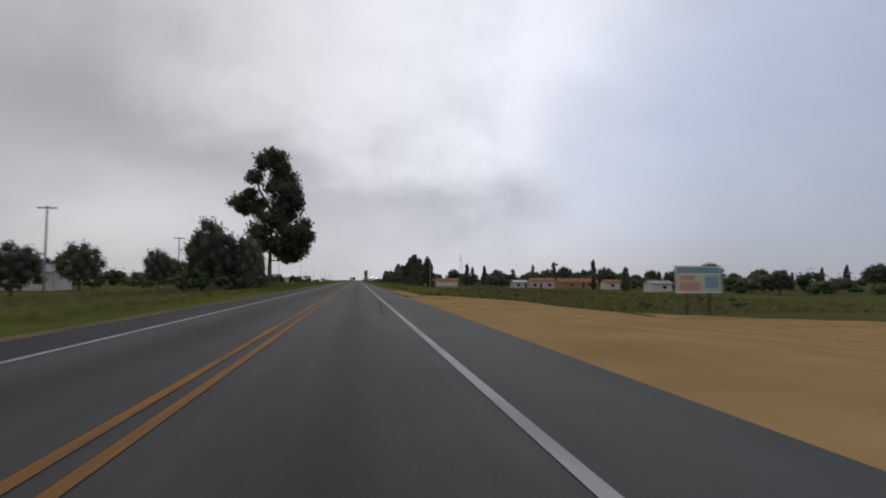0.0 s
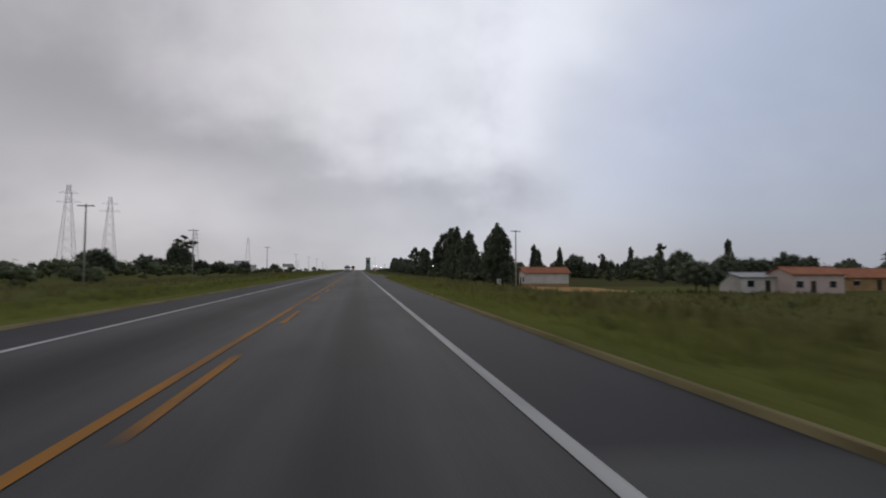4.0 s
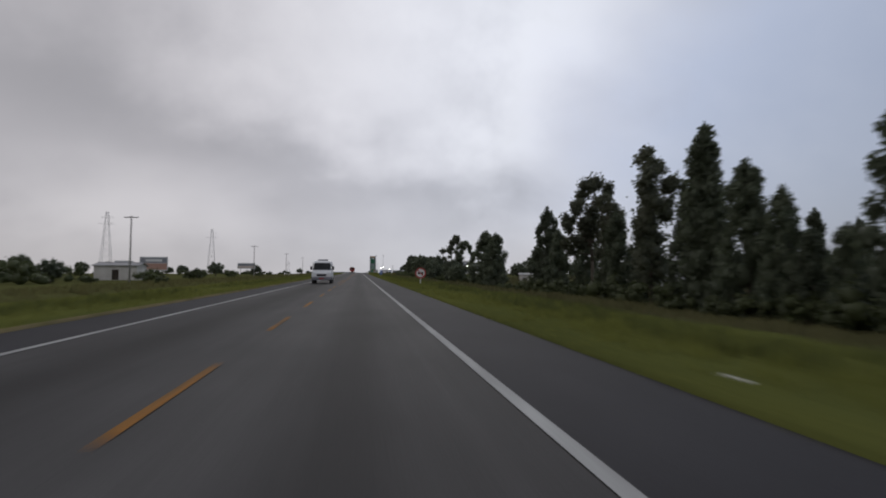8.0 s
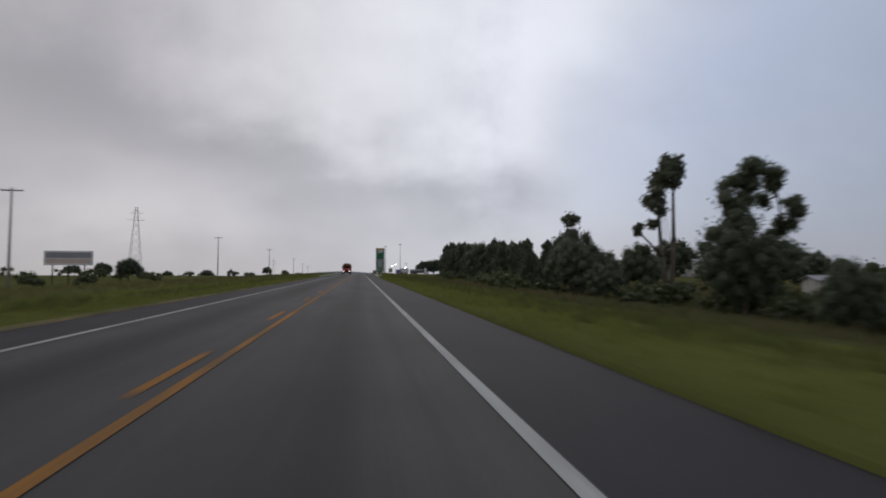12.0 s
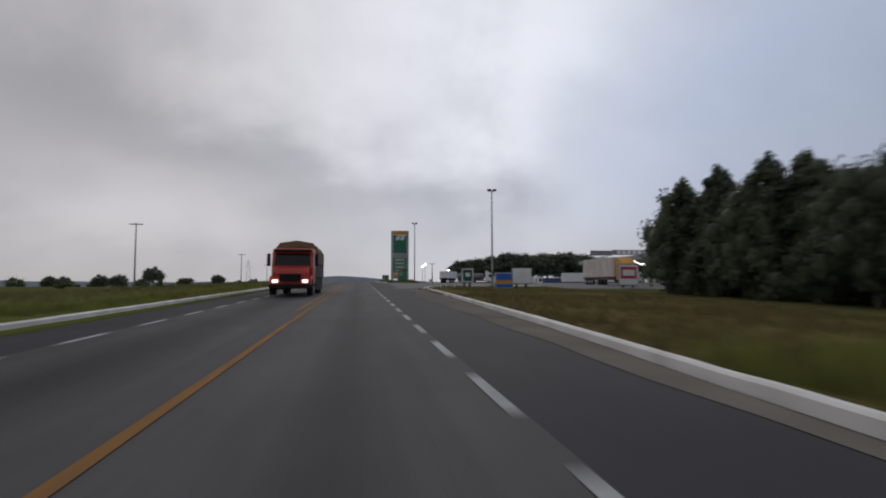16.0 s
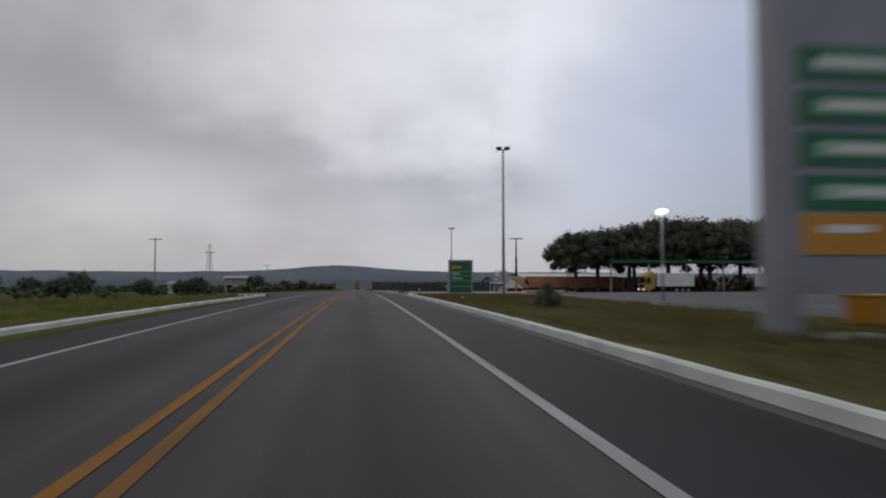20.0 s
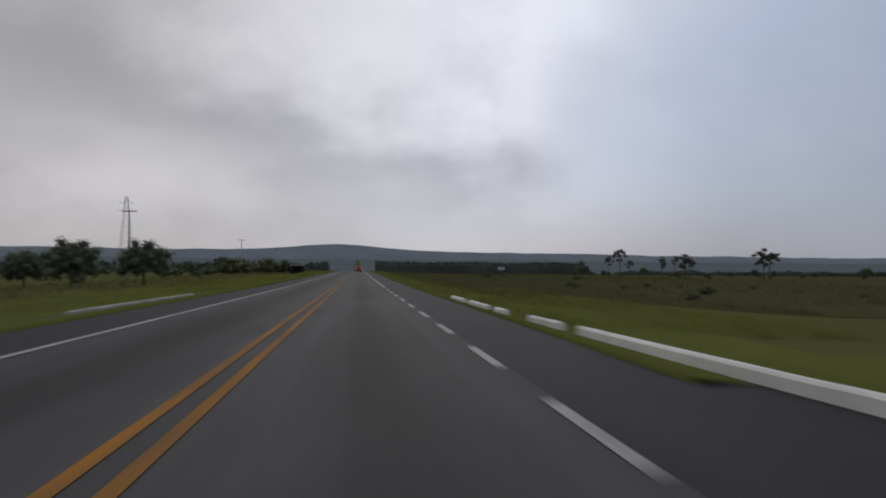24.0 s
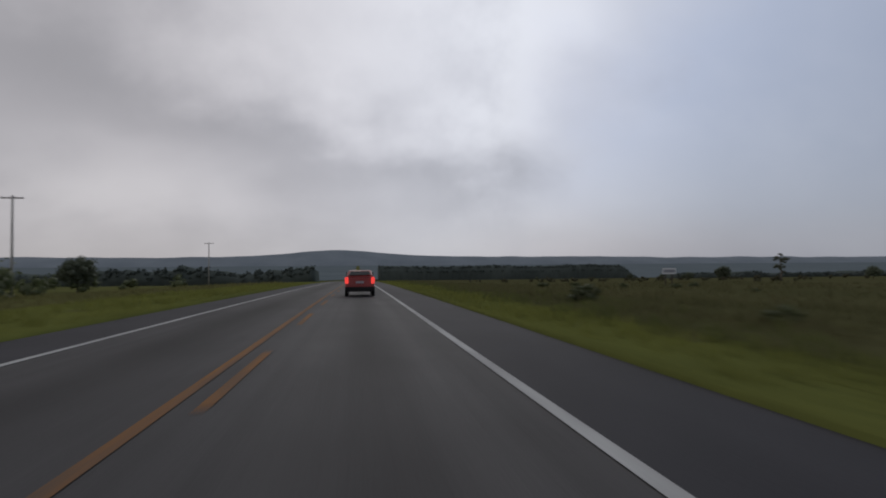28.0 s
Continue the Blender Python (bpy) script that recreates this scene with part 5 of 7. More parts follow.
scrub("scrub_left", [(-118, -74, 20, 430, 70, 5.4), (-118, -80, 430, 940, 40, 3.4), (-66, -46, 215, 420, 46, 3.6), (-60, -28, 800, 1110, 30, 3.2), (-32, -15, 834, 857, 26, 1.9)], 11, "dark green scrub and low trees across a field")
scrub("scrub_right", [(98, 150, 60, 620, 150, 5.2), (33.5, 37.5, 280, 402, 52, 3.0), (33, 40, 404, 434, 5, 1.6), (33, 40, 452, 480, 4, 2.6), (30, 38, 535, 560, 12, 4.0), (62, 124, 843, 849, 46, 5.2)], 12, "dark green scrub under and beside the trees")
scrub("scrub_field", [(40, 80, 405, 560, 14, 1.0), (70, 130, 420, 640, 40, 2.4), (30, 44, 440, 480, 5, 1.2), (24, 40, 500, 556, 22, 1.3)], 13, "brownish scrub over a rough field", M_LEAF_BROWN)
scrub("scrub_last", [(90, 190, 1000, 1180, 26, 1.4), (60, 260, 1180, 1330, 50, 2.2)], 14, "brownish scrub over a rough field", M_LEAF_BROWN)


# ---- far hills and plantation ----
def ridge(name, y, x0, x1, step, base, shape, mat, label, depth=300):
    bm = bmesh.new()
    xs = [x0 + i * step for i in range(int((x1 - x0) / step) + 1)]
    rows = []
    for dy, f in ((-depth, 0.0), (-depth * 0.5, 0.55), (0, 1.0), (depth, 0.2)):
        rows.append([bm.verts.new((x, y + dy, base + shape(x) * f)) for x in xs])
    for a, b in zip(rows, rows[1:]):
        for i in range(len(xs) - 1):
            bm.faces.new((a[i], a[i + 1], b[i + 1], b[i]))
    return structure(name, bm, mat, label, True)


Z_END = road_z(978)


def hill_shape(x):
    u = (x + 120) / 330
    main = 38 * math.exp(-u * u)
    return 124 + main + 9 * noise.noise((x * 0.0012, 0, 5)) + 5 * noise.noise((x * 0.006, 1, 5)) - 0.004 * abs(x) + 10 * ramp(-x, 200, 1600)


ridge("hill_far", 4300, -4400, 4400, 40, Z_END - 98, hill_shape, M_HILL, "far wooded hill range, coloured bluish for distance haze", 500)


def near_ridge(x):
    return 36 + 9 * noise.noise((x * 0.002, 4, 5)) + 2.5 * noise.noise((x * 0.015, 2, 5))


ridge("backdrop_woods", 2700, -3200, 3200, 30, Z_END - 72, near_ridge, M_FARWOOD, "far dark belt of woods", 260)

# dark plantation block: rows of many far trees as one uneven mass
def wood_block(name, x0, x1, front, depth, tall, label, seed, rough):
    """A closed canopy of crowns, with sprays of leaves along its upper edge."""
    g = random.Random(seed)
    bm = bmesh.new()
    rows = []
    profile = ((-0.4, -0.1), (-1.6, 0.3), (-1.2, 0.65), (0.6, 0.93), (4.0, 1.0), (depth * 0.5, 1.02), (depth, 0.95), (depth + 2, -0.1))
    n = int((x1 - x0) / 1.6)
    for dy, f in profile:
        row = []
        for i in range(n + 1):
            x = x0 + (x1 - x0) * i / n
            h = tall(x) * (1 + rough * noise.noise((x * 0.21, dy * 0.1, seed)) + 0.5 * rough * noise.noise((x * 0.6, dy, seed)))
            y = front(x) + dy + 1.4 * noise.noise((x * 0.3, f * 4, seed + 3))
            row.append(bm.verts.new((x + g.uniform(-.4, .4), y, land_z(x, y) + h * f)))
        rows.append(row)
    for a, b in zip(rows, rows[1:]):
        for i in range(n):
            bm.faces.new((a[i], a[i + 1], b[i + 1], b[i]))
    for side in (0, n):
        bm.faces.new([r[side] for r in rows])
    bmesh.ops.recalc_face_normals(bm, faces=bm.faces)
    bm.verts.index_update()
    fol = Foliage(seed)
    for i in range(n * 2):
        v = rows[g.choice((2, 3, 3, 4))][g.randrange(n + 1)].co
        fol.clump(v + Vector((0, 0, g.uniform(-.5, .5))), 1.5, 0.9, 6, 0.7, 0.6)
    base = len(fol.verts)
    fol.verts += [v.co.copy() for v in bm.verts]
    for f in bm.faces:
        fol.faces.append([base + v.index for v in f.verts])
        fol.soft.append(True)
    bm.free()
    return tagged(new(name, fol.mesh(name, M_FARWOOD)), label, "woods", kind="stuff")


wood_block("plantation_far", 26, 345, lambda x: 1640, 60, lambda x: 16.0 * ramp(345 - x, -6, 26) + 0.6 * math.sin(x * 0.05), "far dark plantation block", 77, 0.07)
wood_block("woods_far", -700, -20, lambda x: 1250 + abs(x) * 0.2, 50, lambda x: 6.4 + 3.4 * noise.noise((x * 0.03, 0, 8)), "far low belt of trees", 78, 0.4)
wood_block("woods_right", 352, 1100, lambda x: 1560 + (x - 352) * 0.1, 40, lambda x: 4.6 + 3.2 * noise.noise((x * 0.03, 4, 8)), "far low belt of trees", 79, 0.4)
# haze-tinted wooded lower slopes of the hills on both sides of the road
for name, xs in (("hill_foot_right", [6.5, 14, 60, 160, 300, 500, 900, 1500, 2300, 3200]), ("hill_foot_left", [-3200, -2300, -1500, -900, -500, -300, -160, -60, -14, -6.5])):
    structure(name, sheet(xs, [1660, 1700, 1800, 1950, 2150, 2400, 2700, 3100, 3600, 4100], lambda x, y: land_z(x, y) + 0.25 + 0.8 * ramp(y, 1660, 1750)), M_HILLFOOT, "wooded lower slopes of far hills, tinted bluish for haze", True)


# ---- poles, towers, lamps ----
def utility_pole(h=11.3, label="grey concrete utility pole with a wooden crossarm"):
    p = thing("utility_pole", label, "utility pole", "roadside utility poles")
    part("pole", rod(bmesh.new(), (0, 0, -0.4), (0, 0, h), 0.16, 0.10, 10), M_CONCRETE, p, smooth=True)
    arm = part("crossarm", boxed(-1.15, 1.15, -0.06, 0.06, h - 0.35, h - 0.22, bevel=0.01), M_DARKWOOD, p)
    for x in (-1.0, -0.35, 0.35, 1.0):
        bm = rod(bmesh.new(), (x, 0, h - 0.22), (x, 0, h - 0.08), 0.03, 0.03, 8)
        rod(bm, (x, 0, h - 0.17), (x, 0, h - 0.12), 0.06, 0.05, 8)
        part("insulator", bm, M_SIGNWHITE, arm)
    return p


first_pole = utility_pole()
POLES = [(-36, y) for y in (76, 128.5, 180.7, 232.2, 284.9, 394.2, 507.5, 600, 688, 777, 829.5, 869.3)] + [(-34.2, 950.5), (-36, 1046.9), (-36, 1130)]
first_pole.matrix_basis = on_land(*POLES[0])
for x, y in POLES[1:]:
    copy_thing(first_pole, on_land(x, y, R.uniform(-4, 4)))
house_pole = copy_thing(first_pole, on_land(35.8, 265.3, 20, 1.10))
tagged(house_pole, "tall concrete pole with a crossarm beside a house")


def lattice_tower(h):
    t = thing("lattice_tower", "tall grey steel lattice power pylon", "pylon", "power pylons")
    legs = []
    b, w = 3.0, 0.5
    for sx, sy in ((-1, -1), (1, -1), (1, 1), (-1, 1)):
        part("leg", rod(bmesh.new(), (sx * b, sy * b, -0.5), (sx * w, sy * w, h), 0.08, 0.05, 6), M_GALV, t)
    for k in range(9):
        z0, z1 = h * k / 9, h * (k + 1) / 9
        r0, r1 = b + (w - b) * k / 9, b + (w - b) * (k + 1) / 9
        bm = bmesh.new()
        for (ax, ay), (bx, by) in (((-1, -1), (1, -1)), ((1, -1), (1, 1)), ((1, 1), (-1, 1)), ((-1, 1), (-1, -1))):
            rod(bm, (ax * r0, ay * r0, z0), (bx * r1, by * r1, z1), 0.032, 0.032, 4)
            rod(bm, (bx * r0, by * r0, z0), (ax * r1, ay * r1, z1), 0.032, 0.032, 4)
        part("bracing", bm, M_GALV, t)
    for z, r in ((h * 0.80, 4.2), (h * 0.90, 3.2)):
        bm = bmesh.new()
        for s in (-1, 1):
            for y in (-.4, .4):
                rod(bm, (0, y, z), (s * r, 0, z + .2), 0.045, 0.03, 4)
            rod(bm, (0, 0, z + 1.4), (s * r, 0, z + .2), 0.04, 0.03, 4)
        part("arm", bm, M_GALV, t)
    return t


pylon = lattice_tower(34)
pylon.matrix_basis = on_land(-107.9, 418.0, 8)
for x, y, s in ((-106.7, 735, 1.0), (-96, 1112.6, .95), (-84, 330, 0.8), (-112, 570, .85)):
    copy_thing(pylon, on_land(x, y, 8, s))
mast = copy_thing(pylon, on_land(120, 646, 0, 0.9))
tagged(mast, "slim grey lattice mast far behind trees")


def yard_light(h=11.3):
    p = thing("yard_light", "tall grey steel light mast with a twin floodlight head", "light pole", "forecourt light masts")
    part("base_plate", boxed(-0.3, 0.3, -0.3, 0.3, -0.3, 0.15, bevel=0.03), M_CONCRETE, p)
    part("pole", rod(bmesh.new(), (0, 0, 0), (0, 0, h), 0.125, 0.075, 12), M_PALESTEEL, p, smooth=True)
    part("bracket", boxed(-0.45, 0.45, -0.05, 0.05, h - 0.05, h + 0.05, bevel=0.01), M_GALV, p)
    for s in (-1, 1):
        bm = extrude_profile([(-0.22, -0.06), (0.22, -0.06), (0.14, 0.12), (-0.14, 0.12)], s * 0.10, s * 0.52, "x", 0.02)
        bmesh.ops.translate(bm, verts=bm.verts, vec=(0, 0, h + 0.10))
        part("floodlight", bm, M_BLACK, p)
    return p


mast_light = yard_light()
mast_light.matrix_basis = on_land(16.6, 645.3, 0, 0.96)
for x, y, s in ((13.95, 706.5, 1.13 / 0.96), (14.3, 764.9, 1.15 / 0.96), (18.8, 820.2, 1.05 / 0.96)):
    copy_thing(mast_light, on_land(x, y, R.uniform(-20, 20), s, 0.05))
wood_mast = thing("yellow_banded_pole", "dark pole with a yellow painted foot and a flat lamp head", "light pole")
wood_mast.matrix_basis = on_land(33.5, 828.3)
part("pole", rod(bmesh.new(), (0, 0, 8.0), (0, 0, 11.6), 0.16, 0.12, 10), M_DARKWOOD, wood_mast, smooth=True)
part("foot", rod(bmesh.new(), (0, 0, -0.3), (0, 0, 4.0), 0.26, 0.24, 10), M_POLEYELLOW, wood_mast, "yellow painted foot", True)
part("sleeve", rod(bmesh.new(), (0, 0, 4.0), (0, 0, 8.0), 0.235, 0.21, 10), M_DARKWOOD, wood_mast, "thicker dark wooden lower shaft", True)
for s in (-1, 1):
    part("lamp_head", boxed(min(0, s * 1.35), max(0, s * 1.35), -0.2, 0.2, 11.5, 11.68, bevel=0.04), M_BLACK, wood_mast)


def lit_lamp(x, y, h):
    p = thing("street_lamp", "slim street lamp with a lit head", "street lamp", "lit lamps")
    part("pole", rod(bmesh.new(), (0, 0, -0.2), (0, 0, h), 0.07, 0.05, 8), M_GALV, p, smooth=True)
    bm = bmesh.new()
    bmesh.ops.create_uvsphere(bm, u_segments=10, v_segments=6, radius=0.27)
    bmesh.ops.scale(bm, vec=(1.2, 1.0, 0.6), verts=bm.verts)
    bmesh.ops.translate(bm, vec=(0, 0, h + 0.1), verts=bm.verts)
    part("lamp", bm, M_LAMP, p, "lit white lamp", True)
    p.matrix_basis = on_land(x, y)
    return p


lit_lamp(21.4, 751, 5.8)
lit_lamp(25.2, 731, 3.4)
lit_lamp(18.7, 733.5, 4.5)


# ---- billboards and signs ----
def billboard(x, y, w, h, foot, fields, label, turn=0, posts=2):
    b = thing("billboard", label, "billboard")
    b.matrix_basis = on_land(x, y, turn)
    part("panel", boxed(-w / 2, w / 2, -0.05, 0.05, foot, foot + h, bevel=0.01), M_SIGNWHITE, b)
    part("frame", boxed(-w / 2 - .06, w / 2 + .06, -0.03, 0.09, foot - .06, foot + h + .06), M_SIGNGREY, b)
    for k in range(posts):
        px = -w / 2 + w * (k + .5) / posts
        part("post", boxed(px - .08, px + .08, 0.09, 0.25, -0.3, foot + h * .9, bevel=0.01), M_DARKWOOD, b)
    for k, (fx0, fx1, fz0, fz1, m) in enumerate(fields):
        part("printed_field", boxed(-w / 2 + w * fx0, -w / 2 + w * fx1, -0.062 - 0.005 * k, -0.05, foot + h * fz0, foot + h * fz1), m, b)
    return b


billboard(39, 57.5, 5.4, 2.9, 2.4, [(.02, .98, .74, .97, M_FADEDBLUE), (.02, .58, .04, .72, M_CREAMWALL), (.60, .98, .04, .72, M_PALEGREEN), (.08, .52, .10, .40, M_FADEDRED), (.64, .94, .18, .60, M_FADEDBLUE), (.10, .40, .48, .64, M_FADEDRED)],
          "large faded advertising board in pale green and cream, in a field")
billboard(-65.5, 493, 8.5, 4.4, 2.2, [(.02, .98, .05, .52, M_FADEDRED), (.02, .98, .55, .95, M_SIGNGREY), (.20, .80, .66, .84, M_SIGNWHITE)], "faded orange and grey roadside advertising board on posts", 4, 3)
billboard(-66, 470, 5, 3.0, 2.0, [(.05, .95, .1, .4, M_REDSIGN), (.05, .95, .5, .9, M_SIGNGREY)], "grey and red roadside advertising board on posts", 4)
billboard(-44.5, 538.5, 7, 2.2, 3.2, [(.03, .97, .1, .45, M_PINKWALL), (.03, .97, .5, .92, M_SIGNGREY)], "faded grey roadside advertising board on posts", 4, 3)
billboard(15.3, 635.2, 1.65, 1.35, 0.35, [(.02, .98, .52, .98, M_BLUESIGN), (.02, .98, .28, .52, M_ORANGE), (.02, .98, .02, .26, M_BLUESIGN)], "blue and yellow advertising board at the forecourt", 6)
billboard(17.4, 636.5, 1.9, 1.4, 0.75, [(.05, .95, .1, .9, M_SIGNWHITE)], "plain white board at the forecourt", 6)
billboard(34.2, 648.5, 2.6, 2.4, 0.4, [(.08, .92, .3, .9, M_REDSIGN), (.2, .8, .45, .75, M_SIGNWHITE)], "red and white board at the forecourt", 6)
billboard(12.8, 640, 1.15, 1.3, 0.75, [(.08, .92, .06, .94, M_DARKGREEN), (.3, .7, .4, .7, M_SIGNWHITE)], "dark board with a pale disc at the forecourt", 6)
billboard(58, 1075, 2.6, 1.0, 2.2, [(.05, .95, .2, .8, M_SIGNGREY)], "small white board far across a field", 0)

# price totem of the filling station
totem = thing("price_totem", "tall grey filling-station totem with green panels", "sign")
totem.matrix_basis = on_land(12.2, 726.8, -3, 1.0, 0.1)
TH = 13.15
for s in (-1, 1):
    part("side_column", boxed(s * 2.2 - (0.5 if s > 0 else 0), s * 2.2 + (0.5 if s < 0 else 0), -0.32, 0.32, -0.3, TH, bevel=0.03), M_SIGNGREY, totem)
part("infill", boxed(-1.68, 1.68, -0.22, 0.22, 1.0, TH - 0.12), M_SIGNGREY, totem)
part("top_cap", boxed(-1.68, 1.68, -0.30, 0.30, TH - 0.12, TH, bevel=0.02), M_SIGNGREY, totem)
part("top_band", boxed(-1.64, 1.64, -0.26, -0.22, TH - 0.95, TH - 0.15), M_ORANGE, totem, "orange top band")
main_face = part("main_panel", boxed(-1.64, 1.64, -0.26, -0.22, TH - 5.6, TH - 0.97), M_GREENSIGN, totem, "green main panel")
bm = extrude_profile([(-1.64, TH - 1.0), (1.66, TH - 1.0), (1.34, TH - 1.30), (0.55, TH - 1.32), (-1.30, TH - 1.15)], -0.285, -0.262, "y")
part("swoosh", bm, M_SIGNWHITE, main_face, "white band")


def slanted(pts, mat, owner):
    part("emblem_stroke", extrude_profile(pts, -0.29, -0.262, "y"), mat, owner)


for ox in (-1.05, 0.10):        # two plain slanted blocks stand for the emblem
    slanted([(ox, TH - 2.35), (ox + 0.85, TH - 2.35), (ox + 1.08, TH - 1.42), (ox + 0.22, TH - 1.42)], M_SIGNWHITE, main_face)
    part("emblem_gap", extrude_profile([(ox + .36, TH - 1.98), (ox + .62, TH - 1.98), (ox + .68, TH - 1.72), (ox + .42, TH - 1.72)], -0.296, -0.291, "y"), M_GREENSIGN, main_face)
for k, z in enumerate((6.15, 5.25, 4.35, 3.45)):
    pr = part("price_panel", boxed(-1.64, 1.64, -0.26, -0.22, z - 0.72, z), M_GREENSIGN, totem)
    part("lettering", boxed(-1.25, 1.2, -0.275, -0.26, z - 0.50, z - 0.20), M_PALEGREEN, pr)
    part("lettering_edge", boxed(-1.25 + .2 * k, 0.9 - .1 * k, -0.282, -0.275, z - 0.42, z - 0.28), M_SIGNWHITE, pr)
foot_band = part("orange_panel", boxed(-1.64, 1.64, -0.26, -0.22, 1.80, 2.65), M_ORANGE, totem, "orange lower panel")
part("lettering", boxed(-1.2, -0.1, -0.275, -0.26, 2.25, 2.42), M_SIGNWHITE, foot_band)
part("plinth", boxed(-2.35, 2.35, -0.5, 0.5, -0.3, 0.14, bevel=0.04), M_CONCRETE, totem)


def service_sign(x, y, turn=-4):
    """Low green service board in a grey frame on two short legs."""
    s = thing("service_sign", "green service board in a grey frame on the grass", "sign", "service boards")
    s.matrix_basis = on_land(x, y, turn, 1.0, 0.2)
    for sx in (-1, 1):
        part("post", boxed(sx * 1.05 - (0.14 if sx > 0 else 0), sx * 1.05 + (0.14 if sx < 0 else 0), -0.12, 0.12, -0.5, 3.05, bevel=0.02), M_SIGNGREY, s)
    part("top_rail", boxed(-0.91, 0.91, -0.11, 0.11, 2.86, 3.04, bevel=0.02), M_SIGNGREY, s)
    face = part("panel", boxed(-0.91, 0.91, -0.08, 0.08, 0.22, 2.86), M_GREENSIGN, s)
    for z in (0.75, 1.22, 1.62, 2.02):
        part("divider", boxed(-0.90, 0.90, -0.095, -0.08, z, z + 0.035), M_PALEGREEN, face)
    part("yellow_field", boxed(-0.75, 0.05, -0.092, -0.08, 2.28, 2.56), M_ORANGE, face, "yellow field")
    part("lettering", boxed(-0.75, -0.05, -0.092, -0.08, 1.78, 1.95), M_PALEGREEN, face)
    part("lettering", boxed(-0.75, 0.15, -0.092, -0.08, 1.38, 1.50), M_PALEGREEN, face)
    return s


service_sign(11.35, 705.8)
service_sign(10.4, 764.6)

# blue distance board and the round prohibition sign
board = thing("blue_road_sign", "small blue road board on a white post in the verge", "road sign")
board.matrix_basis = on_land(6.9, 423.5) @ Matrix.Diagonal((0.62, 0.62, 0.72, 1))
part("post", boxed(-0.05, 0.05, 0.0, 0.08, -0.3, 1.6), M_SIGNWHITE, board)
face = part("panel", boxed(-0.52, 0.52, -0.03, 0.0, 0.85, 2.15, bevel=0.01), M_BLUESIGN, board)
for z, w in ((1.85, .62), (1.55, .38), (1.25, .55)):
    part("lettering", boxed(-w / 2, w / 2, -0.038, -0.03, z - .07, z + .07), M_SIGNWHITE, face)
ring = thing("prohibition_sign", "round red and white no-overtaking sign on a post", "road sign")
ring.matrix_basis = on_land(8.2, 351)
part("post", boxed(-0.04, 0.04, 0.0, 0.07, -0.3, 1.6), M_SIGNWHITE, ring)
disc = part("disc", rod(bmesh.new(), (0, 0, 1.2), (0, -0.03, 1.2), 0.56, 0.56, 28), M_REDSIGN, ring)
inner = part("white_field", rod(bmesh.new(), (0, -0.03, 1.2), (0, -0.038, 1.2), 0.42, 0.42, 28), M_SIGNWHITE, disc)
bm = boxed(-0.46, 0.46, -0.046, -0.038, -0.055, 0.055)
bmesh.ops.rotate(bm, verts=bm.verts, matrix=Matrix.Rotation(radians(45), 3, "Y"))
bmesh.ops.translate(bm, verts=bm.verts, vec=(0, 0, 1.2))
part("slash", bm, M_REDSIGN, disc)
part("symbol", boxed(-0.28, -0.06, -0.045, -0.038, 1.09, 1.29, bevel=0.0), M_BLACK, disc)
part("symbol", boxed(0.06, 0.28, -0.045, -0.038, 1.09, 1.29, bevel=0.0), M_BLACK, disc)


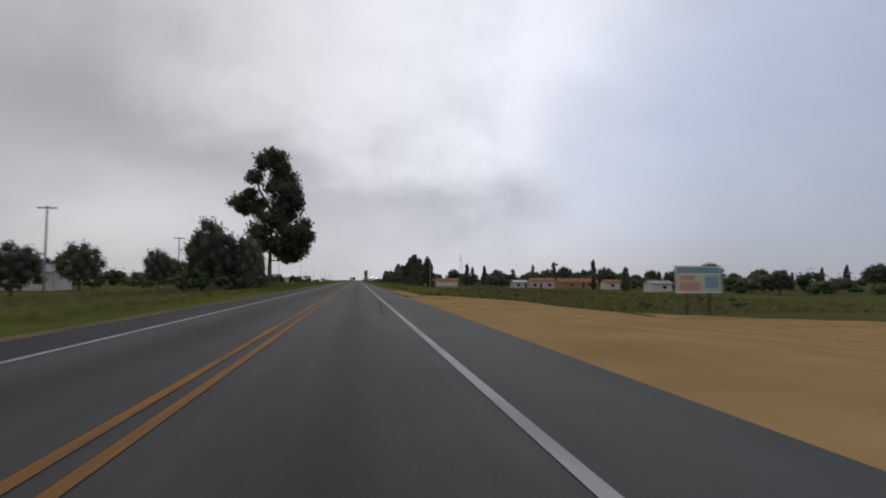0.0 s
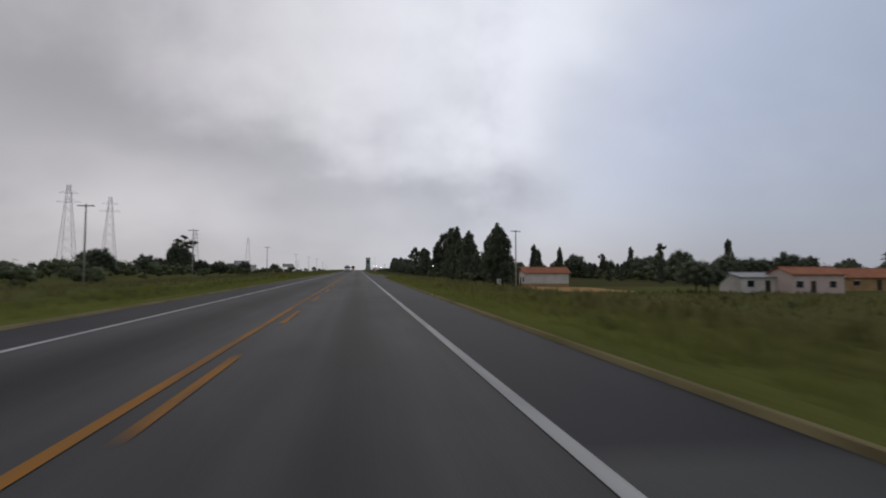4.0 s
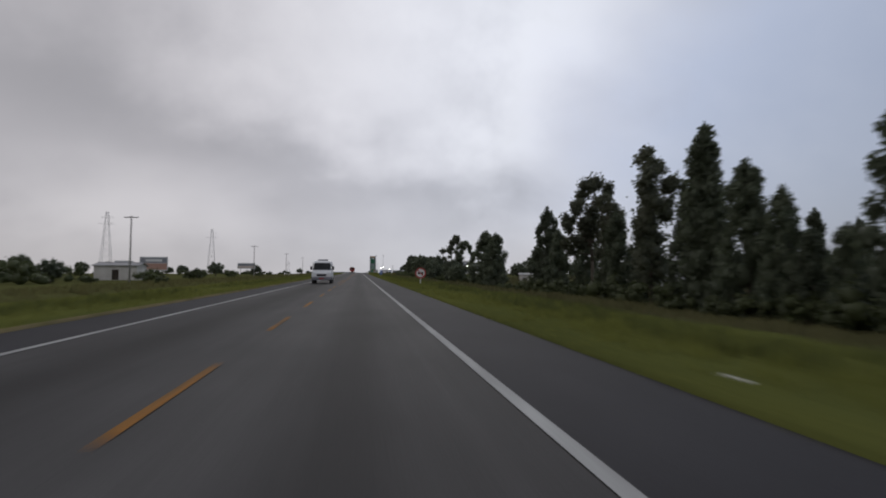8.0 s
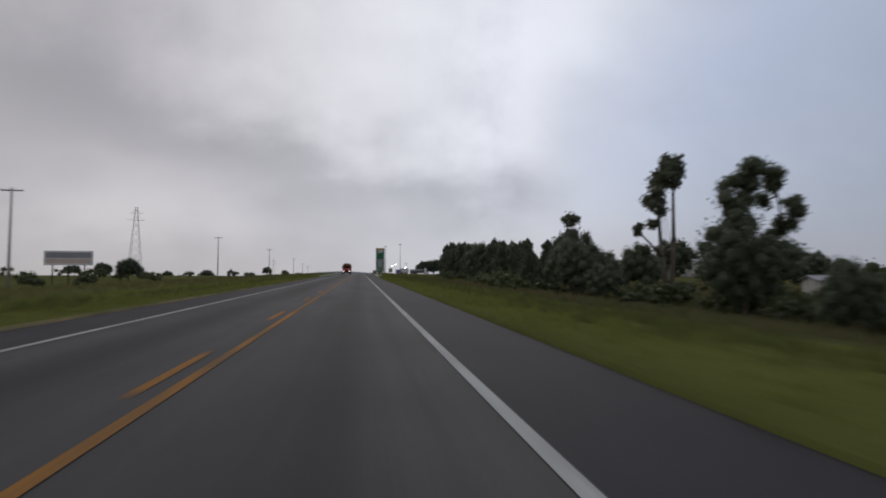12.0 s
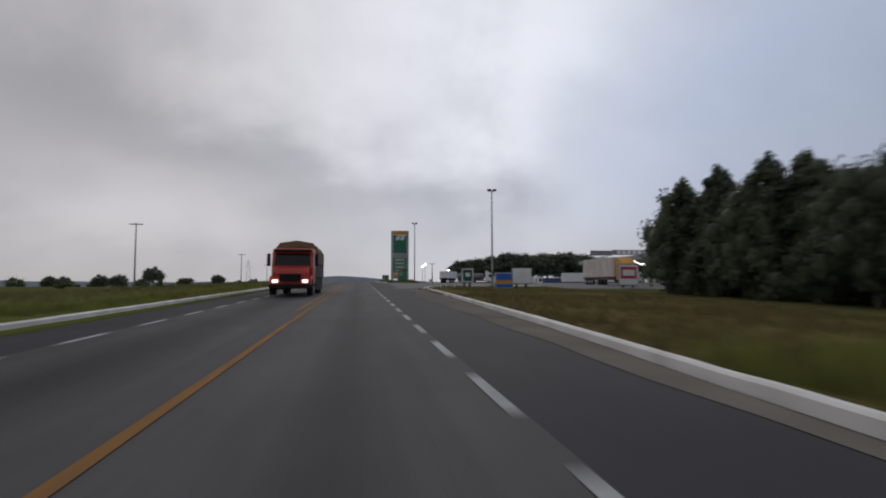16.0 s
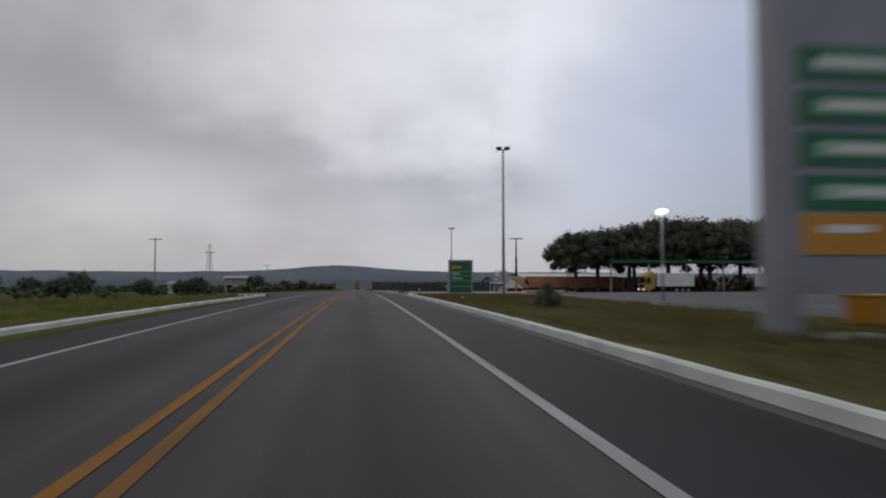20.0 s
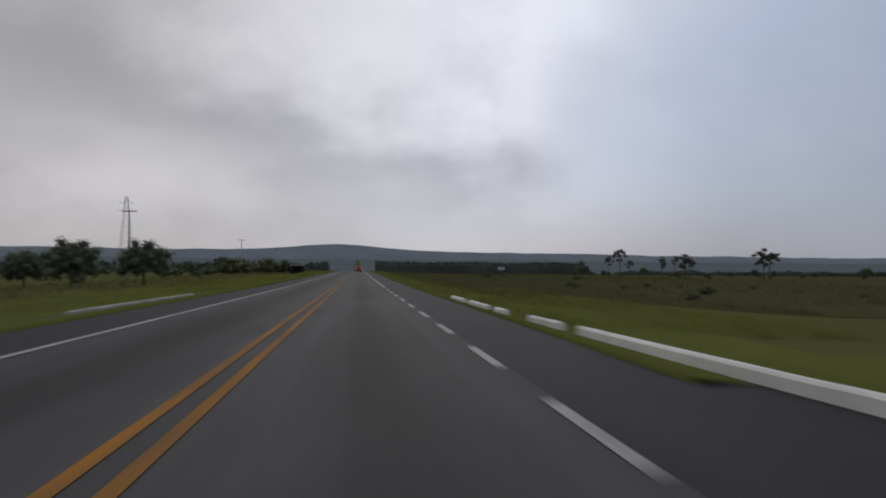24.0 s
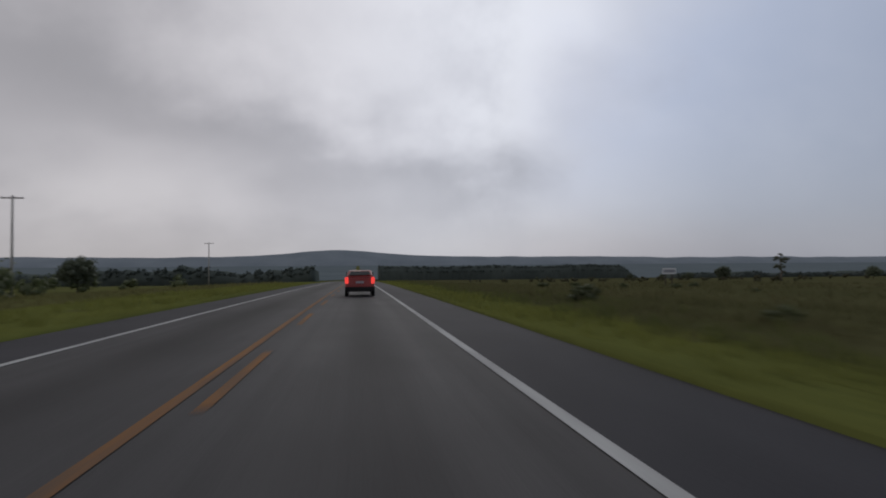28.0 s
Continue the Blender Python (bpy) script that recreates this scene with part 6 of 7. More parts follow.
# ---- buildings ----
def cottage(name, x, y, w, d, wall_h, roof_h, wall, roof, label, turn=0, ridge_axis="x", doors=(), windows=(), plinth=None, over=0.45):
    """Small gabled house: w along its x, d along its y, origin at its middle. doors and windows: (side, position, width, sill, head)."""
    c = thing(name, label, "house")
    c.matrix_basis = on_land(x, y, turn)
    t = 0.18
    if ridge_axis == "x":
        prof = [(-d / 2, -0.4), (d / 2, -0.4), (d / 2, wall_h), (0, wall_h + roof_h), (-d / 2, wall_h)]
        part("wall", extrude_profile(prof, -w / 2, w / 2, "x"), wall, c)
    else:
        prof = [(-w / 2, -0.4), (w / 2, -0.4), (w / 2, wall_h), (0, wall_h + roof_h), (-w / 2, wall_h)]
        part("wall", extrude_profile(prof, -d / 2, d / 2, "y"), wall, c)
    half, length = (d / 2, w) if ridge_axis == "x" else (w / 2, d)
    k = roof_h / half
    for s in (-1, 1):
        slab = [(0, wall_h + roof_h + 0.02), (s * (half + over), wall_h - k * over + 0.02), (s * (half + over), wall_h - k * over + 0.14), (0, wall_h + roof_h + 0.14)]
        part("roof", extrude_profile(slab, -length / 2 - over, length / 2 + over, "x" if ridge_axis == "x" else "y"), roof, c)
    bm = bmesh.new()
    if ridge_axis == "x":
        rod(bm, (-length / 2 - over, 0, wall_h + roof_h + .12), (length / 2 + over, 0, wall_h + roof_h + .12), 0.12, 0.12, 8)
    else:
        rod(bm, (0, -length / 2 - over, wall_h + roof_h + .12), (0, length / 2 + over, wall_h + roof_h + .12), 0.12, 0.12, 8)
    part("ridge_tiles", bm, roof, c)

    def panel(nm, side, pos, width, z0, z1, mat):
        if side == "front":
            return part(nm, boxed(pos - width / 2, pos + width / 2, -d / 2 - 0.03, -d / 2 + 0.05, z0, z1), mat, c)
        return part(nm, boxed(-w / 2 - 0.03, -w / 2 + 0.05, pos - width / 2, pos + width / 2, z0, z1), mat, c)
    for side, pos, width, z1 in doors:
        panel("door", side, pos, width, 0.0, z1, M_DARKWOOD)
    for side, pos, width, z0, z1 in windows:
        fr = panel("window", side, pos, width, z0, z1, M_DARKGLASS)
        q = 0.045
        if side == "front":
            part("frame", boxed(pos - width / 2 - .06, pos + width / 2 + .06, -d / 2 - q, -d / 2 - 0.031, z1, z1 + .08), M_SIGNWHITE, fr)
            part("sill", boxed(pos - width / 2 - .08, pos + width / 2 + .08, -d / 2 - .10, -d / 2 - 0.031, z0 - .08, z0), M_CONCRETE, fr)
        else:
            part("sill", boxed(-w / 2 - .10, -w / 2 - 0.031, pos - width / 2 - .08, pos + width / 2 + .08, z0 - .08, z0), M_CONCRETE, fr)
    if plinth:
        part("plinth_band", boxed(-w / 2 - .02, w / 2 + .02, -d / 2 - .02, d / 2 + .02, -0.2, 0.65), plinth, c, "ochre painted foot of the wall")
    return c


cottage("roadside_house", 44.75, 273.4, 10.5, 4.4, 3.2, 1.1, M_WHITEWALL, M_TILE, "small white house with a terracotta tile roof", 0, "x",
        doors=(("side", 0.9, 0.9, 2.1),), windows=(("side", -1.2, 0.9, 1.1, 2.1),), plinth=M_OCHREBAND)
gatebox = thing("meter_pillar", "white rendered meter pillar at a dirt drive", "pillar")
gatebox.matrix_basis = on_land(34.6, 275.5)
part("pillar", boxed(-0.4, 0.4, -0.3, 0.3, -0.2, 1.6, bevel=0.03), M_WHITEWALL, gatebox)
part("cap", boxed(-0.46, 0.46, -0.36, 0.36, 1.6, 1.7, bevel=0.02), M_CONCRETE, gatebox)
part("meter_door", boxed(-0.2, 0.2, -0.32, -0.3, 0.8, 1.3), M_SIGNGREY, gatebox)
cottage("pink_house", 80.2, 236, 10, 6, 3.3, 1.1, M_PINKWALL, M_TILE, "pale pink house with a low tile roof", 0, "x", doors=(("front", -1, 1.0, 2.1),), windows=(("front", 2.8, 1.3, 1.0, 2.1), ("front", -3.6, 1.3, 1.0, 2.1)))
cottage("white_house", 72.2, 240, 7.4, 6, 2.7, 0.7, M_WHITEWALL, M_TINROOF, "white house with a grey sheet roof", 0, "x", doors=(("front", 1.5, 1.0, 2.1),), windows=(("front", -1.8, 1.3, 1.0, 2.1),))
cottage("brick_house", 100, 246, 18, 7, 2.6, 1.6, M_OCHREBAND, M_TILE, "long low brick house with a tile roof", 0, "x", doors=(("front", 2, 1.0, 2.1),), windows=(("front", -3, 1.4, 1.0, 1.9), ("front", 5, 1.2, 1.0, 1.9)))
cottage("field_house", 102, 215, 6, 5, 2.8, 0.9, M_WHITEWALL, M_TILE, "small pale house among trees", 0, "x", windows=(("front", 0, 1.3, 1.0, 2.0),))
cottage("tin_shed", 96, 168, 7, 5, 2.6, 0.8, M_WHITEWALL, M_TINROOF, "pale shed with a sheet roof across a field", 0, "x", windows=(("front", 1, 1.2, 1.0, 1.9),))
cottage("farm_shed", -66, 128, 15, 8, 3.6, 1.5, M_WHITEWALL, M_TINROOF, "long white shed with a pale sheet roof", 0, "x", doors=(("front", -3, 1.6, 2.6),), windows=(("front", 2, 1.6, 1.2, 2.3), ("front", 5, 1.6, 1.2, 2.3)))
cottage("white_warehouse", 113, 629, 26, 9, 5.4, 0.7, M_WHITEWALL, M_TINROOF, "long white hall with a low sheet roof behind trees", 0, "x", doors=(("front", -6, 3.0, 3.2),), windows=(("front", 1, 1.6, 1.2, 2.4), ("front", 7, 1.6, 1.2, 2.4)))
cottage("white_shed", 67.5, 510, 5.6, 4, 2.3, 0.5, M_WHITEWALL, M_TINROOF, "small white shed beside a broad tree", -12, "x", doors=(("front", 1.2, 0.9, 1.9),), windows=(("front", -1.2, 1.0, 0.8, 1.1),))
cottage("white_cabin", 47, 372, 9, 6, 2.8, 0.8, M_WHITEWALL, M_TINROOF, "white cabin glimpsed between tree trunks", 0, "x", windows=(("front", 0, 1.3, 1.0, 2.0),))
cottage("left_shed", -60, 936, 12, 7, 3.6, 0.8, M_WHITEWALL, M_TINROOF, "grey shed with a sheet roof", 0, "x", windows=(("front", 0, 2, 1.2, 2.3),))
cottage("open_shed", -27.6, 862, 4.8, 5, 4.0, 0.4, M_CONCRETE, M_TINROOF, "pale shed with a dark overhanging sheet roof", 0, "x", windows=(("front", -1.4, 1.2, 1.0, 2.4),), doors=(("front", 1.4, 1.2, 2.3),))
cottage("left_store", -52, 432, 9, 6, 3.2, 0.6, M_WHITEWALL, M_TINROOF, "pale roadside store with a sheet roof", 0, "x", doors=(("front", 0, 1.4, 2.3),))
cottage("snack_bar", 35.3, 835.8, 5.1, 4.5, 2.3, 1.7, M_REDWALL, M_TILE, "red and white snack bar with a tile roof", -30, "y", doors=(("front", 1.5, 0.9, 2.0), ("front", -0.2, 0.9, 2.0)))
part("gable_board", extrude_profile([(-2.75, 2.05), (2.75, 2.05), (0, 4.0)], -2.76, -2.66, "y"), M_SIGNWHITE, bpy.data.objects["snack_bar"], "white gable board")
part("sign_board", boxed(-2.5, -1.0, -2.42, -2.28, 1.2, 2.0), M_SIGNWHITE, bpy.data.objects["snack_bar"], "white sign board")
# dark front wall stands in for the shade of an open veranda
cottage("restaurant", 50.0, 839.6, 21, 4.8, 2.5, 1.9, M_DARKBRICK, M_TILE, "long low restaurant with a terracotta tile roof", 0, "x", doors=(("front", -6, 2.2, 2.2),), windows=(("front", 0, 3.0, 0.9, 2.0), ("front", 6, 3.0, 0.9, 2.0)))
cottage("workshop_hall", 66.5, 865, 46, 14, 5.0, 0.9, M_DARKBRICK, M_TINROOF, "long workshop hall with a grey sheet roof", 3, "x", doors=(("front", -12, 4, 3.8), ("front", 2, 4, 3.8)))
shop = thing("tyre_shop", "long flat-roofed roadside shop with painted banners and boards along its roof", "shop")
shop.matrix_basis = pose(35.2, 848.8, land_z(38, 848.8) + 0.1, 0, 0, 0)
part("wall", boxed(0, 8.5, -6.1, 6.1, -1.6, 3.3, bevel=0.03), M_CREAMWALL, shop, "pale yellow lower wall")
part("upper_wall", boxed(0.02, 8.5, -6.1, 6.1, 3.3, 4.85, bevel=0.02), M_WHITEWALL, shop)
part("awning", boxed(-1.0, 0.0, -6.2, 6.2, 3.18, 3.36, bevel=0.03), M_SIGNWHITE, shop, "white concrete awning")
# black strip below the awning, its shade given as colour
part("awning_shade_board", boxed(-0.96, -0.90, -6.1, 6.1, 2.92, 3.18), M_BLACK, shop, "black strip standing in for shade under the awning")
for y in (-5.9, -1.9, 2.0, 5.9):
    part("column", boxed(-0.92, -0.70, y - 0.11, y + 0.11, -1.6, 3.18, bevel=0.02), M_WHITEWALL, shop)
# black panels on the solid wall paint the shade inside open doorways
for y0, y1 in ((-3.6, -1.4), (1.6, 2.9)):
    part("doorway", boxed(-0.03, 0.05, y0, y1, -0.2, 2.6), M_BLACK, shop, "doorway as a black panel, its inner shade painted")
part("window", boxed(-0.03, 0.05, 4.0, 5.4, 1.0, 2.2), M_DARKGLASS, shop)
banner = part("blue_banner", boxed(-0.06, 0.02, 0.4, 5.9, 3.45, 4.75, bevel=0.01), M_BLUESIGN, shop, "blue painted banner")
part("lettering", boxed(-0.075, -0.06, 1.2, 5.0, 3.95, 4.35), M_SIGNWHITE, banner)
banner = part("pink_banner", boxed(-0.06, 0.02, -6.0, 0.1, 3.45, 4.80, bevel=0.01), M_PINKWALL, shop, "faded pink banner")
part("lettering", boxed(-0.075, -0.06, -5.2, -0.8, 3.9, 4.3), M_REDSIGN, banner)
for y0, y1, z1, m in ((3.0, 5.9, 5.95, M_CREAMWALL), (1.6, 2.9, 6.0, M_SIGNWHITE), (-0.4, 1.5, 5.75, M_PALEGREEN), (-3.0, -0.5, 6.1, M_SIGNGREY), (-6.0, -3.1, 6.2, M_PALEGREEN)):
    part("roof_board", boxed(0.05, 0.15, y0, y1, 4.85, z1, bevel=0.01), m, shop)
part("roof_board_rail", boxed(0.02, 0.2, -6.1, 6.1, 6.2, 6.28), M_DARKWOOD, shop)
part("sign_disc", rod(bmesh.new(), (-0.06, -4.9, 1.5), (-0.12, -4.9, 1.5), 0.7, 0.7, 20), M_BLACK, shop, "round black tyre hung on the wall")
kiosk = thing("gate_kiosk", "small grey kiosk hung with boards by a light mast", "kiosk")
kiosk.matrix_basis = on_land(19.5, 822.4, 5, 1.05) @ Matrix.Diagonal((1, 1, 1.38, 1))
part("cabin", boxed(-0.9, 0.9, -0.8, 0.8, -0.2, 2.3, bevel=0.03), M_CONCRETE, kiosk)
part("roof", boxed(-1.2, 1.2, -1.1, 1.1, 2.3, 2.42, bevel=0.02), M_TINROOF, kiosk)
part("window", boxed(-0.5, 0.5, -0.83, -0.8, 1.0, 1.8), M_DARKGLASS, kiosk)
part("advert_board", boxed(-0.85, -0.1, -0.9, -0.84, 0.1, 0.9), M_SIGNWHITE, kiosk)
part("blue_board", boxed(0.1, 0.8, -0.9, -0.84, 0.15, 0.75), M_FADEDBLUE, kiosk, "faded blue board")
for s in (-1, 1):
    part("corner_post", boxed(s * 1.1 - .06, s * 1.1 + .06, -1.06, -0.94, -0.2, 2.3), M_SIGNWHITE, kiosk, "white painted post")
yard_wall = thing("low_wall", "low whitewashed wall with a gap before the restaurant", "wall")
yard_wall.matrix_basis = pose(34.0, 826.3, land_z(42, 827) + 0.1, 0, 0, 5)
part("long_run", boxed(0, 9.4, -0.12, 0.12, -0.9, 0.95, bevel=0.02), M_WHITEWALL, yard_wall)
part("gap_post", rod(bmesh.new(), (9.75, 0, -0.7), (9.75, 0, 0.75), 0.28, 0.28, 12), M_BLACK, yard_wall, "dark drum standing in the gap")
part("short_run", extrude_profile([(10.1, -0.9), (16.5, -0.9), (16.5, 0.15), (15.0, 0.2), (10.1, 0.75)], -0.12, 0.12, "y"), M_WHITEWALL, yard_wall)
part("coping", boxed(-0.03, 9.43, -0.16, 0.16, 0.95, 1.02, bevel=0.01), M_CONCRETE, yard_wall)
stop = thing("bus_shelter", "wooden bus shelter in the grass, coloured near black for its inner shade", "bus shelter")
stop.matrix_basis = on_land(-10.8, 975.0, 0, 0.78) @ Matrix.Diagonal((0.95, 0.7, 1, 1))
part("back_wall", boxed(-1.7, 1.7, 0.75, 0.85, -0.2, 2.3), M_SHADEWOOD, stop)
for s in (-1, 1):
    part("side_wall", boxed(s * 1.7 - .05, s * 1.7 + .05, -0.8, 0.75, -0.2, 2.3), M_SHADEWOOD, stop)
for s in (-1, 1):
    part("front_panel", boxed(s * 1.3 - .35, s * 1.3 + .35, -0.86, -0.78, -0.2, 2.3), M_SHADEWOOD, stop)
part("roof", boxed(-2.0, 2.0, -1.1, 1.1, 2.3, 2.42), M_TINROOF, stop)
part("bench", boxed(-1.5, 1.5, 0.3, 0.72, 0.40, 0.47), M_SHADEWOOD, stop)

# ---- filling station canopy ----
canopy = thing("station_canopy", "large flat filling-station canopy with lit lamps underneath", "canopy")
canopy.matrix_basis = pose(64, 699, land_z(64, 715) - 0.1, 0, 0, 0)
part("deck", boxed(0, 26, -12, 39, 5.4, 5.55), M_SIGNWHITE, canopy)
for nm, dims in (("fascia", (-0.12, 0.02, -12, 39, 5.3, 6.35)), ("fascia", (0.02, 26, -12.12, -12, 5.3, 6.35)), ("fascia", (0.02, 26, 39, 39.12, 5.3, 6.35)), ("fascia", (26, 26.12, -12, 39, 5.3, 6.35))):
    part(nm, boxed(*dims, bevel=0.02), M_SIGNGREY, canopy)
part("roof_sheet", boxed(0.02, 26, -12, 39, 6.0, 6.1), M_TINROOF, canopy)
for px in (4, 13, 22):
    for py in (-8, 7, 21, 35):
        part("column", boxed(px - .25, px + .25, py - .25, py + .25, -0.3, 5.4, bevel=0.03), M_SIGNGREY, canopy)
for px in (3, 9, 15, 21):
    for py in (-5, 4, 13, 22, 31):
        part("ceiling_lamp", boxed(px - .45, px + .45, py - .45, py + .45, 5.30, 5.40, bevel=0.02), M_LAMP, canopy, "lit white canopy lamp")
for py in (-3, 11, 26):
    pump = thing("fuel_pump", "white and green fuel pump under the canopy", "fuel pump", "fuel pumps")
    pump.matrix_basis = pose(72, 700 + py, land_z(72, 700 + py) + 0.03, 0, 0, 0)
    part("body", boxed(-0.3, 0.3, -0.5, 0.5, 0, 1.7, bevel=0.04), M_SIGNWHITE, pump)
    part("band", boxed(-0.31, 0.31, -0.51, 0.51, 1.3, 1.5), M_GREENSIGN, pump)
roof_sign = thing("roof_sign", "dark lettered sign board on the canopy roof", "sign")
roof_sign.matrix_basis = pose(64.5, 731, land_z(64, 715) + 6.05, 0, 0, 0)
part("board", boxed(0, 6.2, -0.1, 0.1, 1.5, 2.9, bevel=0.02), M_TRUCKSIDE, roof_sign)
part("board", boxed(6.3, 22, -0.1, 0.1, 1.75, 3.15, bevel=0.02), M_TRUCKSIDE, roof_sign)
for k in range(9):
    part("letter_bar", boxed(7.6 + k * 1.5, 8.7 + k * 1.5, -0.13, -0.10, 2.05, 2.9), M_SIGNWHITE, roof_sign)
for px in (1, 5, 9, 13, 17, 21):
    part("strut", boxed(px - .06, px + .06, -0.06, 0.06, -0.1, 1.6), M_GALV, roof_sign)
low = thing("rear_canopy", "long low dark green canopy at the back of the forecourt", "canopy")
low.matrix_basis = pose(51, 826, land_z(51, 824), 0, 0, 0)
part("roof", boxed(0, 66, -4, 4, 6.2, 6.8, bevel=0.03), M_DARKGREEN, low)
for k in range(9):
    part("post", boxed(k * 8.1 - .12 + .2, k * 8.1 + .12 + .2, -3.6, -3.36, -0.9, 6.2), M_CONCRETE, low, "grey steel post")
    part("beam", boxed(k * 8.1 + .12, k * 8.1 + .28, -3.36, 3.9, 5.9, 6.2), M_DARKGREEN, low)


# ---- vehicles ----
def wheel(parent, x, y, r, w, rim=M_GALV):
    bm = rod(bmesh.new(), (x - w / 2, y, r), (x + w / 2, y, r), r, r, 20)
    t = part("wheel", bm, M_RUBBER, parent)
    bm = rod(bmesh.new(), (x - w / 2 - .012, y, r), (x + w / 2 + .012, y, r), r * 0.58, r * 0.58, 16)
    part("rim", bm, rim, t)
    return t


def small_car(x, y, heading, label):
    """Hatchback: nose towards +y of its own axes."""
    c = thing("car", label, "car")
    c.matrix_basis = pose(x, y, road_z(y) + 0.004, math.degrees(math.atan(road_slope(y))), 0, heading)
    prof = [(-1.85, 0.28), (1.85, 0.28), (1.92, 0.55), (1.80, 0.78), (0.95, 0.92), (0.20, 1.42), (-1.05, 1.47), (-1.62, 1.20), (-1.84, 0.92), (-1.92, 0.55)]
    bm = extrude_profile(prof, -0.80, 0.80, "x", 0.07)
    for v in bm.verts:
        if v.co.z > 0.9:
            v.co.x *= 1 - 0.20 * (v.co.z - 0.9) / 0.55
    part("body", bm, M_CARRED, c)
    bm = bmesh.new()
    bm.faces.new([bm.verts.new(p) for p in ((-0.60, -1.70, 1.20), (0.60, -1.70, 1.20), (0.52, -1.28, 1.415), (-0.52, -1.28, 1.415))])
    bmesh.ops.solidify(bm, geom=bm.faces, thickness=0.03)
    part("rear_window", bm, M_DARKGLASS, c)
    bm = bmesh.new()
    bm.faces.new([bm.verts.new(p) for p in ((0.62, 0.98, 0.955), (-0.62, 0.98, 0.955), (-0.52, 0.30, 1.40), (0.52, 0.30, 1.40))])
    bmesh.ops.solidify(bm, geom=bm.faces, thickness=0.03)
    part("windscreen", bm, M_DARKGLASS, c)
    for s in (-1, 1):
        part("side_window", extrude_profile([(-1.25, 1.02), (0.72, 1.02), (0.18, 1.34), (-1.0, 1.36)], s * 0.70, s * 0.765, "x"), M_DARKGLASS, c)
        part("tail_lamp", boxed(s * 0.72 - .09, s * 0.72 + .09, -1.93, -1.80, 0.72, 1.08, bevel=0.02), M_TAIL, c, "lit red tail lamp")
        part("headlamp", boxed(s * 0.62 - .15, s * 0.62 + .15, 1.78, 1.90, 0.60, 0.76, bevel=0.02), M_SIGNWHITE, c)
        for wy in (-1.2, 1.2):
            wheel(c, s * 0.74, wy, 0.29, 0.18)
    part("bumper", boxed(-0.80, 0.80, -2.0, -1.85, 0.28, 0.55, bevel=0.04), M_BLACK, c)
    part("number_plate", boxed(-0.22, 0.22, -1.945, -1.90, 0.74, 0.86), M_SIGNGREY, c)
    part("hatch_line", boxed(-0.62, 0.62, -1.90, -1.85, 1.06, 1.08), M_BLACK, c)
    return c


def van(x, y, heading):
    """High-roofed white van: nose towards +y of its own axes."""
    c = thing("van", "white high-roofed passenger van on the road", "van")
    c.matrix_basis = pose(x, y, road_z(y) + 0.004, 0, 0, heading)
    prof = [(-2.6, 0.35), (2.55, 0.35), (2.62, 0.75), (2.45, 1.10), (1.75, 1.32), (1.10, 2.12), (0.75, 2.28), (-2.50, 2.32), (-2.62, 2.10)]
    bm = extrude_profile(prof, -0.96, 0.96, "x", 0.09)
    for v in bm.verts:
        if v.co.z > 1.2:
            v.co.x *= 1 - 0.13 * (v.co.z - 1.2)
    part("body", bm, M_WHITEPAINT, c)
    bm = bmesh.new()
    bm.faces.new([bm.verts.new(p) for p in ((0.88, 1.80, 1.36), (-0.88, 1.80, 1.36), (-0.76, 1.20, 2.06), (0.76, 1.20, 2.06))])
    bmesh.ops.solidify(bm, geom=bm.faces, thickness=-0.05)
    part("windscreen", bm, M_DARKGLASS, c)
    for s in (-1, 1):
        part("side_window", extrude_profile([(-2.2, 1.35), (1.35, 1.35), (0.95, 1.92), (-2.2, 1.95)], s * 0.84, s * 0.93, "x"), M_DARKGLASS, c)
        part("headlamp", boxed(s * 0.70 - .18, s * 0.70 + .18, 2.40, 2.60, 0.85, 1.06, bevel=0.03), M_SIGNWHITE, c)
        part("mirror", boxed(s * 1.08 - .10, s * 1.08 + .10, 1.35, 1.48, 1.35, 1.72, bevel=0.03), M_BLACK, c)
        for wy in (-1.65, 1.65):
            wheel(c, s * 0.86, wy, 0.35, 0.22)
    part("grille", boxed(-0.45, 0.45, 2.52, 2.66, 0.72, 0.92, bevel=0.01), M_BLACK, c)
    part("bumper", boxed(-0.97, 0.97, 2.45, 2.75, 0.32, 0.62, bevel=0.05), M_TRUCKSIDE, c)
    part("number_plate", boxed(-0.22, 0.22, 2.74, 2.78, 0.42, 0.54), M_REDSIGN, c)
    part("roof_rack", boxed(-0.5, 0.5, -0.6, 0.5, 2.34, 2.44, bevel=0.02), M_SIGNGREY, c)
    return c


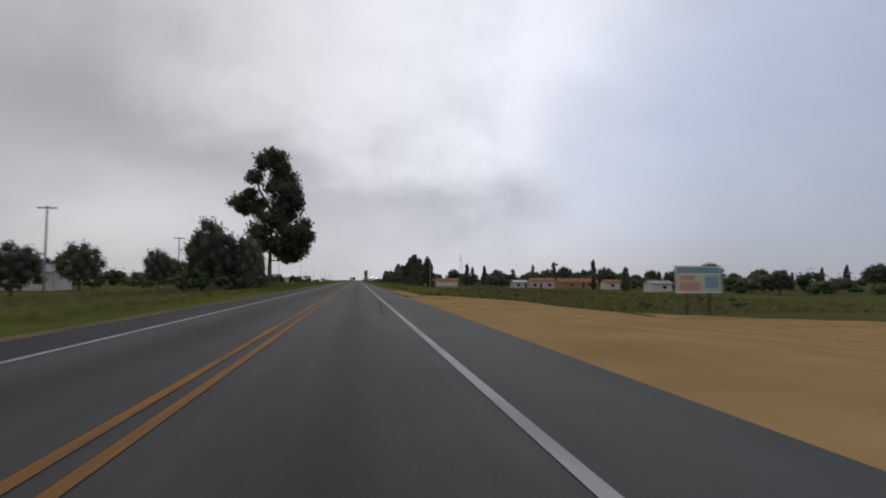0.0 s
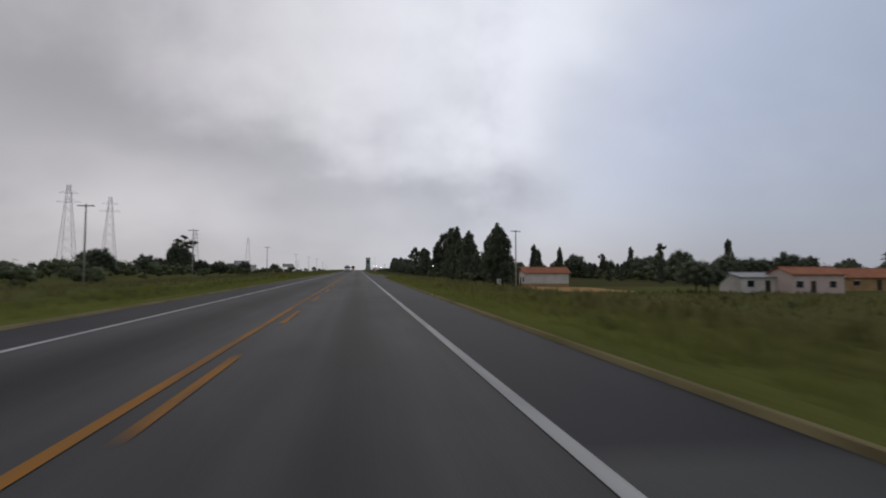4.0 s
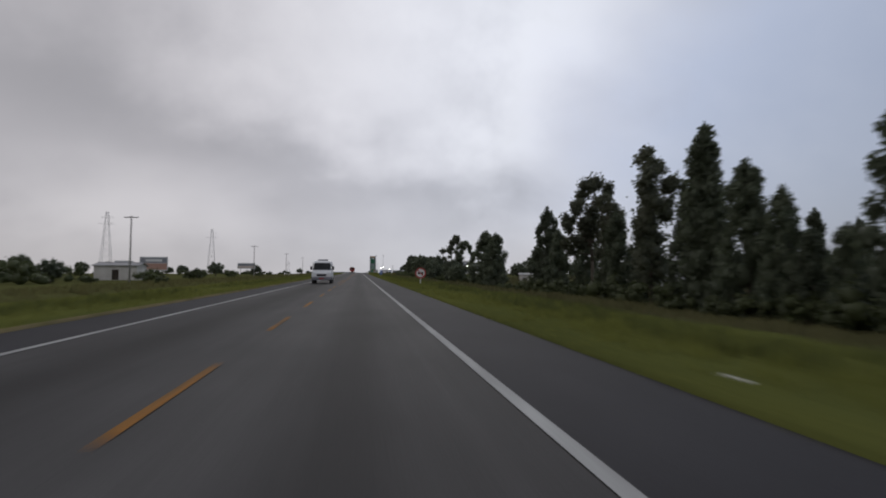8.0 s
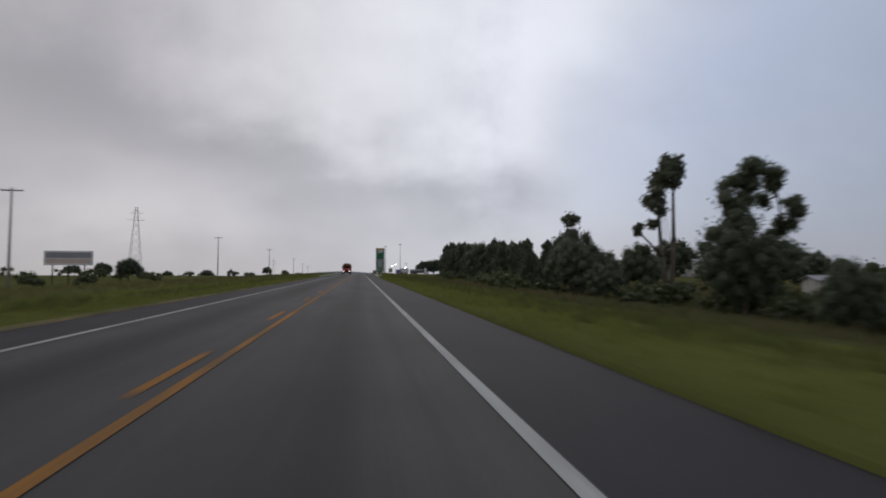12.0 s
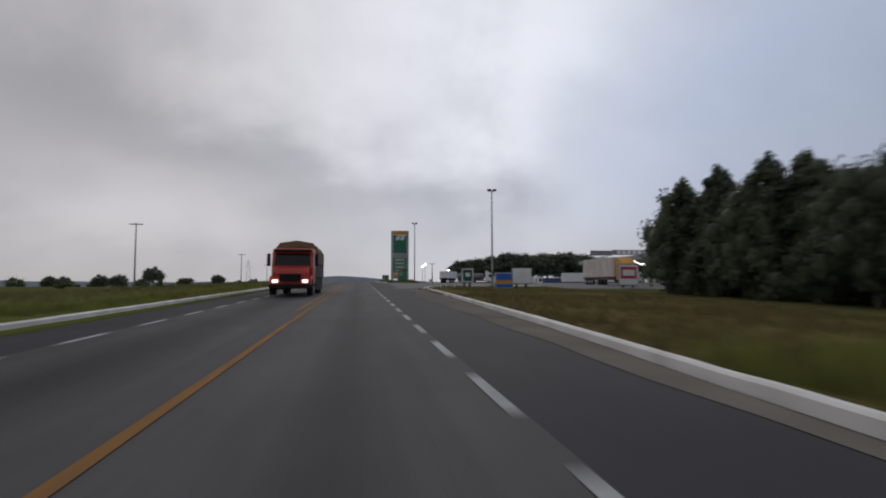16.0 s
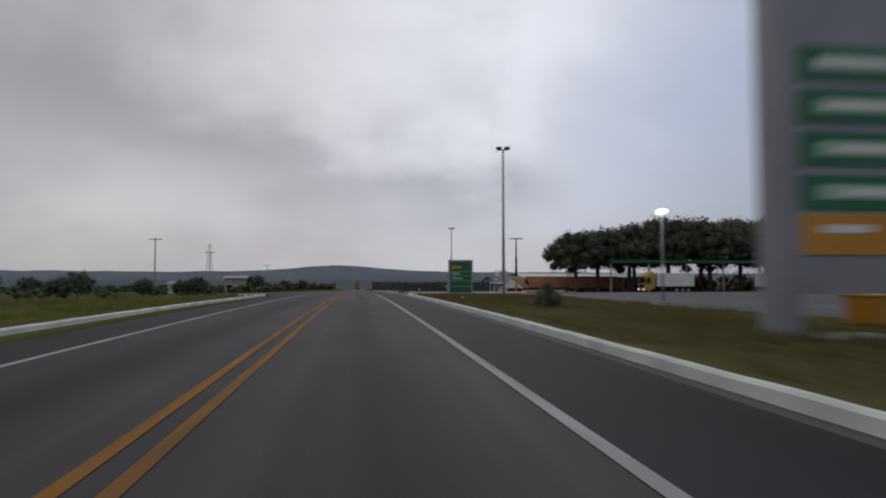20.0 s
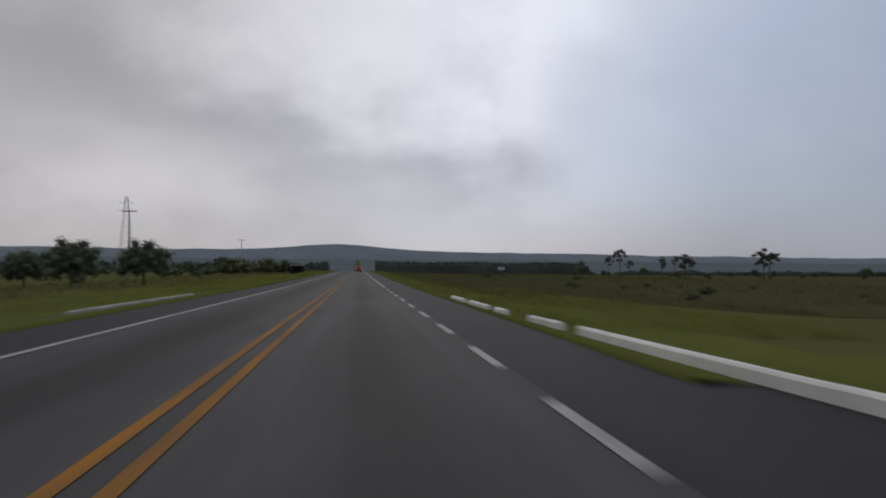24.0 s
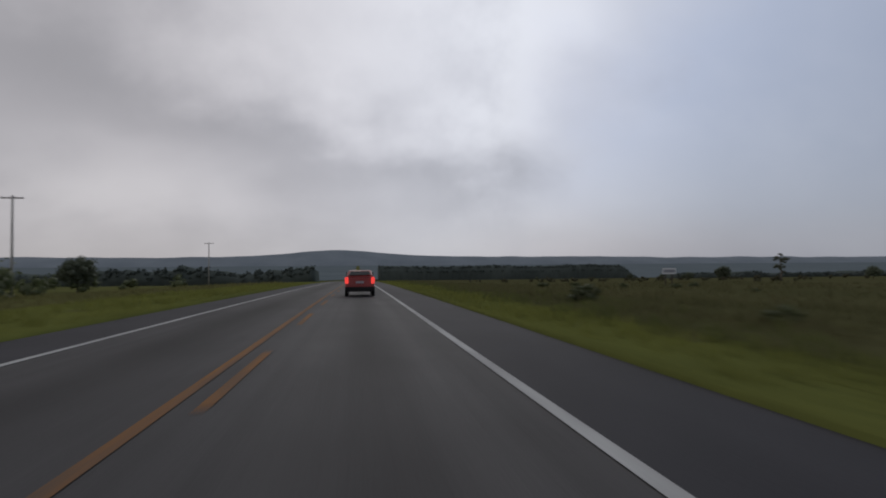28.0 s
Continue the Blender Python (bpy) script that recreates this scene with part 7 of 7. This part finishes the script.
def cab(c, y0, y1, w, h, paint, sleeper=True, deflector=False):
    """Cab-over truck cab with its nose at y1."""
    prof = [(y0, 0.75), (y1, 0.55), (y1 + 0.05, 1.7), (y1 - 0.22, h - 0.25), (y1 - 0.55, h), (y0, h)]
    part("cab", extrude_profile(prof, -w / 2, w / 2, "x", 0.06), paint, c)
    bm = bmesh.new()
    bm.faces.new([bm.verts.new(p) for p in ((w / 2 - .14, y1 + .045, 1.78), (-w / 2 + .14, y1 + .045, 1.78), (-w / 2 + .22, y1 - .20, h - .32), (w / 2 - .22, y1 - .20, h - .32))])
    bmesh.ops.solidify(bm, geom=bm.faces, thickness=-0.04)
    part("windscreen", bm, M_DARKGLASS, c)
    part("grille", boxed(-w / 2 + .35, w / 2 - .35, y1 + .0, y1 + .06, 0.95, 1.55, bevel=0.01), M_BLACK, c)
    part("bumper", boxed(-w / 2, w / 2, y1 - .25, y1 + .14, 0.38, 0.85, bevel=0.05), paint, c)
    for s in (-1, 1):
        part("headlamp", boxed(s * (w / 2 - .28) - .18, s * (w / 2 - .28) + .18, y1 + .10, y1 + .155, 0.58, 0.78, bevel=0.015), M_HEAD, c, "lit headlamp")
        part("side_window", boxed(s * (w / 2 - .01) - .02, s * (w / 2 - .01) + .02, y1 - 1.15, y1 - .35, 1.75, h - .45), M_DARKGLASS, c)
        part("mirror", boxed(s * (w / 2 + .18) - .10, s * (w / 2 + .18) + .10, y1 - .15, y1, 1.75, 2.5, bevel=0.03), M_BLACK, c)
    if deflector:
        part("roof_deflector", extrude_profile([(y0 + .1, h), (y1 - .7, h), (y0 + .3, h + .7), (y0 + .1, h + .7)], -w / 2 + .15, w / 2 - .15, "x", 0.03), paint, c)


def tipper(x, y, heading):
    c = thing("tipper_truck", "red tipper truck with grey sides under a brown tarpaulin", "truck")
    c.matrix_basis = pose(x, y, road_z(y) + 0.004, 0, 0, heading)
    cab(c, 2.15, 3.95, 2.45, 2.85, M_REDPAINT)
    part("sun_visor", boxed(-1.1, 1.1, 3.70, 4.08, 2.62, 2.76, bevel=0.02), M_BLACK, c)
    hood = part("bonnet", extrude_profile([(3.9, 0.62), (5.02, 0.62), (5.10, 1.30), (4.95, 1.58), (3.95, 1.74)], -1.02, 1.02, "x", 0.07), M_REDPAINT, c)
    part("grille", boxed(-0.62, 0.62, 5.06, 5.13, 0.82, 1.26, bevel=0.01), M_BLACK, hood)
    part("bumper", boxed(-1.2, 1.2, 4.95, 5.22, 0.42, 0.66, bevel=0.04), M_BLACK, c)
    for s in (-1, 1):
        part("fender", extrude_profile([(3.45, 0.62), (4.95, 0.62), (4.95, 0.98), (4.6, 1.16), (3.75, 1.16), (3.45, 0.95)], min(s * 0.92, s * 1.22), max(s * 0.92, s * 1.22), "x", 0.04), M_REDPAINT, c)
        part("headlamp", boxed(s * 0.86 - .16, s * 0.86 + .16, 5.08, 5.16, 0.74, 0.92, bevel=0.015), M_HEAD, c, "lit headlamp")
    for s in (-1, 1):
        part("chassis_rail", boxed(s * 0.45 - .06, s * 0.45 + .06, -4.6, 4.4, 0.75, 1.0), M_BLACK, c)
        part("side_skirt", boxed(s * 1.22 - .03, s * 1.22 + .03, -4.6, 2.1, 0.30, 1.15), M_BLACK, c)
        for wy in (4.2, -1.9, -3.2):
            wheel(c, s * 1.08, wy, 0.50, 0.32, M_BLACK)
        for wy in (-1.9, -3.2):
            part("mudguard", boxed(s * 1.05 - .2, s * 1.05 + .2, wy - .62, wy + .62, 1.04, 1.10), M_BLACK, c)
    part("body", boxed(-1.28, 1.28, -4.8, 2.0, 1.15, 2.35, bevel=0.03), M_TRUCKSIDE, c)
    for k in range(7):
        for s in (-1, 1):
            part("body_rib", boxed(s * 1.30 - .03, s * 1.30 + .03, -4.6 + k * 1.02, -4.5 + k * 1.02, 1.15, 2.35), M_TRUCKSIDE, c)
    ys = [-4.85, -4.7, -3.6, -2.4, -1.2, 0.1, 1.2, 1.9, 2.05]
    bm = bmesh.new()
    rows = []
    for i, yy in enumerate(ys):
        hh = 3.30 + 0.07 * math.sin(i * 1.9) if 0 < i < len(ys) - 1 else 3.0
        rows.append([bm.verts.new((px, yy, pz)) for px, pz in ((-1.33, 2.0 + .06 * math.sin(i * 3)), (-1.33, hh - .45), (-1.05, hh - .05), (0, hh + .12), (1.05, hh - .05), (1.33, hh - .45), (1.33, 2.0 + .06 * math.cos(i * 3)))])
    for a, b in zip(rows, rows[1:]):
        for i in range(6):
            bm.faces.new((a[i], b[i], b[i + 1], a[i + 1]))
    bm.faces.new(rows[0]), bm.faces.new(rows[-1][::-1])
    bmesh.ops.recalc_face_normals(bm, faces=bm.faces)
    part("tarpaulin", bm, M_TARP, c, "brown tarpaulin drawn over the load", False)
    part("tail_bar", boxed(-1.2, 1.2, -4.95, -4.8, 0.55, 0.70), M_BLACK, c)
    return c


def box_trailer(name, label, x, y, heading, length, body_h, cab_paint, box_mat, skirt=M_MAROON, with_cab=True):
    c = thing(name, label, "truck", "parked trucks")
    c.matrix_basis = pose(x, y, land_z(x, y) + 0.035, 0, 0, heading)
    part("box", boxed(-1.28, 1.28, -length / 2, length / 2, 1.2, 1.2 + body_h, bevel=0.04), box_mat, c)
    part("chassis", boxed(-1.15, 1.15, -length / 2 + .2, length / 2 - .2, 0.75, 1.2), skirt, c)
    part("rear_frame", boxed(-1.3, 1.3, -length / 2 - .04, -length / 2 + .05, 1.1, 1.25), M_BLACK, c)
    for s in (-1, 1):
        part("door_bar", boxed(s * .35 - .02, s * .35 + .02, -length / 2 - .05, -length / 2, 1.3, 1.1 + body_h), M_GALV, c)
        for wy in (-length / 2 + 1.2, -length / 2 + 2.4, -length / 2 + 3.6):
            wheel(c, s * 1.08, wy, 0.50, 0.30)
    if with_cab:
        cab(c, length / 2 + .5, length / 2 + 2.5, 2.5, 3.3, cab_paint, True, True)
        for s in (-1, 1):
            wheel(c, s * 1.08, length / 2 + 1.7, 0.50, 0.30)
    return c


def tanker(x, y, heading):
    c = thing("tanker_truck", "dark tank truck with a white cab parked on the forecourt", "truck", "parked trucks")
    c.matrix_basis = pose(x, y, land_z(x, y) + 0.035, 0, 0, heading)
    c.matrix_basis = c.matrix_basis @ Matrix.Diagonal((0.9, 0.9, 0.9, 1))
    bm = rod(bmesh.new(), (0, -6.0, 1.95), (0, 1.6, 1.95), 0.95, 0.95, 24)
    bmesh.ops.scale(bm, vec=(1.25, 1, 1), verts=bm.verts)
    part("tank", bm, M_TANK, c, "", True)
    part("catwalk", boxed(-0.3, 0.3, -5.6, 1.2, 2.88, 2.96), M_GALV, c)
    part("chassis", boxed(-1.1, 1.1, -6.0, 4.0, 0.7, 1.05), M_MAROON, c)
    cab(c, 2.2, 4.2, 2.45, 3.0, M_WHITEPAINT, True, True)
    part("bonnet", boxed(-0.95, 0.95, 4.2, 5.1, 0.6, 1.65, bevel=0.12), M_WHITEPAINT, c)
    for k in range(6):
        part("marker_lamp", boxed(-1.0 + k * .38, -.88 + k * .38, 3.2, 3.3, 3.02, 3.14), M_SIGNWHITE, c)
    for s in (-1, 1):
        for wy in (3.7, -2.6, -3.8, -5.0):
            wheel(c, s * 1.05, wy, 0.50, 0.30)
    return c


small_car(1.75, 1012.0, 0, "small red hatchback with lit tail lamps on the road")
van(-1.75, 352.5, 180)
tipper(-1.95, 623.3, 180)
tanker(33.0, 730.2, -98)
box_trailer("white_truck", "white box truck parked by the forecourt entrance", 40.7, 669.4, 180, 11.8, 2.9, M_ORANGE, M_TRAILER)
box_trailer("dark_truck", "dark box truck parked on the forecourt", 48.6, 659.8, 180, 11.0, 2.9, M_WHITEPAINT, M_TRUCKSIDE)
box_trailer("white_trailer", "white box trailer parked on the forecourt", 24.2, 724.4, -28, 6.0, 1.7, M_WHITEPAINT, M_SIGNWHITE, M_BLACK, False)
box_trailer("long_white_trailer", "long white trailer parked at the back of the forecourt", 76.5, 769, -92, 12.0, 3.0, M_WHITEPAINT, M_SIGNWHITE, M_MAROON, False)
box_trailer("long_white_trailer", "long white trailer parked beside another one", 90.5, 771, -92, 12.0, 2.8, M_REDPAINT, M_SIGNWHITE, M_MAROON)
box_trailer("grey_trailer", "grey trailer parked at the back of the forecourt", 61, 784, -88, 9.0, 2.2, M_WHITEPAINT, M_SIGNWHITE, M_BLACK)
box_trailer("blue_truck", "blue container truck parked at the back of the forecourt", 75, 792, -92, 7.0, 2.2, M_REDPAINT, M_BLUEPAINT, M_BLACK)
box_trailer("maroon_truck", "maroon truck parked under the canopy", 76, 734, -60, 8.0, 2.4, M_WHITEPAINT, M_TANK, M_BLACK)
box_trailer("yard_truck", "white box truck with a yellow cab standing before trees", 61, 817, 90, 7.5, 2.5, M_POLEYELLOW, M_SIGNWHITE, M_BLACK)
box_trailer("yard_trailer", "white box trailer standing before trees", 84, 817, 90, 9.5, 2.6, M_WHITEPAINT, M_SIGNWHITE, M_BLACK, False)


# ---- verge posts, litter ----
def verge_post(x, y, h=0.42):
    p = tagged(new("verge_post", mesh_of(extrude_profile([(-0.05, -0.2), (0.05, -0.2), (0.05, h), (0.0, h + .04), (-0.05, h)], -0.045, 0.045, "x", 0.01), "verge_post", M_KERB)),
               "short whitewashed concrete marker post", "marker post", "marker posts")
    p.matrix_basis = on_land(x, y, 0, 1.0, 0.04)
    return p


for x, y in ((6.15, 553.6), (6.55, 557.8), (6.75, 568), (6.75, 570.5), (9.4, 635), (11.5, 640), (7.4, 700), (7.3, 714), (7.3, 747), (8.3, 764), (8.6, 816), (7.4, 825), (-7.2, 571), (-7.4, 709), (-7.4, 721),
             (16.5, 80), (20, 82), (24, 158), (28, 156)):
    verge_post(x, y)
for x, y, turn in ((6.5, 299.2, 30), (6.5, 952.2, 70), (7.4, 937, 10), (7.4, 277.5, 15)):
    lit = new("litter", mesh_of(extrude_profile([(-0.35, 0.0), (0.3, 0.0), (0.36, 0.06), (0.05, 0.12), (-0.28, 0.08)], -0.16, 0.16, "x", 0.02), "litter", M_LITTER))
    tagged(lit, "crumpled white plastic sack in the grass", "litter")
    lit.matrix_basis = on_land(x, y, turn, 0.42, 0.06)

# ---- small things of the forecourt ----
def striped_post(x, y, h, tilt):
    p = thing("striped_post", "red and white striped warning post", "marker post", "striped posts")
    p.matrix_basis = on_land(x, y, 15, 1.0, 0.08) @ Matrix.Rotation(radians(tilt), 4, "Y")
    part("shaft", rod(bmesh.new(), (0, 0, -0.2), (0, 0, h), 0.045, 0.045, 10), M_SIGNWHITE, p, smooth=True)
    for k in range(3):
        part("red_band", rod(bmesh.new(), (0, 0, h * (0.12 + 0.31 * k)), (0, 0, h * (0.28 + 0.31 * k)), 0.048, 0.048, 10), M_REDSIGN, p)
    part("foot", boxed(-0.16, 0.16, -0.16, 0.16, -0.2, 0.06, bevel=0.02), M_CONCRETE, p)
    return p


striped_post(6.9, 766.4, 0.75, 12)
striped_post(8.6, 636.6, 0.6, -5)
striped_post(9.1, 638.0, 0.65, 6)
crate = thing("yellow_bin", "yellow metal waste bin on the grass island", "waste bin")
crate.matrix_basis = on_land(15.0, 729.2, 8, 1.0, 0.1)
part("tub", extrude_profile([(-0.62, 0.12), (0.62, 0.12), (0.75, 0.85), (-0.75, 0.85)], -0.45, 0.45, "y", 0.03), M_ORANGE, crate)
part("rim", boxed(-0.8, 0.8, -0.5, 0.5, 0.85, 0.92, bevel=0.02), M_ORANGE, crate)
for s in (-1, 1):
    part("skid", boxed(s * 0.5 - .08, s * 0.5 + .08, -0.45, 0.45, -0.1, 0.12), M_BLACK, crate)
for x, y, turn in ((9.2, 808.2, 20), (11.2, 802.2, 20), (10.2, 807.2, 20)):
    bm = bmesh.new()
    bm.faces.new([bm.verts.new(Vector(p)) for p in ((-0.07, -0.8, 0), (0.07, -0.8, 0), (0.07, 0.2, 0), (0.22, 0.2, 0), (0, 0.8, 0), (-0.22, 0.2, 0), (-0.07, 0.2, 0))])
    bmesh.ops.rotate(bm, verts=bm.verts, matrix=Matrix.Rotation(radians(-turn), 3, "Z"))
    for v in bm.verts:
        v.co.x, v.co.y = v.co.x + x, v.co.y + y
        v.co.z = land_z(v.co.x, v.co.y) + 0.075
    structure("painted_arrow", bm, M_WHITE_LINE, "worn white arrow painted on the asphalt")

# ---- grass ----
def grass(name, bands, seed, label, mat):
    """Leaning blades in tufts: bands of (x0, x1, y0, y1, tufts, height)."""
    g = np.random.RandomState(seed)
    verts, faces = [], []
    for x0, x1, y0, y1, count, tall, *lift in bands:
        xs, ys = g.uniform(x0, x1, count), g.uniform(y0, y1, count)
        for x, y in zip(xs, ys):
            z = (level(x, y) + lift[0] if lift else land_z(x, y) + 0.02)
            s = tall * (0.6 + 0.8 * g.rand()) * (0.75 + 0.6 * noise.noise((x * 0.3, y * 0.12, 2.0)))
            for _ in range(3):
                a, lean, w = g.uniform(0, 6.28), g.uniform(0.1, 0.6), s * 0.16
                dx, dy = math.cos(a), math.sin(a)
                ox, oy = g.uniform(-.22, .22), g.uniform(-.22, .22)
                n = len(verts)
                verts += [(x + ox - dy * w, y + oy + dx * w, z), (x + ox + dy * w, y + oy - dx * w, z), (x + ox + dx * s * lean, y + oy + dy * s * lean, z + s)]
                faces.append((n, n + 1, n + 2))
    me = bpy.data.meshes.new(name)
    me.from_pydata(verts, [], faces)
    me.materials.append(mat)
    return tagged(new(name, me), label, "grass", kind="stuff")


grass("verge_grass_right", [(8.0, 12.0, 46.5, 92, 2200, .42), (8.2, 15, 120, 146, 1100, .36), (6.5, 11, 88, 122, 1400, .32), (6.3, 11, 140, 236, 3800, .30), (6.2, 11, 270, 560, 11500, .28), (6.8, 24, 553, 592, 8200, .50), (6.3, 14, 866, 896, 1700, .26), (6.2, 8.8, 895, 1110, 4200, .26)],
      1, "green roadside grass in tufts", M_BLADE)
grass("verge_grass_left", [(-9.6, -7.4, 955, 974, 500, .42), (-12, -6.6, 0, 260, 7000, .26), (-12, -6.0, 260, 560, 9000, .26), (-12, -6.9, 564, 767, 5200, .30), (-13, -7, 813, 1075, 7000, .28)], 2, "green roadside grass in tufts", M_BLADE)
grass("field_grass_right", [(6.5, 15.2, 697, 766, 6500, .20, .20), (7.6, 24, 574, 634, 3600, .26), (9.6, 23, 622, 644, 1300, .24, .14), (7.0, 14, 254, 272, 900, .26)], 3, "rough pasture grass in tufts", M_FIELD_BLADE)
grass("edge_grass", [(5.45, 6.5, 282, 552, 2600, .14), (5.45, 6.6, 880, 1100, 2600, .15), (5.5, 6.8, 150, 226, 700, .14), (-6.6, -5.4, 260, 556, 2200, .15), (-6.8, -5.4, 884, 1100, 2000, .16), (-7, -5.8, 0, 260, 1500, .15)], 12, "short grass creeping over the asphalt edge", M_BLADE)
grass("tall_verge_grass", [(7.8, 10.0, 885, 1110, 1500, .36), (9, 14, 895, 1110, 700, .34),  (8.0, 11.0, 282, 556, 5000, .36), (-10, -8, 0, 766, 4500, .34), (8, 22, 553, 590, 900, .55)], 9, "taller dark green grass behind the mown verge", M_TALL_BLADE)
grass("island_grass", [(6.5, 8.6, 693, 706, 700, .34, .16), (9, 14, 703, 712, 900, .34, .18), (7.4, 24, 580, 638, 2600, .34), (6.6, 15, 706, 765, 2400, .22, .20), (11, 34, 806, 834, 1500, .30), (8.8, 14, 812, 834, 700, .30)], 10, "dry brown grass in tufts", M_DRY_BLADE)
grass("field_grass_last", [(30, 90, 895, 1115, 7000, .5), (12, 30, 885, 1115, 9000, .38), (8.4, 14, 884, 1115, 7500, .30), (12, 34, 282, 556, 11000, .50), (34, 80, 400, 556, 5000, .6)], 7, "olive brown rough field grass in tufts", M_DULL_BLADE)
grass("pasture_grass_right", [(9.5, 15, 48, 64, 500, .5), (10.5, 34, 64, 240, 8600, .55), (34, 78, 58, 240, 6600, .6), (7.5, 11, 95, 236, 2600, .34)], 6, "yellowish pasture grass in tufts", M_STRAW)
grass("field_grass_left", [(-34, -12, 30, 767, 9000, .5), (-36, -12, 813, 1115, 5000, .45)], 4, "rough pasture grass in tufts", M_FIELD_BLADE)
